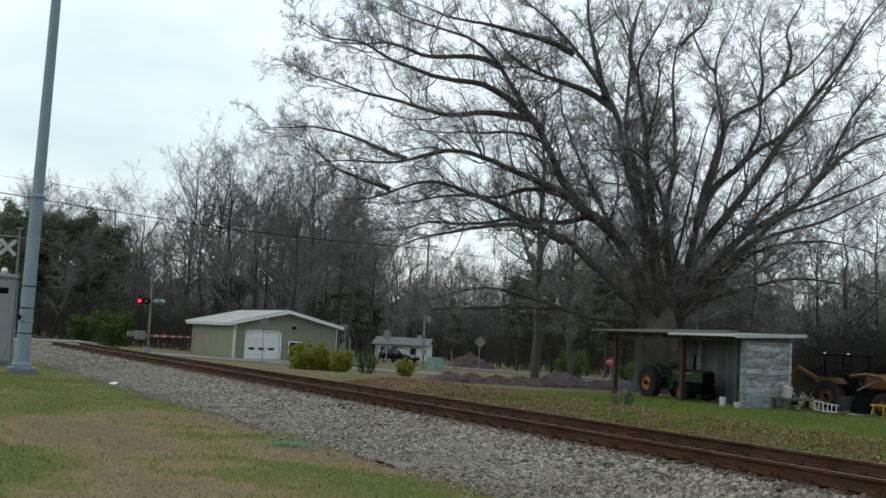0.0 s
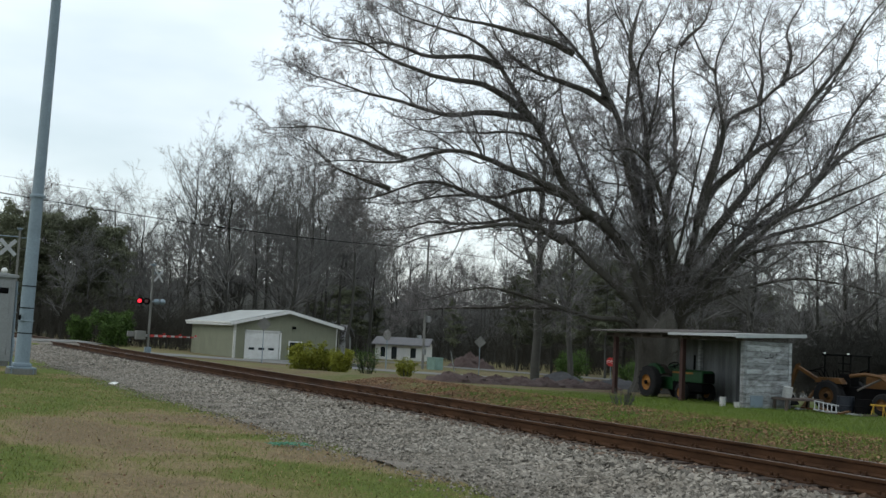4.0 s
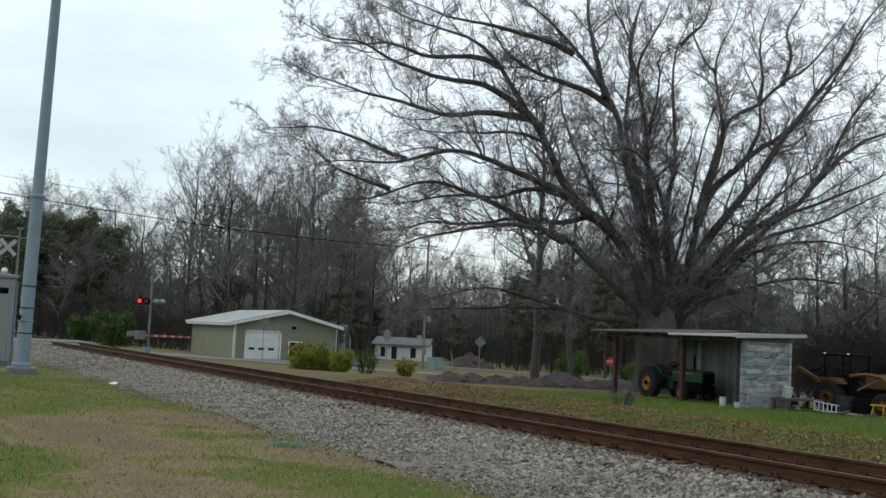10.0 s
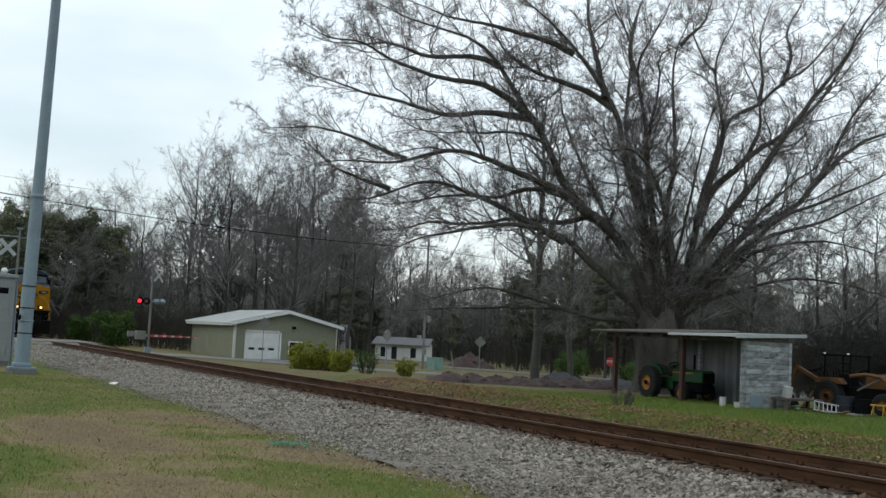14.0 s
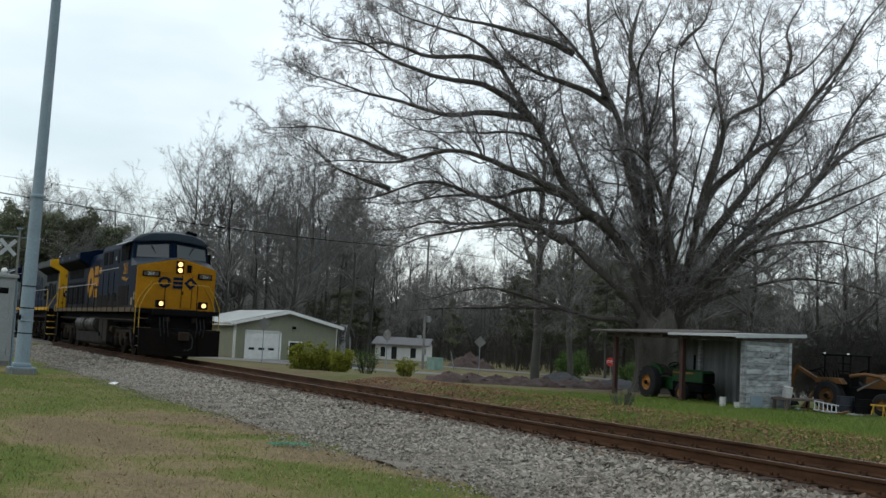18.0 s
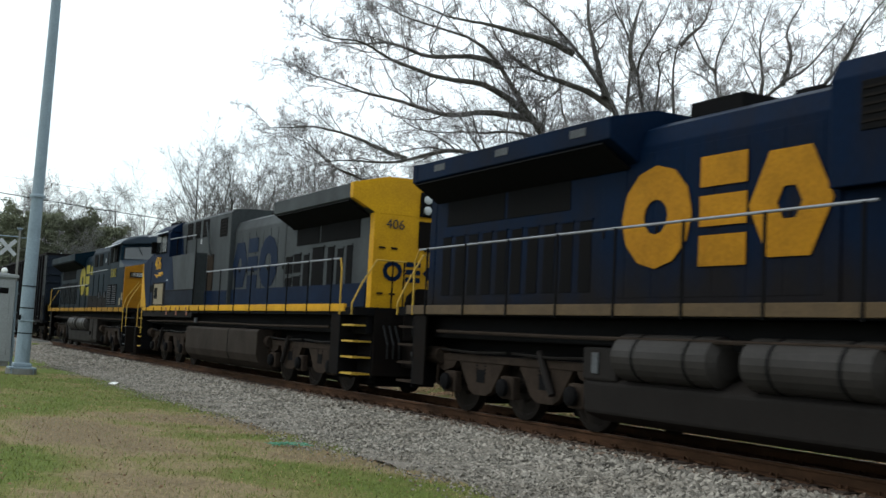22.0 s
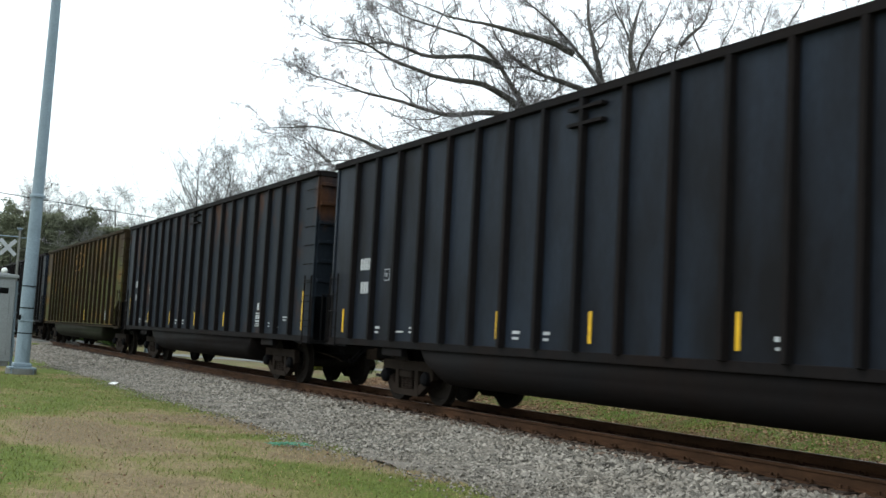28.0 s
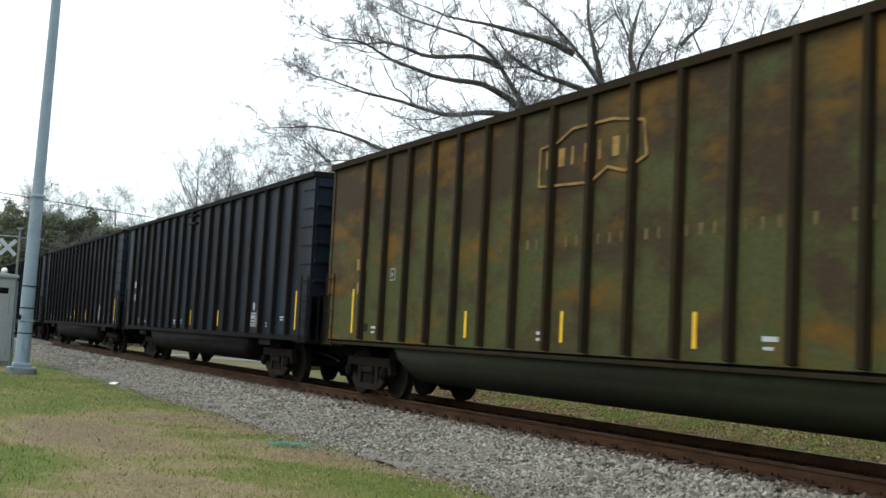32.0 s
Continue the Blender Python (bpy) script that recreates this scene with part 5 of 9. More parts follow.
        for k, (u, w) in enumerate(((19.19, 0.5), (19.13, 0.4))):
            z = 2.63 - 0.49 * k
            for j in range(4 if k == 0 else 3):
                part("stencil", box(-u + 0.135 * j, s * 1.495 - 0.004, z, -u + 0.135 * j + 0.095, s * 1.495 + 0.004, z + 0.24), M_STENCIL if marks != "faded" else M_FADEY, C, "white stencilled bar")
        part("stencil", box(-square_u - 0.12, s * 1.495 - 0.004, 2.38, -square_u + 0.12, s * 1.495 + 0.004, 2.62), M_RAILG, C)
        part("stencil", box(-square_u - 0.09, s * 1.499 - 0.004, 2.405, -square_u + 0.09, s * 1.499 + 0.004, 2.595), body, C)
        part("stencil", box(-square_u - 0.04, s * 1.503 - 0.004, 2.46, -square_u + 0.04, s * 1.503 + 0.004, 2.54), M_RAILG, C)
        for u, w in ((13.0, 0.22), (12.1, 0.18), (18.3, 0.2)):
            part("stencil", box(-u, s * 1.495 - 0.004, 1.42, -u + w, s * 1.495 + 0.004, 1.47), M_STENCIL, C)
            part("stencil", box(-u, s * 1.495 - 0.004, 1.33, -u + w * 0.8, s * 1.495 + 0.004, 1.37), M_STENCIL, C)
        if marks == "faded":
            # company name as faded bars, a six-sided frame above
            fr = [(0.6 + a, b) for a, b in [(-12.77, 3.72), (-12.77, 4.42 - 0.1), (-12.3, 4.36), (-11.9, 4.52), (-10.9, 4.52), (-10.2, 4.40), (-10.12, 3.9), (-10.6, 3.74), (-11.0, 3.84), (-11.4, 3.66)]]
            for a, b in zip(fr, fr[1:] + fr[:1]):
                part("faded_frame", tube([(a[0], s * 1.5, a[1]), (b[0], s * 1.5, b[1])], 0.028, 4), M_FADEY, C, "faded painted line")
            for k in range(7):
                part("faded_bar", box(-12.02 + 0.34 * k, s * 1.495 - 0.004, 3.98, -12.02 + 0.34 * k + 0.06 + 0.1 * (k % 2), s * 1.495 + 0.004, 4.26), M_FADEY, C)
            rng = random.Random(7)
            u = 15.2
            while u > 5.7:
                w = rng.uniform(0.04, 0.08)
                if rng.random() < 0.8:
                    part("faded_bar", box(-u, s * 1.495 - 0.004, 2.75, -u + w, s * 1.495 + 0.004, 2.90), M_FADEY2, C)
                u -= 0.27
    for u in (u0, u1):
        # faded car: shade at its ends is put into darker rust and black
        part("end_wall", box(-u - 0.03, -1.46, 2.12, -u + 0.03, 1.46, 4.98), body if marks != "faded" else rib_m, C)
        d = 1 if u == u0 else -1
        for j in range(6):
            part("end_rib", box(min(-u, -u + d * 0.10), -1.45, 2.45 + 0.45 * j, max(-u, -u + d * 0.10), 1.45, 2.53 + 0.45 * j, 0.01), body if marks != "faded" else rib_m, C)
        part("top_chord", box(-u - 0.06, -1.5, 4.93, -u + 0.06, 1.5, top, 0.012), rib_m, C)
        part("slope_sheet", hull([(-u - d * a, y, z) for y in (-1.40, 1.40) for a, z in ((0.0, 2.20), (0.0, 2.14), (1.2, 1.16), (1.2, 1.10))]), body if marks != "faded" else M_BLACK, C)
        part("end_platform", box(min(-u, -u - d * 1.0), -1.5, 1.02, max(-u, -u - d * 1.0), 1.5, 1.10, 0.01), M_BLACK, C)
        part("cut_lever", tube([(-u + d * 0.35, -1.45, 1.05), (-u + d * 0.42, -1.0, 0.98), (-u + d * 0.45, -0.72, 0.62), (-u + d * 0.45, -0.35, 0.98), (-u + d * 0.4, 0.0, 1.02)], 0.022, 6), M_BLACK, C)
        part("grab_frame", tube([(-u + d * 0.42, -1.42, 1.05), (-u + d * 0.42, -1.42, 2.15), (-u + d * 0.42, -0.7, 2.15), (-u + d * 0.42, -0.7, 1.05)], 0.022, 6), M_BLACK, C)
        part("crossover_step", box(min(-u + d * 0.05, -u + d * 0.4), -1.1, 1.2, max(-u + d * 0.05, -u + d * 0.4), 1.1, 1.24), M_BLACK, C)
    part("brake_wheel", lathe([(0, 0.27), (0.03, 0.28), (0.05, 0.27), (0.03, 0.24)], (-u1 - 0.2, -0.7, 2.6), (-1, 0, 0), 20), M_BLACK, C)
    part("centre_sill", box(-u1 - 0.1, -0.28, 0.78, -u0 + 0.1, 0.28, 1.15, 0.02), M_BLACK, C)
    part("floor", box(-u1 + 1.3, -1.45, 1.10, -u0 - 1.3, 1.45, 1.16), M_BLACK, C)
    tub = []
    tu = 3.73 if marks != "faded" else 2.05
    t0 = tu + (1.27 if marks != "faded" else 2.0)
    t1 = CAR_L - t0
    for x, drop in ((-t0, 0.05), (-t0 - 0.15, 0.42), (-t0 - 0.6, 0.68), (-t1 + 0.6, 0.68), (-t1 + 0.15, 0.42), (-t1, 0.05)):
        tub += [(x, s * a, 1.09 - drop * f) for s in (-1, 1) for a, f in ((1.42, 0), (1.455, 0.22), (1.45, 0.45), (1.40, 0.64), (1.30, 0.80), (1.12, 0.93), (0.85, 0.99), (0.5, 1.0))]
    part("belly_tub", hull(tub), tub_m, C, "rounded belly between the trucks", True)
    part("chip_load", hull([(x, y, 4.4 + 0.3 * (abs(y) < 1)) for x in (-1.1, -20.2) for y in (-1.4, -0.7, 0.7, 1.4)] + [(x, y, 4.3) for x in (-1.1, -20.2) for y in (-1.4, 1.4)]), M_DARKWOOD, C)
    car_truck(C, tu)
    car_truck(C, CAR_L - tu)
    for u, d in ((0.0, 1), (CAR_L, -1)):
        coupler(C, -u, d)
    for s in (-1, 1):
        part("brake_rod", tube([(-4.2, s * 0.5, 0.95), (-1.2, s * 0.55, 0.7), (-0.7, s * 0.6, 0.62)], 0.02, 6), M_TRUCK, C)
    return C


STRIPS_A = ((1.46, 0.94), (4.30, 0.46), (7.9, 0.46), (10.9, 0.46), (13.5, 0.46), (16.6, 0.40), (20.0, 0.50))
STRIPS_B = ((1.21, 0.92), (7.54, 0.40), (10.66, 0.40), (13.78, 0.40), (16.9, 0.40), (20.0, 0.92))
STRIPS_C = ((1.99, 0.92), (5.38, 0.46), (8.47, 0.46), (11.42, 0.46), (14.36, 0.46), (16.95, 0.46), (19.3, 0.92))
CARS = [chip_car("black ribbed high-sided wood chip car with yellow strips", M_CARBLK, M_RIBBLK, M_RIBBLK, "white", STRIPS_A, 4.62, 17.86),
        chip_car("black wood chip car with rusting panels and white stencils", M_CARBLK2, M_RIBBLK, M_RIBBLK, "white", STRIPS_B, 4.45, 16.86),
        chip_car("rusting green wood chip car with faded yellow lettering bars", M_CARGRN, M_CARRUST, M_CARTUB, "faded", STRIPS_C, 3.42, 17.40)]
black = CARS[0]
base_roll = [r for r in ROLLING if r[0].parent == black]
for k in range(5):
    c = copy_thing(black, Matrix())
    CARS.append(c)
    for o in c.children:
        if o.name.startswith("wheelset"):
            ROLLING.append((o, o.matrix_basis.translation.x, 1))
# ---- trees ----
def unit(v):
    return v / np.maximum(np.linalg.norm(v, axis=-1, keepdims=True), 1e-9)


def tubes(P, R, sides):
    """Many round bars at once. P: (n, k, 3) points, R: (n, k) radii."""
    n, k, _ = P.shape
    d = unit(np.gradient(P, axis=1))
    ref = np.where(np.abs(d[:, :1, 2:3]) > 0.8, np.array([1.0, 0, 0]), np.array([0, 0, 1.0]))
    a = unit(np.cross(d, np.broadcast_to(ref, d.shape)))
    b = np.cross(d, a)
    ang = np.arange(sides) * 2 * np.pi / sides
    V = P[:, :, None] + (a[:, :, None] * np.cos(ang)[:, None] + b[:, :, None] * np.sin(ang)[:, None]) * R[:, :, None, None]
    i = np.arange(n * k * sides).reshape(n, k, sides)
    j = np.roll(i, -1, 2)
    F = np.stack([i[:, :-1], j[:, :-1], j[:, 1:], i[:, 1:]], -1).reshape(-1, 4)
    return V.reshape(-1, 3), F


def quick_mesh(name, V, F):
    me = bpy.data.meshes.new(name)
    V, F = np.asarray(V, np.float32), np.asarray(F, np.int32)
    n = F.shape[1]
    me.vertices.add(len(V))
    me.vertices.foreach_set("co", V.ravel())
    me.loops.add(F.size)
    me.loops.foreach_set("vertex_index", F.ravel())
    me.polygons.add(len(F))
    me.polygons.foreach_set("loop_start", np.arange(0, F.size, n, dtype=np.int32))
    me.polygons.foreach_set("use_smooth", np.ones(len(F), bool))
    me.update(calc_edges=True)
    return me


def mesh_part(name, V, F, material, parent=None, label=""):
    me = quick_mesh(name, V, F)
    me.materials.append(material)
    ob = new(name, me)
    if parent is not None:
        ob.parent = parent
    if label:
        tagged(ob, label)
    return ob


def join(pieces):
    V, F, o = [], [], 0
    for v, f in pieces:
        V.append(v)
        F.append(f + o)
        o += len(v)
    return np.concatenate(V), np.concatenate(F)


def sprout(P, R, c, ratio, k, angle, wander, up, rng, t0=0.2, thin=0.6, rmin=0.006, most=9.0, stout=0.022, span=0.0):
    """Side branches of the branches P: c on each (or, with a span, c in all, shared out by length, each about that long), bent upwards by up."""
    n, kp, _ = P.shape
    L = np.linalg.norm(np.diff(P, axis=1), axis=-1).sum(1)
    idx = rng.choice(n, c, p=L / L.sum()) if span else np.repeat(np.arange(n), c)
    t = rng.uniform(t0, 1.0, len(idx))
    f = t * (kp - 1)
    i0 = np.minimum(f.astype(int), kp - 2)
    w = (f - i0)[:, None]
    pos = P[idx, i0] * (1 - w) + P[idx, i0 + 1] * w
    d = unit(P[idx, i0 + 1] - P[idx, i0])
    r = R[idx, i0] * (1 - w[:, 0]) + R[idx, i0 + 1] * w[:, 0]
    perp = unit(np.cross(d, rng.normal(size=d.shape)))
    a = np.radians(rng.normal(angle, angle * 0.25, len(idx)))[:, None]
    d = unit(np.cos(a) * d + np.sin(a) * perp)
    ln = np.minimum(ratio * L[idx] * (1.15 - 0.6 * t) * rng.uniform(0.55, 1.25, len(idx)), most)
    if span:
        ln = span * (1.2 - 0.7 * t) * rng.uniform(0.5, 1.35, len(idx))
    Q = np.empty((len(idx), k, 3))
    Q[:, 0] = pos
    for s in range(1, k):
        d = unit(d + rng.normal(size=d.shape) * wander + np.array([0, 0, up]))
        Q[:, s] = Q[:, s - 1] + d * (ln / (k - 1))[:, None]
    r0 = np.maximum(np.minimum(r * thin, ln * stout + rmin), rmin)
    S = r0[:, None] * np.linspace(1, 0.35, k)[None]
    return Q, np.maximum(S, rmin * 0.6)


def spline(points, k):
    """A smooth line of k points through a few."""
    p = np.array(points, float)
    s = np.concatenate([[0], np.cumsum(np.linalg.norm(np.diff(p, axis=0), axis=1))])
    m = np.gradient(p, s, axis=0)
    u = np.linspace(0, s[-1], k)
    i = np.clip(np.searchsorted(s, u) - 1, 0, len(s) - 2)
    h = (s[i + 1] - s[i])[:, None]
    t = ((u - s[i]) / (s[i + 1] - s[i]))[:, None]
    return ((2 * t**3 - 3 * t**2 + 1) * p[i] + (t**3 - 2 * t**2 + t) * h * m[i] + (-2 * t**3 + 3 * t**2) * p[i + 1] + (t**3 - t**2) * h * m[i + 1])


ACROSS = np.array([0.4654, 0.8851, 0.0])   # sideways, seen from the track
AWAY = np.array([-0.8851, 0.4654, 0.0])


def great_oak():
    """The old many-stemmed oak behind the shed: a short thick bole and long spreading limbs."""
    rng = np.random.default_rng(11)
    base = np.array([-41.9, 33.9, -0.85])
    T = thing("oak_tree", "huge old bare oak with many spreading limbs behind the shed", "tree", Matrix.Translation(base))

    def limb(radius, near, deep, *az):
        """A limb through pairs (sideways, height); it leans away from near to deep."""
        k = len(az) // 2
        pts = [ACROSS * az[2 * j] + AWAY * (near + (deep - near) * (j / (k - 1)) ** 1.2) + np.array([0, 0, az[2 * j + 1]]) for j in range(k)]
        if near == 0.0 and abs(az[0]) < 1.9 and az[1] < 5.2:
            # it grows out of the bole
            pts = [ACROSS * az[0] * 0.5 + AWAY * deep * 0.08 + np.array([0, 0, 1.2])] + pts
        P = spline(pts, 26)
        P[2:] += np.cumsum(rng.normal(size=(24, 3)) * 0.022, axis=0)
        full = np.linalg.norm(np.diff(P, axis=0), axis=1).sum()
        return P, radius * 0.56 * (np.linspace(1, 0, 26) ** 1.15 * 0.94 + 0.06) * (1 + 0.25 * np.exp(-np.arange(26) / 1.6)) * min(1.0, 0.6 + full / 20)

    made = [limb(0.30, 0.0, -2.0, -1.42, 3.33, -3.14, 3.48, -4.96, 3.98, -6.49, 4.37, -8.13, 4.68, -9.98, 4.25, -11.66, 3.75),
            limb(0.20, 0.0, 2.5, -4.49, 3.83, -6.36, 3.83, -8.25, 3.67, -10.46, 3.46, -13.01, 3.24),
            limb(0.52, 0.0, -3.0, -0.95, 4.09, -2.25, 5.10, -3.41, 5.98, -4.57, 6.98, -5.97, 7.44, -7.21, 7.59, -8.42, 7.44, -10.12, 6.97, -11.66, 6.52, -12.91, 5.80),
            limb(0.34, -1.2, 2.0, -4.75, 6.99, -5.96, 7.57, -7.46, 8.42, -8.33, 8.83, -9.24, 9.24, -10.22, 9.63, -11.47, 9.79, -13.01, 9.43, -14.69, 8.95, -16.29, 9.06),
            limb(0.30, 1.0, 4.0, -2.15, 7.54, -3.42, 8.48, -4.50, 8.22, -6.17, 8.31, -7.29, 8.34, -8.54, 8.08, -10.11, 8.07, -11.27, 8.10, -12.56, 7.75, -14.17, 7.59, -15.68, 7.87),
            limb(0.62, 0.0, 1.0, -0.71, 4.78, -1.58, 6.65, -2.58, 7.93, -3.84, 8.81, -4.64, 9.70, -5.15, 10.80, -5.75, 12.10, -6.49, 13.15, -7.53, 14.76, -8.51, 16.15, -9.59, 16.98, -11.17, 17.50, -12.60, 17.91, -14.35, 18.66),
            limb(0.36, -0.3, -4.0, -3.62, 8.49, -4.72, 9.32, -6.05, 9.89, -7.58, 10.41, -8.96, 10.88, -10.31, 10.99, -11.61, 10.59, -12.76, 10.12, -14.16, 10.01, -15.67, 9.91, -17.12, 9.38),
            limb(0.28, 0.0, 3.0, -3.72, 8.69, -4.68, 9.28, -5.77, 9.66, -6.72, 9.66, -7.80, 9.29, -9.19, 9.35, -11.03, 9.20, -13.03, 8.81, -14.79, 8.92),
            limb(0.16, 0.0, -2.0, -5.70, 11.84, -6.36, 12.04, -7.49, 12.20, -8.85, 11.93, -10.34, 11.71, -11.95, 11.72, -13.26, 11.47),
            limb(0.32, 0.4, -4.0, -6.35, 13.00, -7.23, 13.65, -7.92, 14.09, -8.97, 14.46, -10.48, 14.48, -11.97, 14.69, -13.30, 15.03, -14.62, 15.57, -16.01, 15.56, -17.80, 16.36),
            limb(0.30, 0.4, 3.0, -6.63, 13.13, -7.74, 13.28, -8.99, 13.41, -10.39, 13.25, -11.67, 13.53, -13.13, 14.01, -14.74, 14.32, -16.08, 14.82, -17.60, 15.38, -19.31, 16.33),
            limb(0.26, 0.5, -1.0, -8.13, 15.68, -9.14, 16.05, -10.53, 15.97, -11.64, 15.86, -12.62, 16.08, -13.59, 16.31, -14.94, 16.07, -16.29, 16.05, -17.93, 16.47),
            limb(0.56, 0.0, -2.0, -0.43, 4.79, -0.82, 7.50, -1.42, 9.65, -1.98, 11.39, -2.43, 12.99, -3.45, 14.63, -4.28, 15.65, -5.39, 16.91, -6.45, 17.81, -7.59, 18.65, -8.58, 19.48),
            limb(0.30, -0.8, 3.0, -2.66, 13.58, -3.65, 14.27, -4.95, 14.80, -6.08, 15.21, -7.08, 15.85, -7.69, 16.38, -8.28, 17.37, -8.65, 18.45, -9.21, 19.79),
            limb(0.30, -0.9, 2.0, -3.05, 14.09, -3.32, 15.62, -3.63, 17.16, -3.80, 18.47, -3.79, 19.83, -4.11, 21.52),
            limb(0.28, -1.0, -4.0, -4.70, 16.12, -6.11, 16.56, -7.51, 16.77, -8.88, 16.97, -10.62, 17.07, -12.08, 17.30, -13.50, 17.63),
            limb(0.44, 0.0, 3.0, -0.30, 4.80, -0.48, 7.27, -1.01, 9.49, -1.36, 11.20, -1.77, 13.07, -1.66, 14.71, -1.46, 16.25, -1.45, 17.56, -1.69, 18.62, -2.15, 20.04, -2.51, 21.64),
            limb(0.48, 0.0, -1.5, -0.02, 4.81, -0.26, 6.98, -0.64, 9.42, -0.99, 11.59, -1.16, 13.21, -1.53, 14.82, -1.65, 15.82, -1.07, 17.02, -0.39, 18.33, -0.02, 19.68),
            limb(0.26, -0.9, 2.0, -1.73, 15.18, -1.83, 16.86, -1.53, 18.21, -1.07, 19.63, -0.63, 21.40),
            limb(0.22, 0.0, -3.0, 0.44, 7.30, -0.14, 9.60, -0.91, 10.96, -0.78, 12.80, -0.57, 14.00, -0.53, 15.32, -0.64, 16.01, -0.31, 16.39, 0.42, 16.51, 0.50, 17.03, 0.15, 17.46, -0.45, 17.38),
            limb(0.26, -1.0, -3.5, 0.38, 6.67, -0.04, 8.24, -0.55, 9.66, -1.22, 10.73, -2.10, 11.32, -3.13, 11.15, -3.80, 11.51, -4.46, 12.32),
            limb(0.38, 0.0, 3.0, 0.52, 4.84, 0.29, 7.31, 0.34, 9.29, 0.77, 10.90, 0.80, 12.80, 0.70, 14.87, 0.75, 16.56, 1.08, 17.76, 1.76, 19.18, 2.39, 20.69),
            limb(0.20, -0.5, -1.5, 0.10, 8.61, 0.27, 9.95, 0.57, 10.87, 0.76, 11.36),
            limb(0.42, 0.0, 2.0, 1.07, 4.87, 1.69, 7.65, 2.10, 9.77, 2.54, 11.21, 3.11, 12.96, 3.61, 13.84, 4.91, 14.52, 5.99, 15.65, 7.39, 16.63, 8.35, 17.76, 9.49, 19.19, 10.41, 20.78),
            limb(0.30, -0.5, -2.5, 1.69, 8.14, 2.03, 10.05, 2.47, 11.55, 2.62, 12.74, 2.38, 14.05, 2.06, 15.34, 2.17, 16.50, 2.60, 17.53, 3.06, 18.96),
            limb(0.36, 0.0, 4.0, 1.77, 8.47, 2.48, 9.98, 3.66, 11.10, 5.00, 12.37, 6.16, 13.14, 7.14, 13.92, 8.37, 15.25, 9.67, 17.39, 11.00, 19.61, 12.38, 21.21),
            limb(0.56, 0.0, -2.5, 0.80, 4.58, 2.04, 7.37, 3.17, 8.91, 4.37, 10.67, 4.92, 11.68, 5.78, 13.13, 6.79, 14.69, 7.80, 16.04, 8.68, 17.85, 9.61, 19.12, 10.54, 20.16),
            limb(0.50, 0.0, 3.0, 0.95, 4.18, 2.44, 6.04, 3.75, 7.65, 5.13, 8.58, 6.65, 9.53, 7.57, 10.52, 8.44, 11.84, 9.16, 13.14, 10.00, 14.65, 11.10, 16.02, 12.61, 17.91),
            limb(0.20, 0.5, 1.0, 4.12, 7.95, 5.29, 9.49, 6.52, 10.60, 7.59, 11.38, 8.59, 12.58, 9.32, 13.35),
            limb(0.30, 1.4, 5.0, 7.82, 10.77, 8.78, 11.62, 9.98, 12.72, 11.13, 13.50, 12.86, 14.28, 15.00, 15.78),
            limb(0.44, 0.0, -4.0, 0.96, 4.05, 2.71, 6.02, 4.15, 7.41, 5.77, 8.73, 6.95, 9.18, 8.02, 9.68, 8.93, 10.19, 10.31, 11.03),
            limb(0.38, 0.0, 1.5, 1.10, 3.92, 3.12, 5.80, 4.91, 7.69, 6.48, 8.29, 7.93, 8.75, 9.39, 9.53, 10.93, 10.31, 12.95, 11.05),
            limb(0.32, 0.0, -3.0, 1.10, 3.78, 2.75, 5.48, 4.49, 7.18, 5.76, 7.64, 6.89, 7.73, 8.05, 7.64, 9.31, 7.24, 11.06, 6.75),
            limb(0.26, 0.0, 4.5, 1.37, 3.93, 2.81, 4.84, 4.06, 5.25, 5.48, 5.75, 7.24, 6.10, 9.63, 6.06, 12.25, 5.52, 14.64, 4.99),
            limb(0.22, 1.2, 1.0, 4.98, 14.57, 5.13, 15.89, 4.91, 17.31, 5.02, 18.75, 5.54, 20.21),
            limb(0.20, 1.5, 4.0, 6.18, 15.74, 6.72, 17.19, 6.73, 18.69, 7.59, 20.44, 8.16, 21.92),
            limb(0.20, -2.4, -3.0, -12.39, 10.35, -13.85, 10.79, -15.32, 11.33, -16.63, 11.56, -18.17, 11.30, -19.71, 11.35),
            limb(0.20, 1.0, 2.0, -13.27, 9.37, -14.71, 9.80, -16.17, 10.27, -17.68, 11.33, -19.47, 12.07),
            limb(0.20, 2.5, 3.0, 4.14, 11.41, 5.00, 12.64, 5.33, 14.05, 4.97, 15.68, 4.38, 17.16, 4.72, 18.70),
            limb(0.20, 1.0, 3.0, 0.88, 17.36, 2.24, 18.75, 2.72, 20.16, 3.11, 21.33),
            limb(0.18, 1.0, 2.0, 2.70, 16.02, 1.95, 16.91, 1.56, 18.15, 1.81, 19.45),
            limb(0.24, 0.0, -7.0, 0.25, 4.83, 0.76, 7.50, 0.92, 9.76, 0.91, 11.62, 1.23, 13.37, 1.74, 14.50),
            limb(0.30, 0.0, 8.0, -0.43, 4.79, -2.15, 8.12, -3.63, 11.69, -4.43, 14.64, -4.65, 17.52, -5.20, 20.26),
            limb(0.20, 0.0, 9.0, -0.72, 5.32, -2.37, 7.27, -1.63, 9.79, -1.80, 12.15, -2.24, 14.03, -3.28, 15.37)]
    P0, R0 = np.stack([m[0] for m in made]), np.stack([m[1] for m in made])
    # bole: a short fluted column that swells into the fork
    zs = np.array([0.0, 0.25, 0.7, 1.4, 2.1, 2.8, 3.3, 3.7, 4.0, 4.2])
    rs = np.array([1.45, 1.18, 1.0, 0.94, 0.97, 1.02, 1.0, 0.85, 0.55, 0.1])
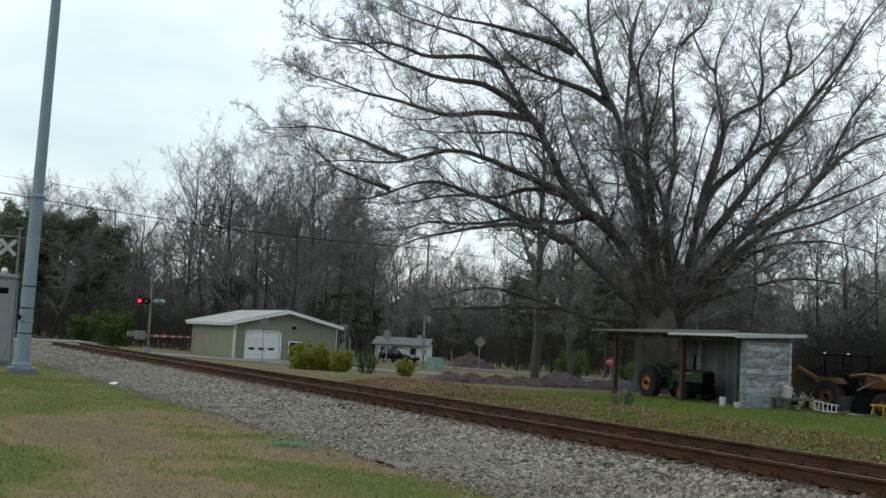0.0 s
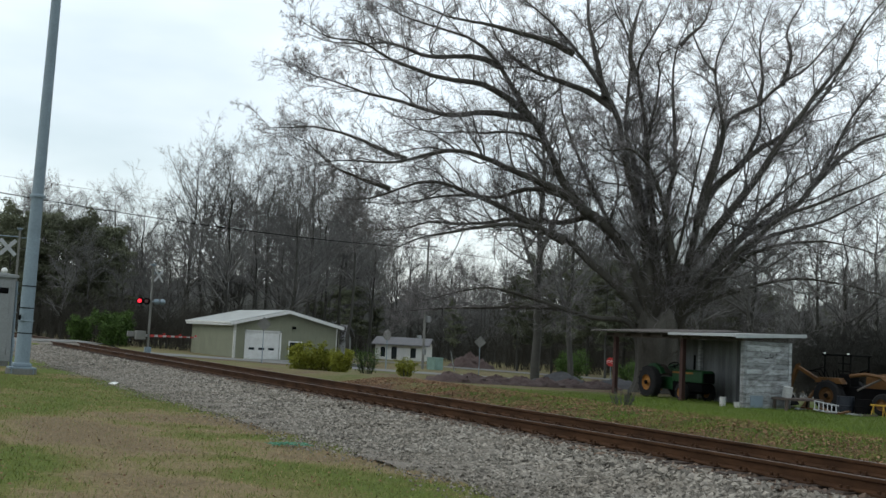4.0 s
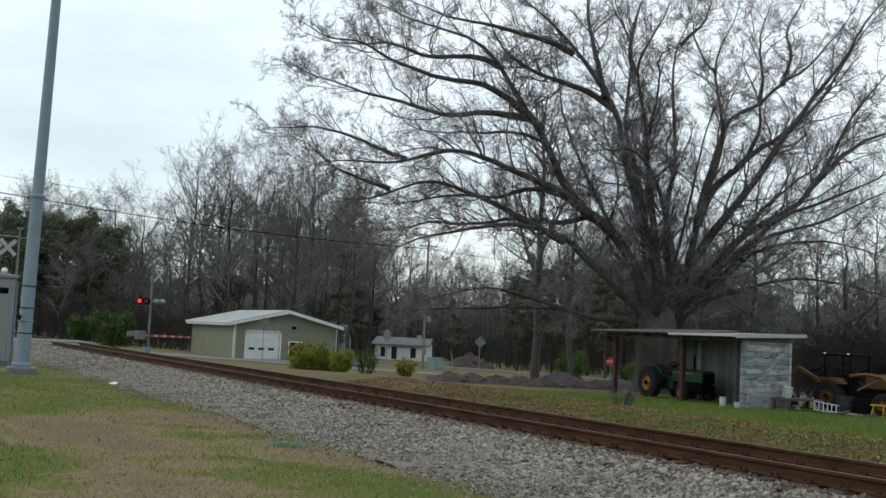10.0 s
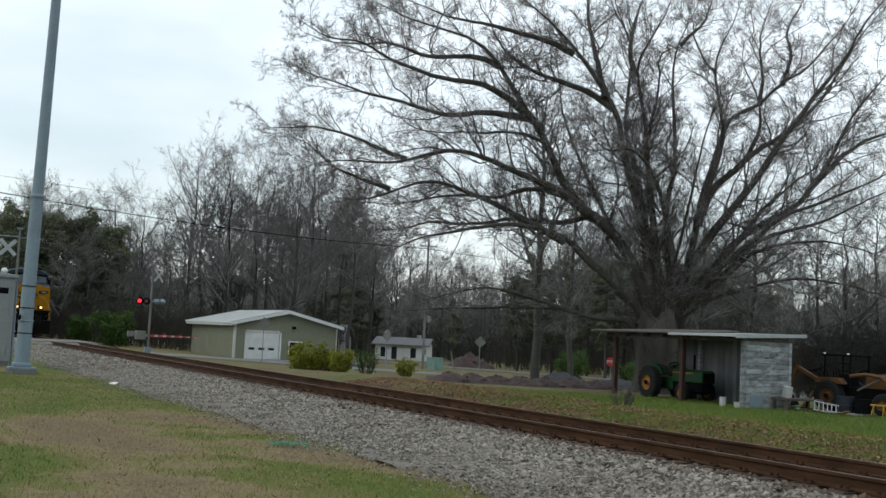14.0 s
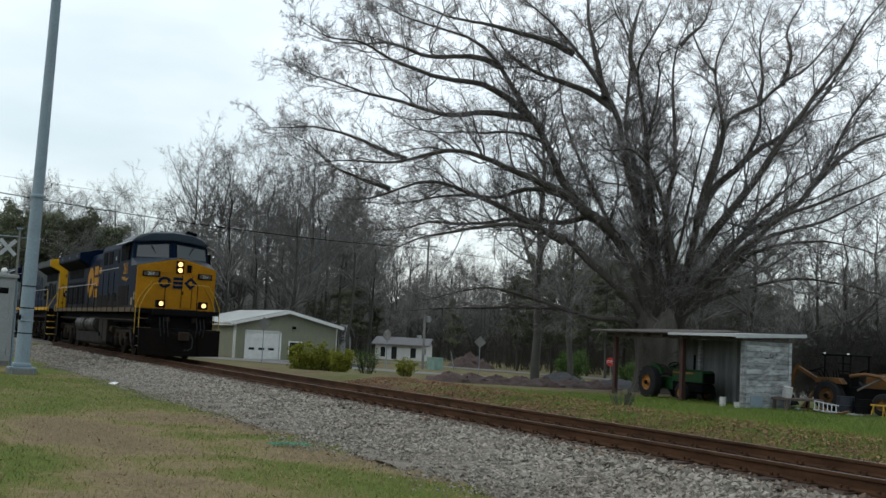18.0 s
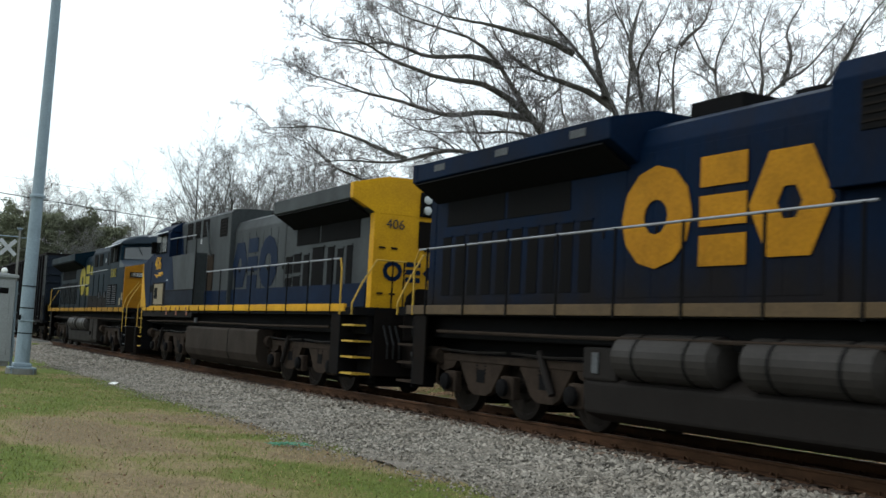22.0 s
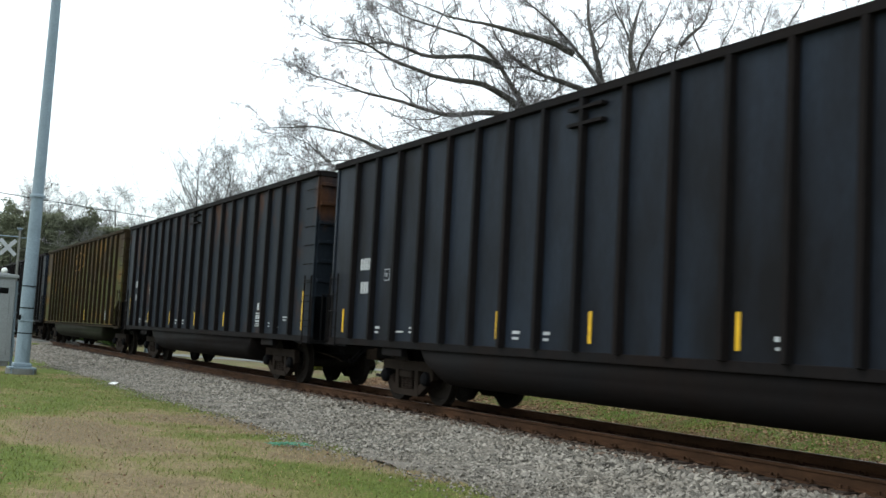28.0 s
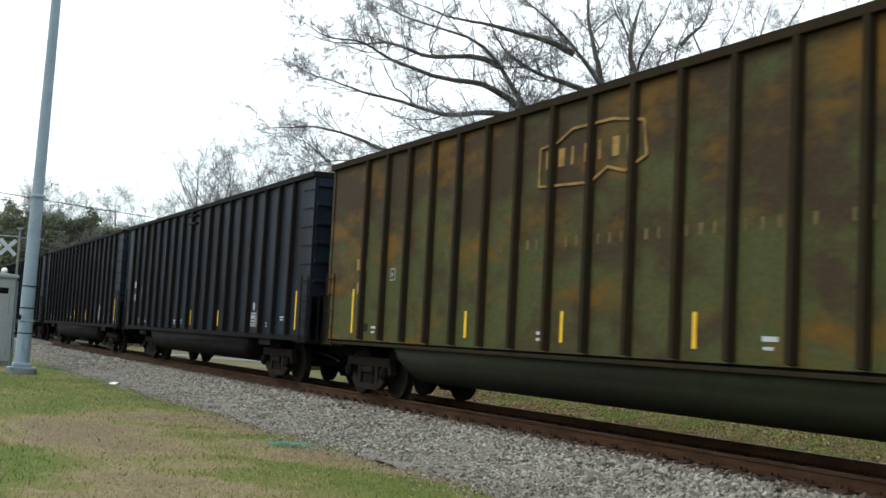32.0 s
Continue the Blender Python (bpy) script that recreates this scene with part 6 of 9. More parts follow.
    th = np.linspace(0, 2 * np.pi, 41)[:-1]
    flute = 1 + 0.08 * np.sin(7 * th) + 0.06 * np.sin(11 * th + 1)
    V = np.stack([np.outer(rs, np.cos(th) * flute), np.outer(rs, np.sin(th) * flute), np.repeat(zs[:, None] - 0.1, 40, 1) + 0.35 * np.sin(3 * th + 1)[None] * (zs[:, None] / 4.2) ** 2], -1)
    i = np.arange(10 * 40).reshape(10, 40)
    F = np.stack([i[:-1], np.roll(i, -1, 1)[:-1], np.roll(i, -1, 1)[1:], i[1:]], -1).reshape(-1, 4)
    mesh_part("trunk", V.reshape(-1, 3), F, M_BARK, T)
    for P, R in made:
        v, f = tubes(P[None], R[None], 10)
        mesh_part("limb", v, f, M_BARK, T)
    # side branches, many of them upright shoots on the long limbs
    P1, R1 = sprout(P0, R0, 600, 0, 9, 40, 0.22, 0.05, rng, 0.26, 0.45, 0.015, 9, 0.010, 3.4)
    Pa, Ra = sprout(P0[:18], R0[:18], 270, 0, 9, 55, 0.20, 0.15, rng, 0.25, 0.4, 0.013, 9, 0.009, 2.6)
    Pb, Rb = sprout(P0[18:, 10:], R0[18:, 10:], 110, 0, 9, 40, 0.15, 0.10, rng, 0.0, 0.5, 0.013, 9, 0.009, 2.4)
    P1, R1 = np.concatenate([P1, Pa, Pb]), np.concatenate([R1, Ra, Rb])
    P2, R2 = sprout(P1, R1, 7, 0.48, 7, 46, 0.30, 0.05, rng, 0.12, 0.5, 0.010, 2.4, 0.007)
    Px, Rx = sprout(P0, R0, 800, 0, 7, 58, 0.2, 0.14, rng, 0.12, 0.2, 0.010, 9, 0.008, 1.5)
    P2, R2 = np.concatenate([P2, Px]), np.concatenate([R2, Rx])
    P3, R3 = sprout(P2, R2, 7, 0.60, 5, 48, 0.36, 0.05, rng, 0.12, 0.6, 0.0070, 1.5, 0.005)
    P4, R4 = sprout(P3, R3, 3, 0.75, 3, 40, 0.2, 0.04, rng, 0.2, 0.6, 0.0055, 0.9, 0.003)
    # olive shoots that crowd the fork
    Pz, Rz = sprout(P0[:, :9], R0[:, :9], 1500, 0, 6, 45, 0.25, 0.16, rng, 0.0, 0.06, 0.011, 9, 0.008, 1.5)
    Pw, Rw = sprout(Pz, Rz, 6, 0.5, 4, 38, 0.2, 0.12, rng, 0.2, 0.6, 0.007, 1.0, 0.006)
    mesh_part("shoot_tangle", *join([tubes(Pz, Rz, 4), tubes(Pw, Rw, 3)]), M_SHOOT, T, "olive-brown shoots crowding the fork")
    mesh_part("bough", *join([tubes(P1, R1, 6), tubes(P2, R2, 4)]), M_BOUGH, T)
    mesh_part("twig_crown", *join([tubes(P3, R3, 3), tubes(P4, R4, 3)]), M_TWIG, T)


great_oak()


def wood_tree(seed, height, spread=0.33, lean=0.02, stems=1, low=0.3, dense=1.0, label="tall bare woodland tree", girth=0.0125):
    """A bare woodland tree: slender trunk, rising limbs, fine twigs."""
    rng = np.random.default_rng(seed)
    T = thing("bare_tree", label, "tree", group="bare trees of the wood")
    P0, R0 = [], []
    for s in range(stems):
        top = np.array([rng.normal() * lean * height, rng.normal() * lean * height, height])
        if stems > 1:
            a = 2 * np.pi * s / stems
            top = np.array([math.cos(a) * height * 0.38, math.sin(a) * height * 0.38, height * rng.uniform(0.7, 1)])
        mid = top * 0.5 + rng.normal(size=3) * height * 0.02
        P = spline([np.array([0, 0, -0.4]), mid * np.array([0.6, 0.6, 1]), top], 12)
        P[1:-1] += rng.normal(size=(10, 3)) * 0.006 * height
        P0.append(P)
        R0.append(height * (girth if stems == 1 else 0.006) * (np.linspace(1, 0, 12) ** 0.8 * 0.95 + 0.05))
    P0, R0 = np.stack(P0), np.stack(R0)
    c = int(26 * dense) if stems == 1 else 10
    P1, R1 = sprout(P0, R0, c, spread, 7, 48, 0.12, 0.06, rng, low, 0.62, 0.03, 9)
    P2, R2 = sprout(P1, R1, 8, 0.48, 5, 46, 0.18, 0.05, rng, 0.15, 0.6, 0.014, 3.5)
    P3, R3 = sprout(P2, R2, 6, 0.55, 4, 40, 0.2, 0.07, rng, 0.15, 0.6, 0.009, 1.9)
    P4, R4 = sprout(P3, R3, 3, 0.65, 3, 38, 0.2, 0.05, rng, 0.2, 0.7, 0.0075, 1.1)
    mesh_part("trunk", *tubes(P0, R0, 8), M_BARKF, T)
    mesh_part("crown", *join([tubes(P1, R1, 5), tubes(P2, R2, 3), tubes(P3, R3, 3), tubes(P4, R4, 3)]), M_TWIGF if stems == 1 else M_BARKF, T)
    return T


def leaf_scatter(centres, radii, count, size, rng, flat=0.8):
    """Small four-cornered leaves in loose clumps."""
    idx = rng.integers(0, len(centres), count)
    off = unit(rng.normal(size=(count, 3))) * (rng.random((count, 1)) ** 0.45) * radii[idx][:, None]
    off[:, 2] *= flat
    c = centres[idx] + off
    a = unit(rng.normal(size=(count, 3)))
    b = unit(np.cross(a, rng.normal(size=(count, 3))))
    s = size * rng.uniform(0.6, 1.5, (count, 1))
    V = np.stack([c - a * s, c + b * s * 0.45, c + a * s, c - b * s * 0.45], 1).reshape(-1, 3)
    return V, np.arange(count * 4).reshape(-1, 4)


def pine_tree(seed, height):
    rng = np.random.default_rng(seed)
    T = thing("pine_tree", "dark green pine in the wood behind the road", "tree", group="pines of the wood")
    P0 = spline([(0, 0, -0.4), (rng.normal() * 0.2, rng.normal() * 0.2, height * 0.5), (rng.normal() * 0.4, 0, height)], 10)[None]
    R0 = (height * 0.014 * (np.linspace(1, 0, 10) * 0.9 + 0.1))[None]
    P1, R1 = sprout(P0, R0, 46, 0.24, 5, 78, 0.1, 0.02, rng, 0.28, 0.4, 0.02, 4.5)
    mesh_part("trunk", *join([tubes(P0, R0, 8), tubes(P1, R1, 4)]), M_BARKF, T)
    tips = np.concatenate([P1[:, 2], P1[:, 3], P1[:, 4]])
    rad = rng.uniform(0.5, 1.1, len(tips))
    mesh_part("crown", *leaf_scatter(tips, rad, 9000, 0.17, rng, 0.5), M_PINE, T)
    return T


def shrub(name, label, x, y, width, height, leaves, material, seed, size=0.06, group=""):
    rng = np.random.default_rng(seed)
    T = thing(name, label, "shrub", Matrix.Translation((x, y, gz(x, y) - 0.02)), group)
    n = 14
    a = rng.uniform(0, 2 * np.pi, n)
    top = np.stack([np.cos(a) * width * 0.47 * rng.uniform(0.3, 1, n), np.sin(a) * width * 0.47 * rng.uniform(0.3, 1, n), height * rng.uniform(0.5, 1.0, n)], -1)
    P0 = np.stack([spline([(t[0] * 0.5, t[1] * 0.5, 0), t * np.array([0.8, 0.8, 0.5]), t], 6) for t in top])
    R0 = np.tile(np.linspace(0.025, 0.006, 6), (n, 1))
    P1, R1 = sprout(P0, R0, 8, 0.4, 4, 38, 0.15, 0.05, rng, 0.2, 0.6, 0.005, 0.8)
    mesh_part("stem_tangle", *join([tubes(P0, R0, 5), tubes(P1, R1, 3)]), M_BARKF, T)
    if leaves:
        c = np.concatenate([P0[:, 1], P0[:, 2], P0[:, 1] * np.array([1.2, 1.2, 0.6]), P0[:, 3], P0[:, 4], P0[:, 5], P1[:, 2], P1[:, 3]])
        mesh_part("leaves", *leaf_scatter(c, np.full(len(c), 0.22 * height * 0.6 + 0.05), leaves, size, rng), material, T)
    return T


VARIANTS = [(wood_tree(21, 22, 0.44), 22), (wood_tree(22, 20, 0.52, low=0.25), 20), (wood_tree(23, 23, 0.33, low=0.4, label="slender tall bare tree in the wood"), 23), (wood_tree(24, 17, 0.5, low=0.2, label="spreading bare tree at the edge of the wood"), 17), (wood_tree(25, 21, 0.36, 0.04), 21), (wood_tree(26, 21, 0.30, 0.006, low=0.28, dense=0.9, label="straight dark-trunked bare tree by the road", girth=0.0165), 21), (wood_tree(27, 19, 0.28, 0.008, low=0.3, dense=0.8, label="straight dark-trunked bare tree by the road", girth=0.0125), 19)]
BRUSH = [(wood_tree(31, 5.5, 0.5, stems=7, low=0.1, label="bare thicket of many thin stems"), 5.5), (wood_tree(32, 4.5, 0.6, stems=9, low=0.05, label="tangled bare brush at the wood's edge"), 4.5)]
PINES = [(pine_tree(41, 15), 15), (pine_tree(42, 17), 17)]


def put_copy(kind, x, y, h, turn):
    ob, full = kind
    return copy_thing(ob, Matrix.Translation((x, y, gz(x, y) - 0.1)) @ Matrix.Rotation(turn, 4, "Z") @ Matrix.Scale(h / full, 4))


def bearing(px):
    """Sideways slope of a direction, as the tangent from the camera's heading."""
    return (px - 784) / 1941.5


def spot(px, depth):
    h = Vector((-0.8851, 0.4654)) + Vector((0.4654, 0.8851)) * bearing(px)
    return h.x * depth, h.y * depth


def thicket(spots):
    g = np.random.default_rng(77)
    S = np.array(spots)
    n = 8
    B = np.repeat(np.stack([S[:, 0], S[:, 1], ground_z(S[:, 0], S[:, 1]) - 0.1], -1), n, 0)
    H = np.repeat(S[:, 2], n)
    B[:, :2] += g.normal(size=(len(B), 2)) * 1.0
    top = np.stack([g.normal(size=len(B)) * H * 0.25, g.normal(size=len(B)) * H * 0.25, H * g.uniform(0.6, 1.0, len(B))], -1)
    t = np.linspace(0, 1, 5)[None, :, None]
    P0 = B[:, None] + top[:, None] * t + g.normal(size=(len(B), 5, 3)) * 0.12 * t
    R0 = (H * 0.006)[:, None] * np.linspace(1, 0.3, 5)[None]
    P1, R1 = sprout(P0, R0, 5, 0.45, 4, 40, 0.15, 0.08, g, 0.1, 0.7, 0.012, 2.5)
    P2, R2 = sprout(P1, R1, 3, 0.7, 3, 40, 0.2, 0.05, g, 0.1, 0.7, 0.014, 1.7)
    ob = mesh_part("undergrowth", *join([tubes(P0, R0, 4), tubes(P1, R1, 3), tubes(P2, R2, 3)]), M_BRUSH)
    tagged(ob, "tangled bare undergrowth at the foot of the wood", "undergrowth", "", "stuff")


def wood():
    rng = random.Random(5)
    # skyline of the wood: bearing and height in metres seen over the eye at 120 m
    line_px = [-150, -20, 60, 120, 185, 235, 300, 400, 480, 560, 640, 700, 760, 840, 900, 960, 1050, 1200, 1340, 1450, 1600, 1800]
    line_m = [14, 13, 14, 15.0, 14, 12.5, 14, 18, 18, 18.5, 17.0, 12.5, 10.5, 9.5, 11, 12.5, 13.5, 13.5, 12.5, 11.5, 11, 12]
    for row, (d0, d1, step, share) in enumerate(((98, 112, 46, 0.70), (112, 128, 44, 0.93), (128, 150, 40, 0.97), (150, 185, 40, 1.0), (118, 136, 24, 1.0))):
        px = -170 + row * 9
        while px < 1780:
            d = rng.uniform(d0, d1)
            if (row == 0 and 330 < px < 580) or (row == 1 and 300 < px < 430) or (row == 3 and 330 < px < 470) or (row == 4 and not 520 < px < 690):
                px += 40
                continue
            if 570 < px < 1150 and row < 4:
                d += 72
            hgt = (np.interp(px, line_px, line_m) * d / 120 + 2.2) * share * rng.uniform(0.72, 1.04) * (1.12 if 380 < px < 700 and row > 1 else 1.0)
            x, y = spot(px + rng.uniform(-12, 12), d)
            if abs(x - ROAD_X) > 8 and not (-93 < x < -77 and 20 < y < 36) and abs(y - TRACK_Y) > 5:
                put_copy(VARIANTS[rng.randrange(5)], x, y, hgt, rng.uniform(0, 6.28))
            px += step * rng.uniform(0.6, 1.4)
    # brush at the foot: one tangle of thin stems
    spots = []
    for row, (d0, d1, step) in enumerate(((96, 106, 9), (108, 130, 8), (132, 160, 9))):
        px = -160 + row * 5
        while px < 1760:
            d = rng.uniform(d0, d1) + (82 if 570 < px < 900 else 45 if 900 <= px < 1200 else 0)
            x, y = spot(px, d)
            if abs(x - ROAD_X) > 6 and not (-94 < x < -76 and 19 < y < 37) and abs(y - TRACK_Y) > 4.5:
                spots.append((x, y, rng.uniform(2.5, 6.0) if px < 850 else rng.uniform(4.0, 9.0)))
            px += step * rng.uniform(0.6, 1.4)
    thicket(spots)
    # pines: by the crossing, behind the garage, beyond the house
    for px, d, h in ((-60, 118, 13), (5, 112, 12.0), (30, 125, 14), (105, 108, 11), (135, 106, 11.5), (165, 109, 12), (195, 112, 11.5), (215, 107, 9), (60, 109, 10), (640, 178, 11), (668, 184, 10), (615, 172, 10), (590, 178, 11), (810, 170, 9), (20, 104, 11), (80, 112, 12.5), (150, 116, 12), (1480, 135, 9), (925, 132, 11), (955, 124, 12.5), (985, 130, 11.5), (1015, 122, 12.5), (1048, 128, 13), (1080, 120, 12), (1110, 128, 13.5), (1145, 122, 12.5), (1178, 130, 13), (1210, 122, 13), (1245, 128, 13), (1280, 122, 12), (1318, 128, 12), (1372, 126, 10.5), (560, 150, 7.5), (575, 146, 7)):
        x, y = spot(px, d)
        put_copy(PINES[rng.randrange(2)], x, y, h, rng.uniform(0, 6.28))
    # single trees nearer the road: trunks that stand out
    for px, d, h, v in ((405, 100, 16.8, 3), (520, 112, 16.5, 1), (957, 78, 21, 5), (1020, 86, 19, 6), (1338, 76, 17, 6), (1160, 95, 17, 6), (1240, 80, 15, 4), (1500, 66, 12, 3), (1440, 78, 13, 1), (1568, 70, 13, 0), (1640, 62, 13, 4)):
        x, y = spot(px, d)
        put_copy(VARIANTS[v], x, y, h, rng.uniform(0, 6.28))
    for px, d, h, v in ((1440, 58, 3.2, 0), (1475, 60, 3.6, 1), (1510, 56, 3.0, 0), (1545, 60, 3.8, 1), (1420, 66, 3.4, 0), (1590, 58, 3.5, 1)  ):
        x, y = spot(px, d)
        put_copy(BRUSH[v], x, y, h, rng.uniform(0, 6.28))


wood()
# the first of each kind joins the wood itself
for i, (ob, h) in enumerate(VARIANTS + BRUSH + PINES):
    x, y = spot(330 + 33 * i, 128 + 3 * i) if ob.name.startswith("bare") else spot(40 + 12 * i, 122)
    ob.matrix_basis = Matrix.Translation((x, y, gz(x, y) - 0.1)) @ Matrix.Scale(1.0 if ob.name.startswith("bare") else 0.7, 4)


def ridge():
    """Far wooded rise that closes the view behind the trees."""
    rng = np.random.default_rng(8)
    az = np.radians(np.linspace(-60, 250, 900))
    rows = []
    for r, f in ((210, 0.0), (225, 0.55), (245, 0.85), (270, 1.0), (340, 0.9)):
        h = 16.0 + 2.0 * np.sin(az * 9) + 1.6 * np.sin(az * 23 + 1) + rng.normal(size=len(az)) * (1.1 if f > 0 else 0)
        rows.append(np.stack([np.cos(az) * r, np.sin(az) * r, h * f - 4.0], -1))
    V = np.stack(rows)
    n = len(az)
    i = np.arange(V.shape[0] * n).reshape(-1, n)
    F = np.stack([i[:-1, :-1], i[:-1, 1:], i[1:, 1:], i[1:, :-1]], -1).reshape(-1, 4)
    ob = mesh_part("backdrop", V.reshape(-1, 3), F, mat("far_wood", (0.046, 0.047, 0.041), 1.0, dark=(0.026, 0.028, 0.024), scale=0.12, fine=1.2, bump=0.0))
    tagged(ob, "distant wooded rise in grey and brown", "woods", "", "structure")


ridge()

shrub("shrub", "yellow-green spring shrub on the grass by the track", -55.2, 21.2, 2.3, 1.3, 9000, M_BUSH, 51, 0.055, "shrubs by the track")
shrub("shrub", "large yellow-green spring shrub in new leaf", -54.4, 22.5, 2.4, 1.2, 11000, M_BUSH, 52, 0.055, "shrubs by the track")
shrub("shrub", "thin brownish shrub with few leaves", -54.6, 24.5, 1.6, 1.35, 1400, M_BUSHG, 53, 0.045, "shrubs by the track")
shrub("shrub", "small green shrub on the grass", -53.6, 26.2, 1.2, 0.95, 2600, M_BUSH, 54, 0.045, "shrubs by the track")
shrub("shrub", "large dark green evergreen shrub beyond the crossing", -93.0, 18.7, 3.6, 2.7, 9000, M_BUSHG, 55, 0.09)
shrub("shrub", "dark green evergreen shrub beyond the crossing", -96.0, 16.2, 2.6, 2.0, 6000, M_BUSHG, 58, 0.09)
shrub("shrub", "low green bush in fresh leaf beyond the road", -78.0, 54.0, 3.0, 2.6, 4500, M_BUSHG, 56, 0.07)
shrub("shrub", "low green bush in fresh leaf beyond the road", -74.5, 57.5, 2.8, 2.0, 3500, M_BUSHG, 57, 0.07)
shrub("shrub", "small leafless shrub in the leaf litter by the rails", -28.3, 21.6, 1.1, 0.75, 0, M_BUSH, 59)
M_POLE = mat("grey_weathered_pole", (0.19, 0.19, 0.18), 0.9, dark=(0.12, 0.12, 0.11), scale=2, fine=20)


# ---- things by the track: mast, cabinet, crossing signals ----
def steel_mast():
    x, y = -34.8, 4.36
    z = gz(x, y)
    T = thing("steel_mast", "tall tapered galvanised steel mast on a concrete foot", "mast", pose(x, y, z, -0.75, 0, 0))
    part("mast_tube", tube([(0, 0, 0.15), (0, 0, 5.35)], 0.215, 32, end=0.175), M_GALV, T)
    part("upper_tube", tube([(0, 0, 5.35), (0, 0, 14.0)], 0.172, 32, end=0.13), M_GALV, T)
    part("collar", lathe([(0, 0.18), (0.01, 0.235), (0.07, 0.235), (0.1, 0.20), (0.12, 0.17)], (0, 0, 5.28), (0, 0, 1), 24), M_GALV, T)
    part("collar", lathe([(0, 0.21), (0.01, 0.225), (0.05, 0.225), (0.06, 0.20)], (0, 0, 1.55), (0, 0, 1), 24), M_GALV, T)
    part("base_plate", box(-0.38, -0.38, 0.16, 0.38, 0.38, 0.215, 0.015), M_GALV, T)
    part("base_skirt", box(-0.26, -0.26, 0.215, 0.26, 0.26, 0.34, 0.04), M_GALV, T)
    part("foot", disc((0, 0, 0.04), (0, 0, 1), 0.44, 0.26, 24), M_ROAD, T, "grey concrete foot")
    for sx in (-1, 1):
        for sy in (-1, 1):
            part("bolt", disc((sx * 0.3, sy * 0.3, 0.12), (0, 0, 1), 0.028, 0.2, 6), M_GALV, T)
    part("hand_hole_cover", box(0.19, -0.09, 0.75, 0.222, 0.09, 1.05, 0.01), M_GALV, T)
    part("cable_clip", box(0.16, -0.24, 1.6, 0.24, -0.17, 1.75, 0.01), M_BLACK, T)
    for z0 in (1.2, 1.95, 2.6):
        part("band", lathe([(0, 0.214), (0.03, 0.214)], (0, 0, z0), (0, 0, 1), 24), M_BLACK, T)


def signal_cabinet():
    T = thing("signal_cabinet", "grey steel equipment cabinet behind the mast", "cabinet", pose(-41.0, 3.6, gz(-41, 3.6)))
    part("body", box(-1.0, -1.05, 0.15, 1.0, 1.02, 3.0, 0.03), M_GREYBOX, T)
    part("roof_cap", hull([(x, y, 3.0) for x in (-1.08, 1.08) for y in (-1.13, 1.1)] + [(x, y, 3.10) for x in (-1.08, 1.08) for y in (-1.13, 1.1)] + [(x, 0, 3.22) for x in (-1.0, 1.0)], 0.01), M_GREYBOX, T)
    part("plinth", box(-0.95, -1.0, -0.1, 0.95, 0.98, 0.18), M_ROAD, T)
    part("door", box(1.0, -0.9, 0.3, 1.03, 0.85, 2.85, 0.01), M_GREYBOX, T)
    part("vent", box(1.03, 0.5, 2.45, 1.04, 0.8, 2.65), M_BLACK, T)
    for z in (0.5, 1.6, 2.7):
        part("hinge", box(1.0, 0.86, z - 0.08, 1.04, 0.93, z + 0.08, 0.01), M_GREYBOX, T)
    part("conduit", tube([(0.6, 1.1, 0.0), (0.6, 1.1, 2.9)], 0.05, 8), M_GALV, T)
    for k in range(4):
        part("conduit_clip", box(0.52, 1.05, 0.5 + 0.65 * k, 0.68, 1.17, 0.56 + 0.65 * k, 0.01), M_GALV, T)


def crossbuck(parent, c, face, material, half=0.61, wide=0.23):
    """Two crossed boards with bars for their words. face: +1 towards +x, -1 towards -x seen boards."""
    for k, a in enumerate((45, -45)):
        bm = box(-half, -0.012, -wide / 2, half, 0.012, wide / 2)
        bm.transform(Matrix.Translation(c) @ Matrix.Rotation(radians(90 + face), 4, "Z") @ Matrix.Rotation(radians(a), 4, "Y") @ Matrix.Translation((0, 0.013 * k, 0)))
        part("crossed_board", bm, material, parent, "white crossed warning board")


M_REDLIT = glow("lit_red_lens", (1.0, 0.02, 0.045), 1.15)
M_REDOFF = glass("dark_red_lens", (0.06, 0.01, 0.01), 0.25)
M_REDPAINT = mat("red_reflective_stripe", (0.42, 0.035, 0.03), 0.5, dark=(0.28, 0.04, 0.04), scale=6, bump=0.0)


def crossing_signal(x, y, height, near):
    z = gz(x, y)
    T = thing("crossing_signal", "grey level crossing signal mast with crossed boards and lamps", "crossing signal", pose(x, y, z), "signals of the level crossing")
    part("mast_tube", tube([(0, 0, 0), (0, 0, height)], 0.07, 14, end=0.06), M_POLE, T)
    part("junction_box", box(-0.17, -0.17, 0.0, 0.17, 0.17, 0.55, 0.03), M_GALV, T)
    part("bell", lathe([(0, 0.02), (0.03, 0.12), (0.1, 0.16), (0.13, 0.14), (0.13, 0)], (0, 0, height), (0, 0, 1), 16), M_GALV, T)
    part("cap_bracket", tube([(0, 0, height - 0.4), (0, 0.55, height - 0.36)], 0.025, 6), M_GALV, T)
    return T, z


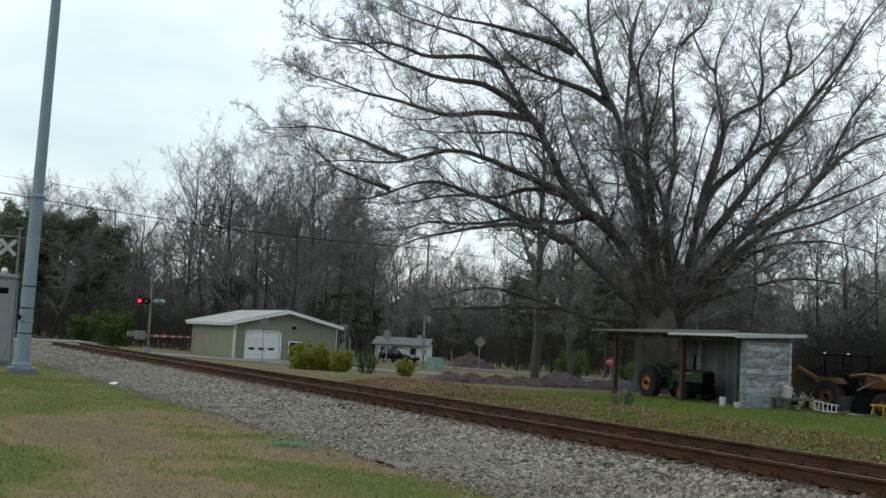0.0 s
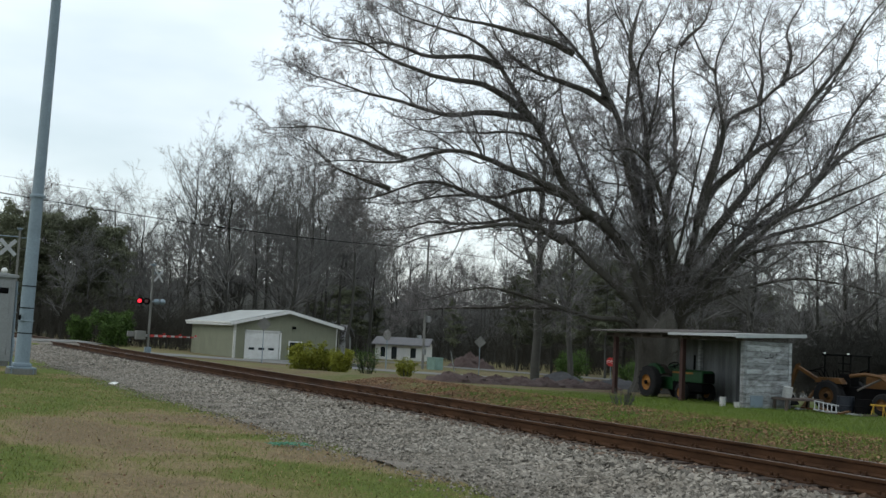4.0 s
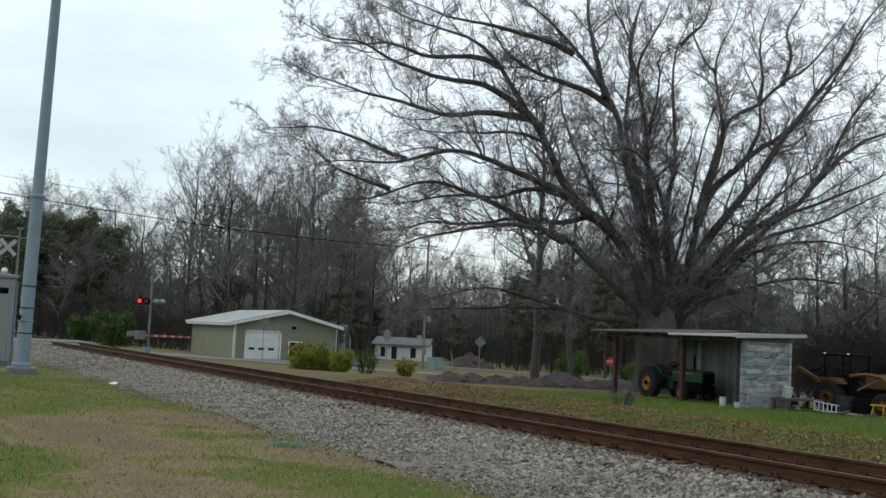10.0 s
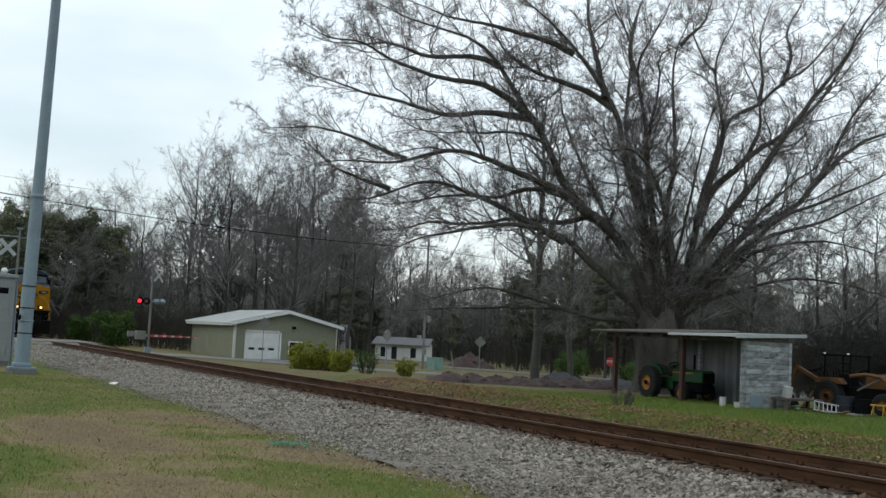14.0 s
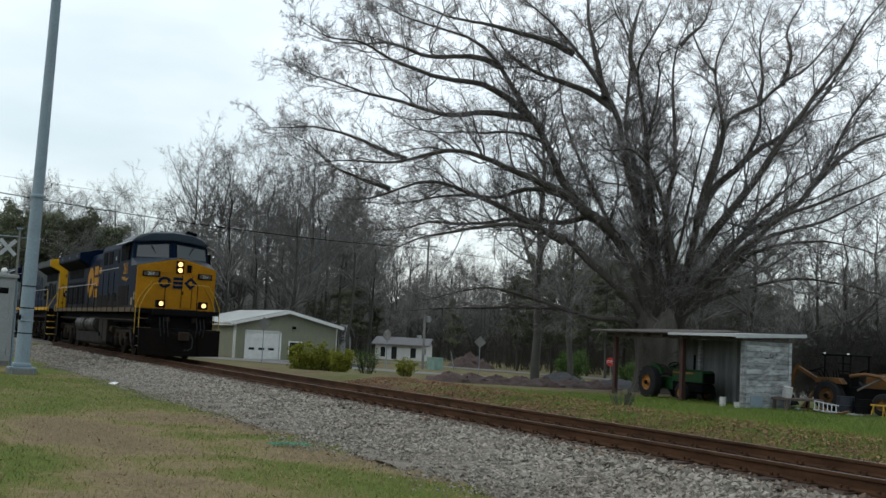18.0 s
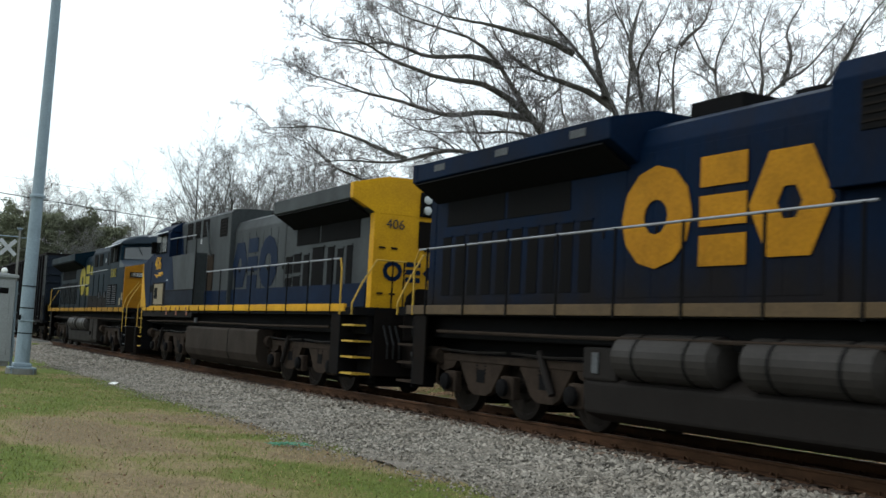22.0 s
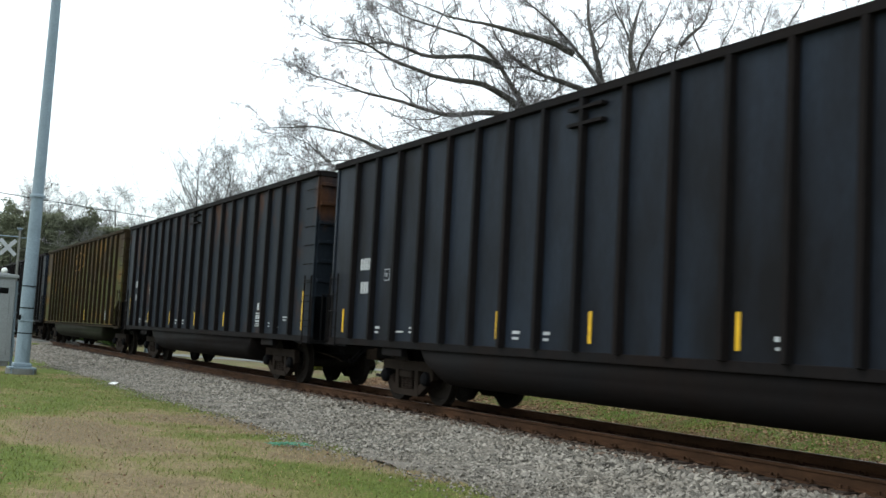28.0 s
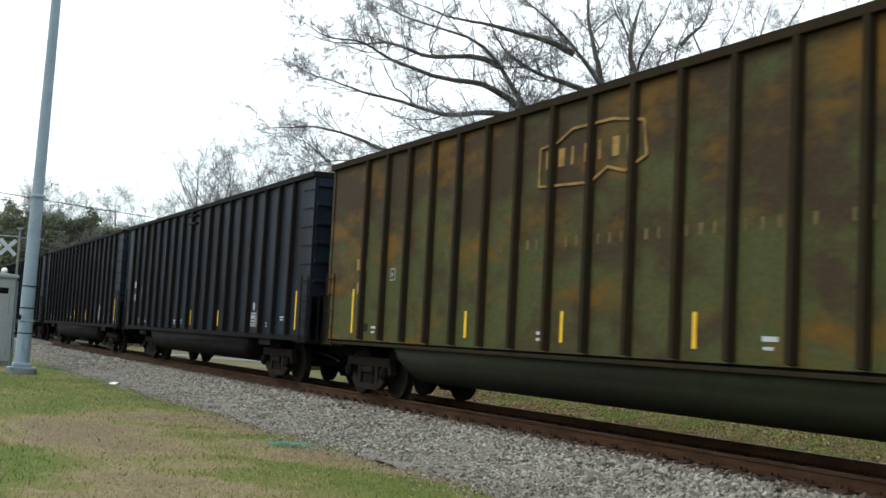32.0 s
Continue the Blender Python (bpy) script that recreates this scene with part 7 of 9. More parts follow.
def far_signal():
    T, z = crossing_signal(-63.0, 14.55, 5.15, False)
    crossbuck(T, Vector((-0.05, 0.36, 4.63)), 36, M_BOARD, 0.50, 0.13)
    part("arm_bracket", tube([(0, -0.75, 3.13), (0, 0.75, 3.13)], 0.03, 8), M_GALV, T)
    heads = []
    for k, yy in enumerate((-0.62, -0.25)):
        part("lamp_background", disc((0.06, yy, 3.13), (0.95, -0.3, 0), 0.2, 0.02, 24), M_BLACK, T, "round black background")
        part("lamp_hood", tube([(0.08, yy, 3.13), (0.36, yy - 0.1, 3.13)], 0.13, 16), M_BLACK, T)
        part("lens", disc((0.37, yy - 0.105, 3.13), (0.95, -0.3, 0), 0.11, 0.02, 20), M_REDOFF, T, "dark red lens")
    for yy in (0.32, 0.66):
        part("lamp_background", disc((-0.05, yy, 3.13), (0.9, 0.45, 0), 0.18, 0.06, 24), M_GALV, T)
        part("lamp_back", lathe([(0, 0.16), (0.1, 0.14), (0.2, 0.06), (0.21, 0)], (0.0, yy, 3.13), (0.95, 0.3, 0), 16), M_GALV, T, "pale back of a lamp")
    glow_ob = part("lit_lens", disc((0, 0, 0), (0.95, -0.3, 0), 0.115, 0.02, 20), M_REDLIT, T, "glowing red lens")
    # gate mechanism and lowered arm
    part("gate_case", box(-0.25, -0.75, 0.95, 0.25, -0.2, 1.45, 0.05), M_POLE, T)
    part("counterweight", box(-0.35, -1.15, 1.1, -0.1, -0.7, 1.4, 0.03), M_POLE, T)
    gate = part("gate_arm", hull([(0.1, -0.25, 1.12), (0.1, -0.25, 1.27), (0.16, -0.25, 1.12), (0.16, -0.25, 1.27), (-5.2, 4.15, 1.12), (-5.2, 4.15, 1.18), (-5.16, 4.2, 1.12), (-5.16, 4.2, 1.18)]), M_BOARD, T, "white gate arm with red stripes")
    for k in range(6):
        f = 0.08 + 0.155 * k
        g2 = f + 0.07
        a, b = Vector((0.14, -0.25, 1.12)), Vector((-5.18, 4.18, 1.12))
        p, q = a.lerp(b, f), a.lerp(b, g2)
        h0, h1 = 0.15 - 0.09 * f, 0.15 - 0.09 * g2
        n = Vector((0.045, 0.06, 0))
        part("red_stripe", hull([v + s * n + Vector((0, 0, dz)) for v, h in ((p, h0), (q, h1)) for s in (-1, 1) for dz in (-0.004, h + 0.004)]), M_REDPAINT, gate)
    for f in (0.35, 0.66, 0.98):
        p = Vector((0.14, -0.25, 1.32)).lerp(Vector((-5.18, 4.18, 1.22)), f)
        part("gate_lamp", disc(p, (0, 0, 1), 0.07, 0.12, 12), M_REDPAINT, gate)
    return T, glow_ob


def near_signal():
    T, z = crossing_signal(-62.0, 7.15, 6.3, True)
    crossbuck(T, Vector((0.1, -0.55, 5.35)), 6, M_BOARD, 0.56, 0.2)
    part("cross_arm", tube([(0, -1.0, 5.95), (0, 0.05, 5.95)], 0.03, 8), M_GALV, T)
    part("globe_lamp", lathe([(-0.17, 0), (-0.15, 0.08), (-0.08, 0.15), (0, 0.17), (0.08, 0.15), (0.15, 0.08), (0.17, 0)], (0.1, -0.62, 4.1), (0, 0, 1), 20), M_WHITE, T, "white round globe")
    part("globe_arm", tube([(0.1, -0.62, 3.9), (0.05, -0.3, 3.8), (0, 0, 3.8)], 0.03, 8), M_GALV, T)
    part("lower_lamp", disc((0.2, 0.5, 2.4), (1, 0, 0), 0.29, 0.04, 20), M_BLACK, T)


steel_mast()
signal_cabinet()
SIGNAL, RED_LENS = far_signal()
near_signal()


# ---- garage by the road ----
def garage():
    x1, x0, y0, y1 = -79.0, -90.7, 24.5, 32.65
    zb, ze, zp = -1.25, 1.78, 2.72
    T = thing("garage_building", "olive metal garage with white trim and low gabled roof", "garage", group="")
    t, ym = 0.15, (y0 + y1) / 2
    # front wall in pieces round the two openings
    d0, d1, dz = 25.45, 28.05, 1.10
    w0, w1, wz0, wz1 = 28.85, 29.75, -0.55, 0.42
    g = lambda y: ze + (zp - ze) * (1 - abs(y - ym) / (ym - y0))
    for a, b, lo, hi in ((y0, d0, zb, None), (d1, w0, zb, None), (w1, y1, zb, None), (d0, d1, dz, None), (w0, w1, wz1, None)):
        pts = [(a, lo), (b, lo), (b, g(b)), (a, g(a))]
        if a < ym < b:
            pts = [(a, lo), (b, lo), (b, g(b)), (ym, zp), (a, g(a))]
        part("front_wall", prism(pts, x1 - t, x1, "x"), M_SIDING, T)
    part("front_wall", box(x1 - t, w0, zb, x1, w1, wz0), M_SIDING, T)
    part("side_wall", box(x0, y0, zb, x1 - t, y0 + t, ze), M_SIDING, T)
    part("side_wall", box(x0, y1 - t, zb, x1 - t, y1, ze), M_SIDING, T)
    part("back_wall", prism([(y0, zb), (y1, zb), (y1, ze), (ym, zp), (y0, ze)], x0, x0 + t, "x"), M_SIDING, T)
    part("floor", box(x0, y0, zb, x1, y1, zb + 0.15), M_ROAD, T)
    # ribs of the siding
    for k in range(40):
        x = x0 + 0.15 + 0.305 * k
        part("siding_rib", box(x, y0 - 0.016, zb, x + 0.04, y0 - 0.001, ze), M_SIDING, T)
    for k in range(27):
        y = y0 + 0.12 + 0.315 * k
        if d0 - 0.2 < y < d1 + 0.2 or w0 - 0.15 < y < w1 + 0.15:
            lo = dz + 0.15 if y < 29 else wz1 + 0.12
        else:
            lo = zb
        part("siding_rib", box(x1 + 0.001, y, lo, x1 + 0.016, y + 0.04, g(y) - 0.03), M_SIDING, T)
    # roof slopes with overhang, white fascia
    o = 0.45
    for ya, za, yb, zb2 in ((y0 - 0.4, ze - 0.06, ym, zp + 0.05), (ym, zp + 0.05, y1 + 0.4, ze - 0.06)):
        part("roof", prism([(ya, za), (yb, zb2), (yb, zb2 + 0.07), (ya, za + 0.07)], x0 - 0.3, x1 + o, "x"), M_ROOFW, T, "pale metal roof slope")
        part("fascia", prism([(ya, za - 0.2), (yb, zb2 - 0.2), (yb, zb2 + 0.02), (ya, za + 0.02)], x1 + o, x1 + o + 0.03, "x"), M_WHITE, T)
    part("fascia", box(x0 - 0.3, y0 - 0.44, ze - 0.30, x1 + o, y0 - 0.40, ze - 0.02), M_WHITE, T)
    part("gutter", box(x0 - 0.3, y0 - 0.53, ze - 0.13, x1 + o, y0 - 0.44, ze - 0.02, 0.02), M_WHITE, T)
    for y in (y0, y1 - 0.02):
        part("corner_trim", box(x1 - 0.02, y - 0.02, zb, x1 + 0.03, y + 0.14 if y < 30 else y + 0.04, ze), M_WHITE, T)
    part("corner_trim", box(x1 - 0.12, y0 - 0.03, zb, x1 + 0.03, y0 - 0.001, ze), M_WHITE, T)
    part("soffit", box(x0 - 0.3, y0 - 0.4, ze - 0.30, x1 + o, y0, ze - 0.26), M_WHITE, T)
    # overhead door: four sections, three small windows
    dr = part("garage_door", box(x1 - 0.1, d0, zb, x1 - 0.06, d1, dz), M_WHITE, T)
    for k in range(4):
        h = (dz - zb) / 4
        part("door_section", box(x1 - 0.06, d0 + 0.02, zb + k * h + 0.015, x1 - 0.03, d1 - 0.02, zb + (k + 1) * h - 0.015, 0.008), M_WHITE, dr)
    for k in range(3):
        y = d0 + 0.22 + 0.76 * k
        part("door_window", box(x1 - 0.031, y, zb + 1.0, x1 - 0.022, y + 0.45, zb + 1.17), M_GLASSD, dr)
    for a, b, lo, hi in ((d0 - 0.12, d0, zb, dz + 0.12), (d1, d1 + 0.12, zb, dz + 0.12), (d0 - 0.12, d1 + 0.12, dz, dz + 0.12)):
        part("door_trim", box(x1 + 0.018, a, lo, x1 + 0.045, b, hi), M_WHITE, T)
    wn_ = part("window", box(x1 - 0.1, w0, wz0, x1 - 0.07, w1, wz1), M_GLASSD, T)
    for a, b, lo, hi in ((w0 - 0.09, w0, wz0 - 0.09, wz1 + 0.09), (w1, w1 + 0.09, wz0 - 0.09, wz1 + 0.09), (w0, w1, wz1, wz1 + 0.09), (w0, w1, wz0 - 0.09, wz0)):
        part("window_frame", box(x1 + 0.018, a, lo, x1 + 0.045, b, hi), M_WHITE, wn_)
    lamp = part("wall_lamp", box(x1 + 0.001, 29.0, 1.42, x1 + 0.14, 29.26, 1.62, 0.02), M_BLACK, T, "small dark wall lamp")
    tagged(part("pavement", box(x1 + 0.02, y0 - 1.5, gz(x1, 26) - 0.3, ROAD_X - 3.55, y1 + 0.5, gz(x1 + 3, 27) + 0.06), M_ROAD), "pale concrete apron before the garage", "pavement", "", "structure")


garage()


# ---- shed under the oak ----
M_TIN = mat("old_brown_tin", (0.13, 0.12, 0.115), 0.7, dark=(0.06, 0.045, 0.04), scale=2, fine=20, bump=0.1)
# boards inside the shed: a darker copy, their shade put into the colour
M_SHADEWOOD = mat("shaded_grey_boards", (0.20, 0.21, 0.215), 0.9, dark=(0.09, 0.09, 0.09), scale=2.0, fine=30, bump=0.3, stretch=(3, 1, 0.5), rnd=0.3)
def shed():
    fx0, fx1, fy, by = -39.9, -31.6, 29.75, 32.15
    zb, zf = -0.78, 1.78
    T = thing("open_shed", "weathered grey plank shed with open front and tin roof", "shed")
    rng = random.Random(3)
    # end wall of horizontal boards
    z, k = zb, 0
    while z < zf - 0.03:
        h = rng.uniform(0.19, 0.24)
        h = min(h, zf - z)
        part("board", box(fx1 - 0.03, fy + rng.uniform(0, 0.03), z + 0.006, fx1 + rng.uniform(0, 0.012), by + rng.uniform(-0.03, 0.02), z + h - 0.006), M_OLDWOOD, T)
        z += h
    # back wall of upright boards
    x = -38.2
    while x < fx1 - 0.1:
        w = rng.uniform(0.18, 0.26)
        part("board", box(x, by - 0.03 + rng.uniform(-0.01, 0.01), zb, min(x + w - 0.008, fx1 - 0.04), by, zf + rng.uniform(0.0, 0.05)), M_SHADEWOOD, T)
        x += w
    for y0, y1 in ((fy - 0.02, fy + 0.12), (by - 0.12, by + 0.03)):
        part("corner_board", box(fx1 + 0.014, y0, zb, fx1 + 0.045, y1, zf), M_OLDWOOD, T)
    a, b = Vector((fx1 + 0.03, fy + 0.2, zb + 0.55)), Vector((fx1 + 0.03, by - 0.2, zf - 0.2))
    d = Vector((0, -0.06, 0.05))
    part("diagonal_brace", hull([p + s * d + Vector((e, 0, 0)) for p in (a, b) for s in (-1, 1) for e in (-0.013, 0.016)]), M_OLDWOOD, T)
    part("tin_patch", box(fx1 + 0.014, fy + 0.35, zb, fx1 + 0.03, fy + 1.0, zb + 0.5), M_GALV, T)
    for k in range(5):
        y = fy + 0.85 + 0.27 * k
        c, rr = zf - 0.36 - 0.13 * ((k * 3) % 4) * 0.6, 0.05 + 0.025 * (k % 3)
        part("hung_tool", tube([(fx1 + 0.035, y + math.cos(a) * rr, c + math.sin(a) * rr * 0.8) for a in [2.4 + 0.55 * j for j in range(6 + k % 3)]], 0.011, 5), M_BLACK, T)
    # posts
    for x in (fx0 + 0.3, -35.1):
        part("post", box(x - 0.09, fy - 0.09, zb - 0.1, x + 0.09, fy + 0.09, zf, 0.01), M_REDPOST, T, "red-brown steel post")
    part("post", box(-36.6, by - 0.3, zb, -36.45, by - 0.15, zf), M_OLDWOOD, T)
    part("post", box(fx1 - 0.18, fy, zb, fx1 - 0.03, fy + 0.14, zf), M_OLDWOOD, T)
    # roof: dark lean-to half with corrugated tin, paler half with white edge
    part("header_beam", box(fx0, fy - 0.1, zf - 0.02, -35.0, fy + 0.05, zf + 0.14), M_DARKWOOD, T)
    part("header_beam", box(-35.0, fy - 0.1, zf, fx1, fy + 0.05, zf + 0.12), M_DARKWOOD, T)
    for k in range(26):
        x = fx0 - 0.75 + 0.22 * k
        part("tin_sheet", hull([(x + a, y, z + c) for a, c in ((0, 0), (0.06, 0.035), (0.16, 0.035), (0.22, 0)) for y, z in ((fy - 0.65, zf + 0.22), (by + 0.4, zf + 0.42))] + [(x + 0.11, fy - 0.65, zf + 0.20)]), M_TIN, T)
    part("roof", hull([(x, y, z) for x in (-35.2, fx1 + 0.3) for y, z in ((fy - 0.7, zf + 0.16), (fy - 0.7, zf + 0.22), (by + 0.5, zf + 0.30), (by + 0.5, zf + 0.36))]), M_ROOFW, T, "pale tin roof")
    part("fascia", box(-35.2, fy - 0.74, zf + 0.13, fx1 + 0.31, fy - 0.70, zf + 0.225), M_BOARD, T)
    part("fascia", hull([(fx1 + 0.31, y, z) for y, z in ((fy - 0.72, zf + 0.08), (fy - 0.72, zf + 0.23), (by + 0.5, zf + 0.24), (by + 0.5, zf + 0.37))] + [(fx1 + 0.34, y, z) for y, z in ((fy - 0.72, zf + 0.08), (fy - 0.72, zf + 0.23), (by + 0.5, zf + 0.24), (by + 0.5, zf + 0.37))]), M_BOARD, T)
    for k in range(7):
        x = fx0 + 0.2 + 1.25 * k
        part("rafter", hull([(x + a, y, z) for a in (0, 0.05) for y, z in ((fy - 0.5, zf + 0.02), (fy - 0.5, zf + 0.14), (by + 0.3, zf + 0.14), (by + 0.3, zf + 0.27))]), M_DARKWOOD, T)
    return T


shed()

M_TGREEN = mat("tractor_green_paint", (0.008, 0.046, 0.014), 0.5, dark=(0.011, 0.026, 0.011), scale=3, fine=30, bump=0.03)
M_TYELLOW = mat("tractor_yellow_paint", (0.25, 0.11, 0.018), 0.55, dark=(0.10, 0.05, 0.02), scale=3, fine=30, bump=0.03)
M_TRESTLE = mat("chrome_yellow_steel", (0.45, 0.27, 0.03), 0.6, dark=(0.25, 0.15, 0.03), scale=4, fine=30, bump=0.02)
M_PLANT = mat("faded_machine_orange", (0.10, 0.046, 0.012), 0.6, dark=(0.04, 0.024, 0.012), scale=2, fine=25, bump=0.05)
M_BUCKETW = mat("white_plastic", (0.45, 0.46, 0.45), 0.5, dark=(0.3, 0.3, 0.28), scale=5, fine=30, bump=0.0)


def tyre(parent, c, r, w, rim_r, rim_m, lugs=0):
    c = Vector(c)
    t = part("tyre", lathe([(-w / 2, rim_r), (-w / 2, r * 0.86), (-w * 0.36, r * 0.98), (0, r), (w * 0.36, r * 0.98), (w / 2, r * 0.86), (w / 2, rim_r)], c, (0, 1, 0), 28, True), M_RUBBER, parent)
    part("rim", lathe([(-w * 0.46, 0), (-w * 0.44, rim_r * 0.3), (-w * 0.25, rim_r * 0.5), (-w * 0.30, rim_r * 0.9), (-w * 0.48, rim_r), (w * 0.48, rim_r), (w * 0.3, rim_r * 0.9), (w * 0.3, 0)], c, (0, 1, 0), 24), rim_m, parent)
    part("hub", disc(c + Vector((0, -w * 0.45, 0)), (0, 1, 0), rim_r * 0.26, w * 0.3, 14), M_BLACK if lugs else rim_m, parent)
    for k in range(lugs):
        a = 2 * math.pi * k / lugs
        for s in (-1, 1):
            p = c + Vector((math.cos(a) * r * 0.985, s * w * 0.2, math.sin(a) * r * 0.985))
            q = c + Vector((math.cos(a + 0.16) * r * 0.97, s * w * 0.46, math.sin(a + 0.16) * r * 0.97))
            part("tread_bar", tube([p, q], 0.028, 5), M_RUBBER, parent)


def tractor():
    T = thing("farm_tractor", "green farm tractor with yellow wheel rims under the shed roof", "tractor", pose(-37.7, 31.0, -0.82, 0, 0, -6) @ Matrix.Scale(1.05, 4))
    for s in (-1, 1):
        tyre(T, (0, s * 0.72, 0.66), 0.66, 0.38, 0.32, M_TYELLOW, 16)
        tyre(T, (2.15 if s > 0 else 2.15, s * 0.62, 0.38), 0.38, 0.2, 0.2, M_TYELLOW)
        part("fender", hull([(math.cos(a) * 0.76, s * y, 0.70 + math.sin(a) * 0.76) for a in (0.5, 0.9, 1.4, 1.9, 2.4) for y in (0.42, 0.60)] + [(math.cos(a) * 0.72, s * y, 0.70 + math.sin(a) * 0.72) for a in (0.5, 2.4) for y in (0.42, 0.60)]), M_TGREEN, T)
    part("hood", hull([(x, s * 0.30, z) for x in (0.95, 3.0) for s in (-1, 1) for z in (0.78, 1.18)] + [(x, s * 0.2, 1.27) for x in (0.95, 2.95) for s in (-1, 1)], 0.03), M_TGREEN, T)
    part("hood_stripe", box(1.0, -0.318, 1.10, 2.4, -0.306, 1.17), M_TYELLOW, T)
    part("grille", box(2.98, -0.26, 0.80, 3.04, 0.26, 1.16, 0.02), M_BLACK, T)
    part("engine", box(0.9, -0.24, 0.42, 2.9, 0.24, 0.80, 0.03), M_BLACK, T)
    part("transmission", box(-0.35, -0.26, 0.42, 0.95, 0.26, 0.92, 0.05), M_TGREEN, T)
    part("front_axle", box(2.05, -0.6, 0.34, 2.25, 0.6, 0.46, 0.02), M_BLACK, T)
    part("rear_axle", disc((0, 0, 0.66), (0, 1, 0), 0.13, 1.4, 14), M_BLACK, T)
    part("seat", hull([(x, y, z) for x in (-0.25, 0.15) for y in (-0.24, 0.24) for z in (0.98, 1.08)] + [(-0.32, y, 1.42) for y in (-0.2, 0.2)], 0.03), M_DARKWOOD, T)
    part("steering_column", tube([(0.85, 0, 1.0), (0.62, 0, 1.40)], 0.03, 8), M_BLACK, T)
    part("steering_wheel", lathe([(0, 0.20), (0.025, 0.22), (0.05, 0.20), (0.025, 0.18)], (0.6, 0, 1.40), (-0.5, 0, 0.86), 20, True), M_BLACK, T)
    part("exhaust_pipe", tube([(1.9, 0.1, 1.25), (1.9, 0.1, 1.85)], 0.04, 10), M_BLACK, T)
    part("drawbar_weight", box(-0.95, -0.3, 0.3, -0.6, 0.3, 0.62, 0.03), M_TYELLOW, T)


tractor()


def bucket(x, y, r, h, tilt=0.0, label="white plastic bucket on the grass"):
    z = gz(x, y)
    T = thing("bucket", label, "bucket", pose(x, y, z, tilt, 0, 0), "buckets by the shed")
    part("bucket_body", lathe([(0, 0), (0, r * 0.86), (h * 0.9, r), (h, r * 1.05), (h, r * 0.97), (0.03, r * 0.82), (0.03, 0)], (0, 0, 0), (0, 0, 1), 20), M_BUCKETW, T)
    part("bail_handle", tube([(r * 1.02, 0, h * 0.88), (r * 0.9, 0.05, h * 0.6), (0, r * 1.05, h * 0.45), (-r * 0.9, 0.05, h * 0.6), (-r * 1.02, 0, h * 0.88)], 0.008, 6), M_GALV, T)


bucket(-32.25, 29.35, 0.13, 0.36)
bucket(-31.42, 29.3, 0.12, 0.22)


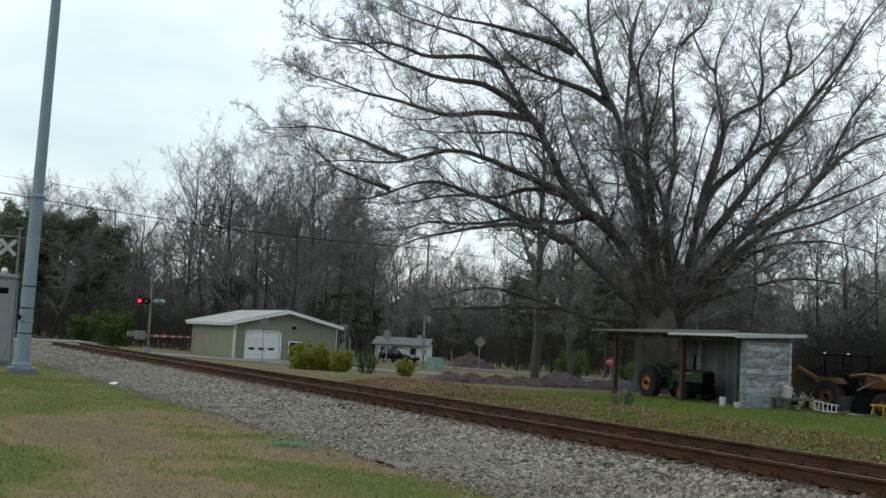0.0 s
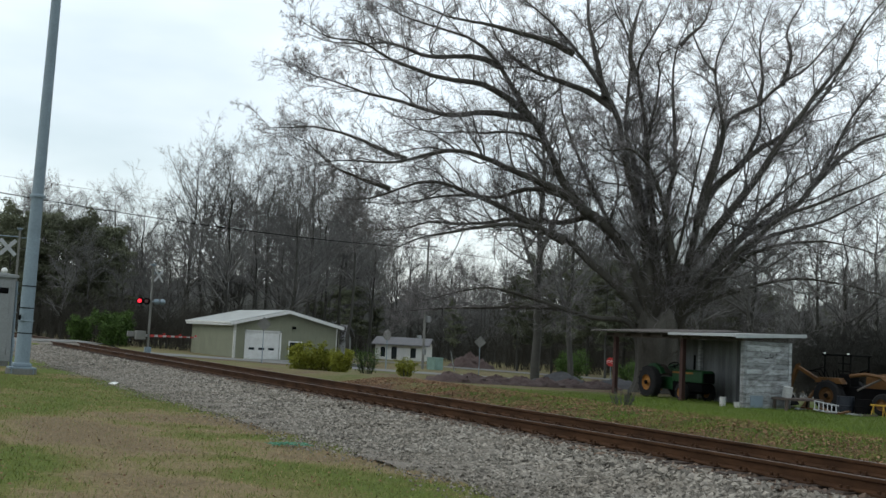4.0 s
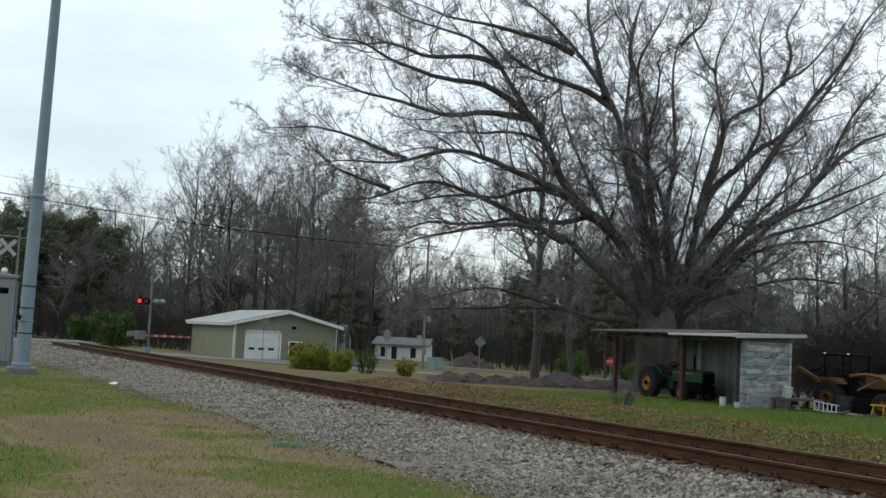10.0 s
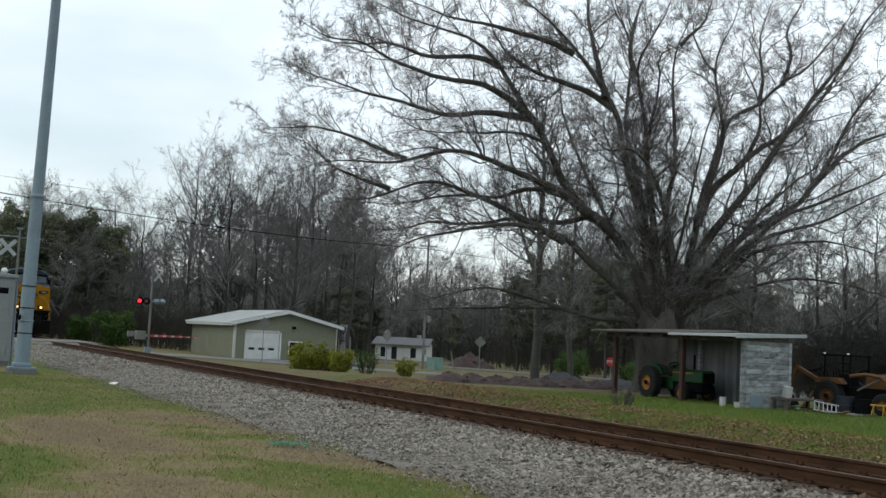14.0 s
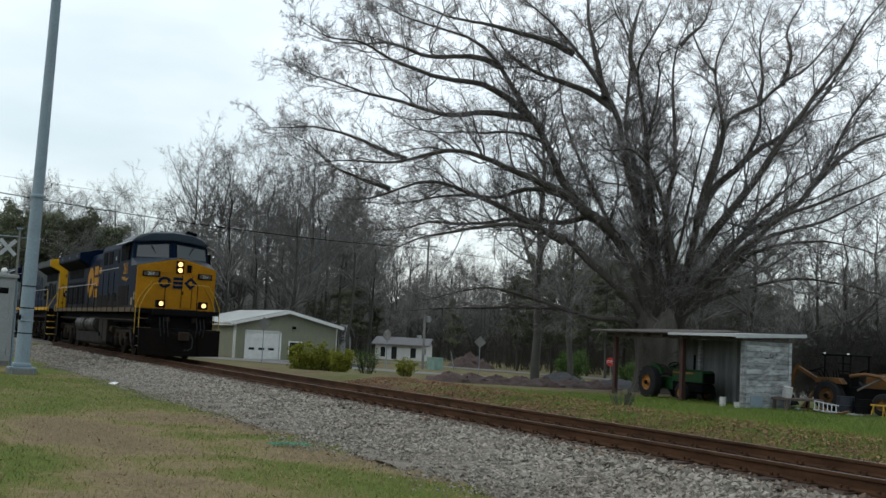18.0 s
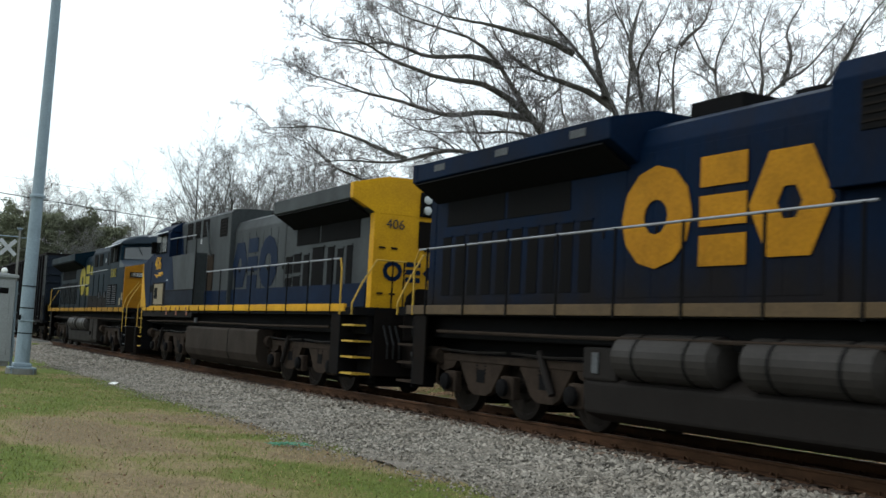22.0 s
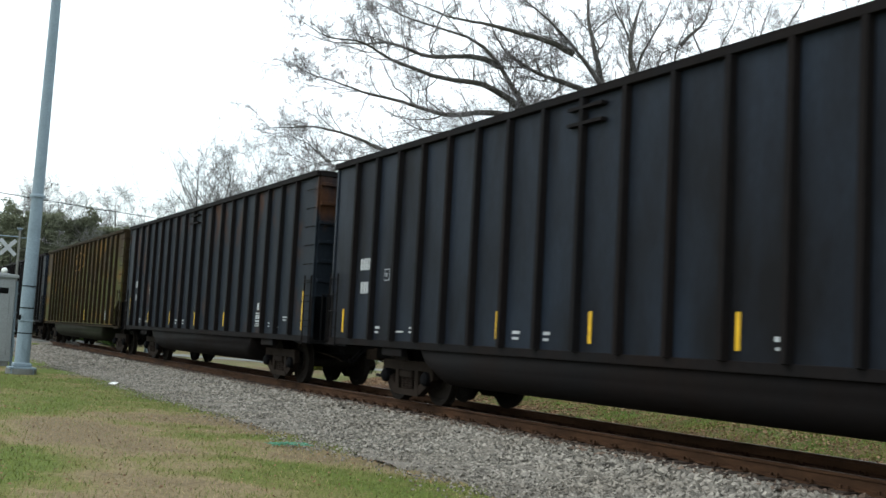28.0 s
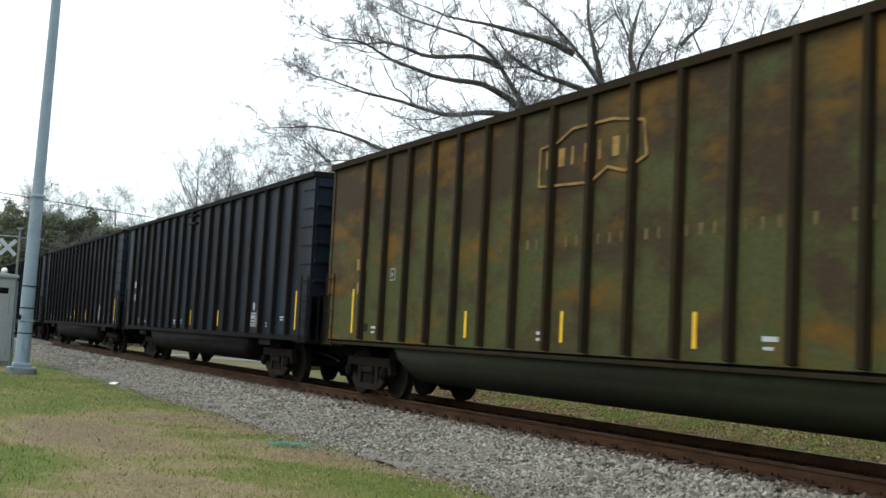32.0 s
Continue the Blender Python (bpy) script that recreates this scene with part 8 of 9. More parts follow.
def backhoe():
    T = thing("backhoe_loader", "old faded orange backhoe loader with dark canopy frame", "backhoe", pose(-30.6, 34.6, gz(-30.6, 34.6), 0, 0, 8))
    for s in (-1, 1):
        tyre(T, (-0.6, s * 0.8, 0.62), 0.62, 0.4, 0.33, M_PLANT, 14)
        tyre(T, (1.7, s * 0.75, 0.42), 0.42, 0.28, 0.22, M_PLANT)
        for x in (-0.95, 0.2):
            part("canopy_post", tube([(x, s * 0.62, 0.95), (x, s * 0.60, 2.2)], 0.03, 8), M_BLACK, T)
    part("canopy", box(-1.05, -0.68, 2.18, 0.3, 0.68, 2.24, 0.02), M_BLACK, T, "dark canopy roof")
    for x in (-0.9, 0.15):
        part("work_lamp", box(x - 0.035, -0.73, 2.24, x + 0.035, -0.67, 2.30, 0.01), M_WHITE, T)
    part("chassis", box(-1.0, -0.45, 0.55, 2.4, 0.45, 1.0, 0.04), M_BLACK, T)
    part("engine_hood", hull([(x, s * 0.42, z) for x in (0.75, 2.3) for s in (-1, 1) for z in (0.95, 1.42)] + [(x, s * 0.3, 1.5) for x in (0.75, 2.2) for s in (-1, 1)], 0.03), M_PLANT, T)
    part("steering_column", tube([(0.7, 0, 1.0), (0.45, 0, 1.55)], 0.03, 8), M_BLACK, T)
    part("steering_wheel", lathe([(0, 0.2), (0.03, 0.22), (0.06, 0.2), (0.03, 0.18)], (0.42, 0, 1.58), (-0.4, 0, 0.9), 18, True), M_BLACK, T)
    part("fender", hull([(x, -0.95, z) for x, z in ((-1.2, 1.1), (-1.0, 1.32), (-0.1, 1.32), (0.05, 1.1))] + [(x, -0.55, z) for x, z in ((-1.2, 1.1), (-1.0, 1.32), (-0.1, 1.32), (0.05, 1.1))], 0.02), M_PLANT, T)
    for k in range(3):
        part("lever", tube([(-0.75, -0.2 + 0.18 * k, 1.0), (-0.85, -0.2 + 0.18 * k, 1.55 + 0.06 * k)], 0.015, 6), M_BLACK, T)
        part("hydraulic_hose", tube([(-1.1, -0.2 + 0.15 * k, 1.0), (-1.5, -0.25 + 0.2 * k, 1.5 + 0.1 * k), (-2.0, -0.12 + 0.1 * k, 1.55)], 0.022, 6), M_BLACK, T)
    for k in range(3):
        part("canopy_bar", tube([(-0.35, -0.6, 1.3 + 0.3 * k), (0.2, -0.6, 1.28 + 0.3 * k)], 0.02, 6), M_BLACK, T)
    part("driver_seat", box(-0.5, -0.3, 1.0, 0.0, 0.3, 1.5, 0.06), M_BLACK, T)
    for s in (-1, 1):
        part("loader_arm", tube([(0.35, s * 0.85, 1.42), (1.0, s * 0.85, 1.52), (1.65, s * 0.85, 1.45), (2.3, s * 0.85, 1.0), (2.95, s * 0.85, 0.5)], 0.075, 8), M_PLANT, T)
        part("arm_ram", tube([(0.6, s * 0.72, 0.9), (1.7, s * 0.74, 1.42)], 0.04, 10), M_TIN, T)
    part("loader_bucket", hull([(2.9, y, z) for y in (-1.1, 1.1) for z in (0.12, 0.62)] + [(3.6, y, 0.1) for y in (-1.1, 1.1)], 0.02), M_PLANT, T)
    part("dig_boom", hull([(x, d, z) for x, z in ((-1.2, 0.88), (-1.15, 1.0), (-2.62, 1.72), (-2.72, 1.62)) for d in (-0.07, 0.07)]), M_PLANT, T)
    part("dipper_arm", hull([(x, d, z) for x, z in ((-2.55, 1.8), (-2.7, 1.76), (-3.22, 0.5), (-3.08, 0.45)) for d in (-0.07, 0.07)]), M_PLANT, T)
    part("dig_bucket", hull([(x, d, z) for x, z in ((-3.3, 0.5), (-3.0, 0.5), (-2.7, 0.1), (-3.2, 0.02), (-3.45, 0.2)) for d in (-0.25, 0.25)], 0.02), M_BLACK, T)
    for s in (-1, 1):
        part("stabiliser", tube([(-1.3, s * 0.6, 0.9), (-1.4, s * 1.35, 0.08)], 0.07, 8), M_PLANT, T)


backhoe()


def clutter():
    z = gz(-30, 33)
    T = thing("step_ladder", "white aluminium ladder lying on its side in the grass", "ladder", pose(-29.55, 31.9, gz(-29.5, 31.9) + 0.06, 62, 9, 62) @ Matrix.Scale(0.85, 4))
    for s in (0, 0.42):
        part("rail", box(-0.55 + 0.1 * s, s - 0.02, -0.03, 0.55 + 0.1 * s, s + 0.02, 0.03), M_BOARD, T)
    for k in range(6):
        part("rung", box(-0.5 + 0.19 * k, 0, -0.015, -0.465 + 0.19 * k, 0.42, 0.015), M_BOARD, T)
    T = thing("work_bench", "low old wooden bench with scrap against the shed", "bench", pose(-31.0, 31.2, gz(-31, 31.2), 0, 0, 80))
    part("top", box(-0.2, -0.45, 0.38, 1.5, 0.45, 0.46, 0.01), M_DARKWOOD, T)
    for x in (-0.1, 1.4):
        for y in (-0.38, 0.38):
            part("leg", box(x - 0.05, y - 0.05, 0, x + 0.05, y + 0.05, 0.38), M_DARKWOOD, T)
    T = thing("white_drum", "white metal drum tilted on the bench", "drum", pose(-31.2, 31.6, gz(-31, 31.2) + 0.48, 0, 10, 0) @ Matrix.Scale(0.8, 4))
    part("shell", lathe([(0, 0), (0, 0.22), (0.2, 0.23), (0.22, 0.24), (0.24, 0.23), (0.5, 0.22), (0.5, 0)], (0, 0, 0), (0, 0, 1), 20), M_BUCKETW, T)
    T = thing("dark_drum", "dark blue-black barrel on the grass", "drum", pose(-29.6, 33.0, gz(-29.6, 33)))
    part("shell", lathe([(0, 0), (0, 0.32), (0.3, 0.33), (0.32, 0.35), (0.34, 0.33), (0.66, 0.32), (0.66, 0)], (0, 0, 0), (0, 0, 1), 20), mat("dark_blue_barrel", (0.014, 0.018, 0.026), 0.6), T)
    T = thing("dark_drum", "dark barrel beside another in the grass", "drum", pose(-28.95, 33.2, gz(-29, 33.2)))
    part("shell", lathe([(0, 0), (0, 0.3), (0.3, 0.31), (0.32, 0.33), (0.34, 0.31), (0.6, 0.3), (0.6, 0)], (0, 0, 0), (0, 0, 1), 20), M_BLACK, T)
    T = thing("saw_horse", "yellow steel trestle standing in the grass", "trestle", pose(-28.35, 33.3, gz(-28.35, 33.3), 0, 0, 15) @ Matrix.Scale(0.6, 4))
    for s in (-1, 1):
        for x in (-0.3, 0.3):
            part("leg", tube([(x * 1.3, s * 0.22, 0), (x, 0, 0.7)], 0.03, 6), M_TRESTLE, T)
    part("beam", box(-0.5, -0.05, 0.66, 0.5, 0.05, 0.76, 0.01), M_TRESTLE, T)
    rng = random.Random(9)
    for k in range(10):
        x, y = -31.2 + 0.33 * k + rng.uniform(-0.1, 0.1), 32.2 + rng.uniform(-0.4, 0.5)
        T = thing("timber_offcut", "weathered timber offcut lying in the grass", "timber", pose(x, y, gz(x, y) + 0.05 + 0.03 * (k % 3), 0, rng.uniform(-8, 8), rng.uniform(0, 180)), "scrap beside the shed")
        part("plank", box(-rng.uniform(0.3, 0.8), -0.07, -0.03, rng.uniform(0.3, 0.8), 0.07, 0.03, 0.005), (M_DARKWOOD, M_OLDWOOD, M_PLANT)[k % 3], T)
    # green netting scrap near the ballast
    T = thing("plastic_netting", "crumpled green plastic netting on the gravel edge", "netting", pose(-15.5, 5.75, gz(-15.5, 5.75) + 0.02) @ Matrix.Scale(0.6, 4))
    for k in range(14):
        a = rng.uniform(-0.5, 0.5)
        pts = [(rng.uniform(-0.35, 0.35), -0.5 + 0.09 * j + rng.uniform(-0.05, 0.05), 0.02 + rng.uniform(0, 0.05)) for j in range(12)] if k % 2 else [(-0.35 + 0.08 * j, a + rng.uniform(-0.06, 0.06), 0.02 + rng.uniform(0, 0.05)) for j in range(10)]
        part("strand", tube(pts, 0.006, 4), M_NET, T)
    T = thing("litter_scrap", "small white paper scrap on the grass", "litter", pose(-31.0, 6.3, gz(-31, 6.3) + 0.03, 5, 8, 30))
    part("sheet", hull([(-0.12, -0.1, 0), (0.12, -0.08, 0.02), (0.1, 0.1, 0.05), (-0.1, 0.09, 0.03), (0, 0, 0.07)]), M_WHITE, T)


M_NET = mat("green_plastic", (0.08, 0.27, 0.17), 0.5, bump=0.0)
clutter()


# ---- roadside: poles, signs, boxes, far houses ----
def utility_pole(x, y, height, label):
    T = thing("utility_pole", label, "utility pole", pose(x, y, gz(x, y)), "poles along the road")
    part("pole_shaft", tube([(0, 0, -0.2), (0, 0, height)], 0.13, 12, end=0.09), M_POLE, T)
    part("crossarm", box(-0.06, -0.9, height - 0.6, 0.06, 0.9, height - 0.48, 0.01), M_OLDWOOD, T)
    for yy in (-0.8, 0.0, 0.8):
        part("insulator", lathe([(0, 0.04), (0.05, 0.06), (0.1, 0.04), (0.16, 0.05), (0.2, 0)], (0, yy, height - 0.48 if yy else height), (0, 0, 1), 10), M_WHITE, T)
    part("transformer", lathe([(0, 0), (0, 0.2), (0.5, 0.2), (0.55, 0.1), (0.55, 0)], (0.05, 0.36, 4.2), (0, 0, 1), 16), M_GREYBOX, T)
    part("meter_box", box(0.1, -0.15, 1.3, 0.3, 0.15, 1.8, 0.02), M_GREYBOX, T)
    return T


POLE_A = utility_pole(-88.0, 44.8, 11.6, "slender grey utility pole by the road")
utility_pole(-61.5, -6.0, 10.0, "slender grey utility pole near the crossing")
utility_pole(-86.0, 90.0, 11.0, "slender grey utility pole far along the road")


def wire(a, b, sag, r=0.016):
    a, b = Vector(a), Vector(b)
    pts = [a.lerp(b, k / 24) - Vector((0, 0, sag * 4 * (k / 24) * (1 - k / 24))) for k in range(25)]
    T = thing("overhead_cable", "dark overhead cable between utility poles", "cable", group="cables along the road")
    part("cable", tube(pts, r, 5), M_BLACK, T)


wire((-61.5, -6.0, 8.9), (-88, 44.8, 9.3), 0.75, 0.028)
wire((-61.5, -6.9, 9.5), (-88, 44.0, 10.9), 0.5, 0.010)
wire((-88, 44.8, 9.3), (-86, 90.0, 8.6), 0.6, 0.018)


def sign_back(name, label, x, y, z, r, sides, turn, red=False):
    g = gz(x, y)
    T = thing(name, label, "road sign", pose(x, y, g, 0, 0, turn), "road signs")
    part("post", box(-0.03, -0.025, -0.1, 0.03, 0.025, z - g + r * 0.9), M_GALV, T)
    c = Vector((0.04, 0, z - g))
    off = math.pi / sides if sides == 8 else 0
    out = [(math.cos(2 * math.pi * k / sides + off) * r, c.z + math.sin(2 * math.pi * k / sides + off) * r) for k in range(sides)]
    part("plate", prism(out, 0.03, 0.042, "x"), M_REDPAINT if red else M_POLE, T)
    if red:
        part("border", prism([(a * 0.92, c.z + (b - c.z) * 0.92) for a, b in out], 0.044, 0.046, "x"), M_REDPAINT, T)
        lettering("sign_word", "STOP", r * 0.75, Matrix.Translation((0.049, 0, c.z)) @ FRONT, M_WHITE, T, "white word on red")


sign_back("stop_sign", "grey back of a diamond road sign on a post", -66.3, 22.45, 1.62, 0.46, 4, -20)
sign_back("warning_sign", "grey back of a diamond road sign on a post", -77.0, 44.3, 1.15, 0.48, 4, -25)
sign_back("street_sign", "grey back of an octagonal road sign by the bushes", -76.5, 35.8, 1.35, 0.40, 8, -60)
sign_back("stop_sign", "small red octagonal stop sign on a post", -76.0, 56.6, 0.02, 0.40, 8, -38, True)

T = thing("utility_box", "pale green metal utility box on the verge", "utility box", pose(-88.5, 46.3, gz(-88.5, 46.3), 0, 0, 20))
part("case", box(-0.5, -0.55, 0, 0.5, 0.55, 1.05, 0.03), mat("pale_green_paint", (0.22, 0.34, 0.30), 0.6), T)
part("lid", hull([(x, y, z) for x in (-0.53, 0.53) for y in (-0.58, 0.58) for z in (1.05, 1.12)]), mat("pale_green_lid", (0.22, 0.34, 0.30), 0.6), T)
T = thing("leaning_stake", "pale leaning wooden stake on the verge", "stake", pose(-89.0, 48.6, gz(-89, 48.6), 14, 0, 0))
part("stake", tube([(0, 0, -0.1), (0, 0, 1.9)], 0.06, 8, end=0.04), M_OLDWOOD, T)


def house(name, label, x, y, turn, w, d, h, rise, wall, roof, windows):
    T = thing(name, label, "house", pose(x, y, gz(x, y) - 0.05, 0, 0, turn))
    t = 0.2
    ym = d / 2
    openings = sorted(windows)
    xs = [0.0]
    for a, b, lo, hi in openings:
        part("wall", box(xs[-1], -t, 0, a, 0, h), wall, T)
        part("wall", box(a, -t, 0, b, 0, lo), wall, T)
        part("wall", box(a, -t, hi, b, 0, h), wall, T)
        win = part("window", box(a, -t + 0.08, lo, b, -t + 0.11, hi), M_GLASSD, T)
        part("window_frame", box(a - 0.06, -t - 0.02, hi, b + 0.06, -t - 0.002, hi + 0.08), M_WHITE, win)
        part("sill", box(a - 0.06, -t - 0.05, lo - 0.06, b + 0.06, -t - 0.002, lo), M_WHITE, win)
        xs.append(b)
    part("wall", box(xs[-1], -t, 0, w, 0, h), wall, T)
    part("wall", box(0, d, 0, w, d + t, h), wall, T)
    for x0 in (0, w - t):
        part("gable_wall", prism([(0, 0), (d, 0), (d, h), (ym, h + rise), (0, h)], x0, x0 + t, "x"), wall, T)
    for a, za, b, zb in ((-0.7, h - 0.2, ym, h + rise), (ym, h + rise, d + 0.7, h - 0.2)):
        part("roof", prism([(a, za), (b, zb), (b, zb + 0.16), (a, za + 0.16)], -0.5, w + 0.5, "x"), roof, T)
    part("chimney", box(w * 0.75, ym - 0.3, h + rise * 0.6, w * 0.75 + 0.6, ym + 0.3, h + rise + 0.6, 0.02), M_OLDWOOD, T)
    return T


house("house", "small white house with a grey shingle roof", -146.2, 66.6, 55.0, 7.5, 6.0, 2.3, 0.85, M_WHITE, M_SHINGLE, [(0.8, 1.5, 0.4, 1.8), (2.4, 3.2, 0.1, 1.9), (5.2, 6.0, 0.4, 1.8)])
house("house", "grey house partly hidden behind the garage", -152.0, 54.0, 55.0, 9.0, 7.0, 2.7, 1.6, M_GREYBOX, M_SHINGLE, [(1.0, 1.8, 0.7, 2.0), (4.0, 4.9, 0.2, 2.1), (6.5, 7.3, 0.7, 2.0)])


def mound(name, label, category, x, y, rx, ry, h, material, seed, lump=0.06):
    rng = np.random.default_rng(seed)
    n, m = 26, 11
    th = np.linspace(0, 2 * np.pi, n, endpoint=False)
    V = []
    for j in range(m):
        f = j / (m - 1)
        r = (1 - f)
        z = h * (1 - r) ** 0.85 * (1 if f < 0.9 else 0.98)
        wob = 1 + 0.08 * np.sin(3 * th + seed) + rng.normal(size=n) * lump * 0.6
        V.append(np.stack([np.cos(th) * rx * r * wob, np.sin(th) * ry * r * wob, z + rng.normal(size=n) * lump * h * (0 < j) - 0.08 * (j == 0)], -1))
    i = np.arange(n * m).reshape(m, n)
    F = np.stack([i[:-1], np.roll(i, -1, 1)[:-1], np.roll(i, -1, 1)[1:], i[1:]], -1).reshape(-1, 4)
    ob = mesh_part(name, np.concatenate(V), F, material)
    ob.location = (x, y, gz(x, y))
    tagged(ob, label, category)


mound("gravel_mound", "pile of dark grey gravel beyond the track", "gravel pile", -50.5, 34.3, 2.3, 2.0, 0.78, M_GRAVEL, 1)
mound("gravel_mound", "lower pile of dark grey gravel by the shed", "gravel pile", -48.8, 36.9, 2.2, 1.7, 0.6, M_GRAVEL, 2)
M_MULCH = mat("purple_brown_mulch", (0.095, 0.068, 0.064), 0.95, dark=(0.045, 0.033, 0.032), scale=2, fine=14, bump=0.6)
for k, (x, y, rx) in enumerate(((-44.2, 23.9, 1.3), (-44.6, 25.3, 1.5), (-44.9, 26.8, 1.4), (-45.1, 28.3, 1.6), (-45.1, 29.7, 1.4), (-45.0, 31.1, 1.5), (-44.6, 32.4, 1.3))):
    mound("mulch_mound", "low heap of purple-brown mulch along the lawn", "mulch heap", x, y, rx, 1.3, 0.42, M_MULCH, 5 + k, 0.12)
mound("brush_mound", "rounded brown brush pile beyond the road", "brush pile", -118.0, 66.5, 3.4, 2.6, 1.7, M_MULCH, 12, 0.12)


def highway():
    """The wider road that runs past the far houses, where the crossing road ends."""
    d, p = Vector((0.875, 0.484)), Vector((-117.0, 58.2))
    n_ = Vector((-d.y, d.x))
    V = []
    for k in range(-30, 40):
        for off in (-3.9, -1.3, 1.3, 3.9):
            q = p + d * (k * 8.0) + n_ * off
            V.append((q.x, q.y, gz(q.x, q.y) + 0.05))
    F = [(4 * i + j, 4 * i + 4 + j, 4 * i + 5 + j, 4 * i + 1 + j) for i in range(69) for j in range(3)]
    tagged(part("road", (V, [], F), M_ROAD, smooth=True), "pale grey highway beyond the verge", "road", "", "structure")


highway()


# ---- passing car ----
def passing_car():
    T = thing("passing_car", "dark sport utility car driving along the road", "car")
    paint = mat("dark_car_paint", (0.018, 0.02, 0.024), 0.25, 0.2, scale=3, fine=30, bump=0.0)
    # heads towards +y
    low = [(-2.3, 0.42), (-2.32, 0.85), (-2.22, 1.02), (0.9, 1.05), (2.1, 0.92), (2.3, 0.72), (2.32, 0.42)]
    part("body", hull([(s * 0.9, a, b) for s in (-1, 1) for a, b in low], 0.05), paint, T)
    part("cabin", hull([(s * 0.86, a, 1.02) for s in (-1, 1) for a in (-2.2, 0.95)] + [(s * 0.68, a, 1.62) for s in (-1, 1) for a in (-1.95, 0.1)], 0.04), paint, T)
    for s in (-1, 1):
        for a, b in ((-1.95, -1.2), (-1.12, -0.35), (-0.27, 0.45)):
            part("side_window", hull([(s * (0.865 - 0.3 * (z - 1.05)) + s * 0.012, y + (0.0 if z < 1.2 else -0.12 if b > 0.4 and y > 0 else 0), z) for y in (a, b) for z in (1.10, 1.52)] + [(s * (0.855 - 0.3 * (z - 1.05)), y, z) for y in (a, b) for z in (1.10, 1.52)]), M_GLASSD, T)
        part("mirror", box(min(s * 0.9, s * 1.05), 0.55, 1.05, max(s * 0.9, s * 1.05), 0.7, 1.2, 0.03), paint, T)
        part("headlight", box(min(s * 0.5, s * 0.85), 2.2, 0.72, max(s * 0.5, s * 0.85), 2.31, 0.86, 0.02), M_LAMPOFF, T)
        part("tail_light", box(min(s * 0.72, s * 0.91), -2.34, 0.85, max(s * 0.72, s * 0.91), -2.2, 1.15, 0.02), M_REDPAINT, T)
        for y in (-1.4, 1.42):
            w = part("wheel", lathe([(-0.1, 0.2), (-0.11, 0.3), (-0.08, 0.345), (0.08, 0.345), (0.11, 0.3), (0.1, 0.2)], (s * 0.82, y, 0.345), (1, 0, 0), 24, True), M_RUBBER, T)
            part("rim", lathe([(-0.10, 0), (-0.11, 0.2), (0.11, 0.2), (0.10, 0)], (s * 0.82, y, 0.345), (1, 0, 0), 18), M_GALV, w)
    part("windscreen", hull([(s * 0.8, 0.93, 1.06) for s in (-1, 1)] + [(s * 0.64, 0.16, 1.58) for s in (-1, 1)] + [(s * 0.8, 0.99, 1.08) for s in (-1, 1)] + [(s * 0.64, 0.2, 1.62) for s in (-1, 1)]), M_GLASSD, T)
    part("rear_window", hull([(s * 0.75, -2.23, 1.1) for s in (-1, 1)] + [(s * 0.62, -2.02, 1.54) for s in (-1, 1)] + [(s * 0.75, -2.19, 1.1) for s in (-1, 1)] + [(s * 0.62, -1.98, 1.54) for s in (-1, 1)]), M_GLASSD, T)
    part("bumper", box(-0.88, 2.24, 0.4, 0.88, 2.38, 0.62, 0.04), M_BLACK, T)
    part("bumper", box(-0.88, -2.38, 0.4, 0.88, -2.24, 0.65, 0.04), M_BLACK, T)
    return T


CAR = passing_car()
# ---- ballast stones, grass, fallen leaves ----
def stones(count, x0, x1, y0, y1, size, seed, label, pack=1.0, material=M_STONE):
    rng = np.random.default_rng(seed)
    u = rng.random(count)
    x = x1 - (x1 - x0) * u**pack
    y = rng.uniform(y0, y1, count)
    if y0 < 7:
        keep = y > 6.45 + 0.35 * np.sin(x * 0.9) * np.sin(x * 0.37 + 1) + 0.42 * rng.normal(size=count)
        x, y = x[keep], y[keep]
        count = len(x)
    z = ground_z(x, y) + 0.03
    s = size * rng.uniform(0.5, 1.4, count) * np.interp(y, [6.0, 7.2, 8.4, 9.3], [0.42, 0.72, 1.0, 1.05])
    # a lumpy six-cornered block, turned at random
    base = np.array([(1, 0, 0), (-1, 0, 0), (0, 1, 0), (0, -1, 0), (0, 0, 1), (0, 0, -1)], float)
    V = base[None] * (1 + 0.3 * rng.normal(size=(count, 6, 1))) + 0.22 * rng.normal(size=(count, 6, 3))
    a = unit(rng.normal(size=(count, 3)))
    b = unit(np.cross(a, rng.normal(size=(count, 3))))
    c = np.cross(a, b)
    M = np.stack([a, b, c], 1)
    V = np.einsum("nij,njk->nik", V, M) * s[:, None, None]
    V[:, :, 2] *= 0.8
    V += np.stack([x, y, z + s * 0.3], -1)[:, None]
    f = np.array([(0, 2, 4), (2, 1, 4), (1, 3, 4), (3, 0, 4), (2, 0, 5), (1, 2, 5), (3, 1, 5), (0, 3, 5)])
    F = (f[None] + 6 * np.arange(count)[:, None, None]).reshape(-1, 3)
    ob = mesh_part("ballast_stones", V.reshape(-1, 3), F, material)
    ob.data.polygons.foreach_set("use_smooth", np.zeros(len(F), bool))
    tagged(ob, label, "ballast", "", "stuff")


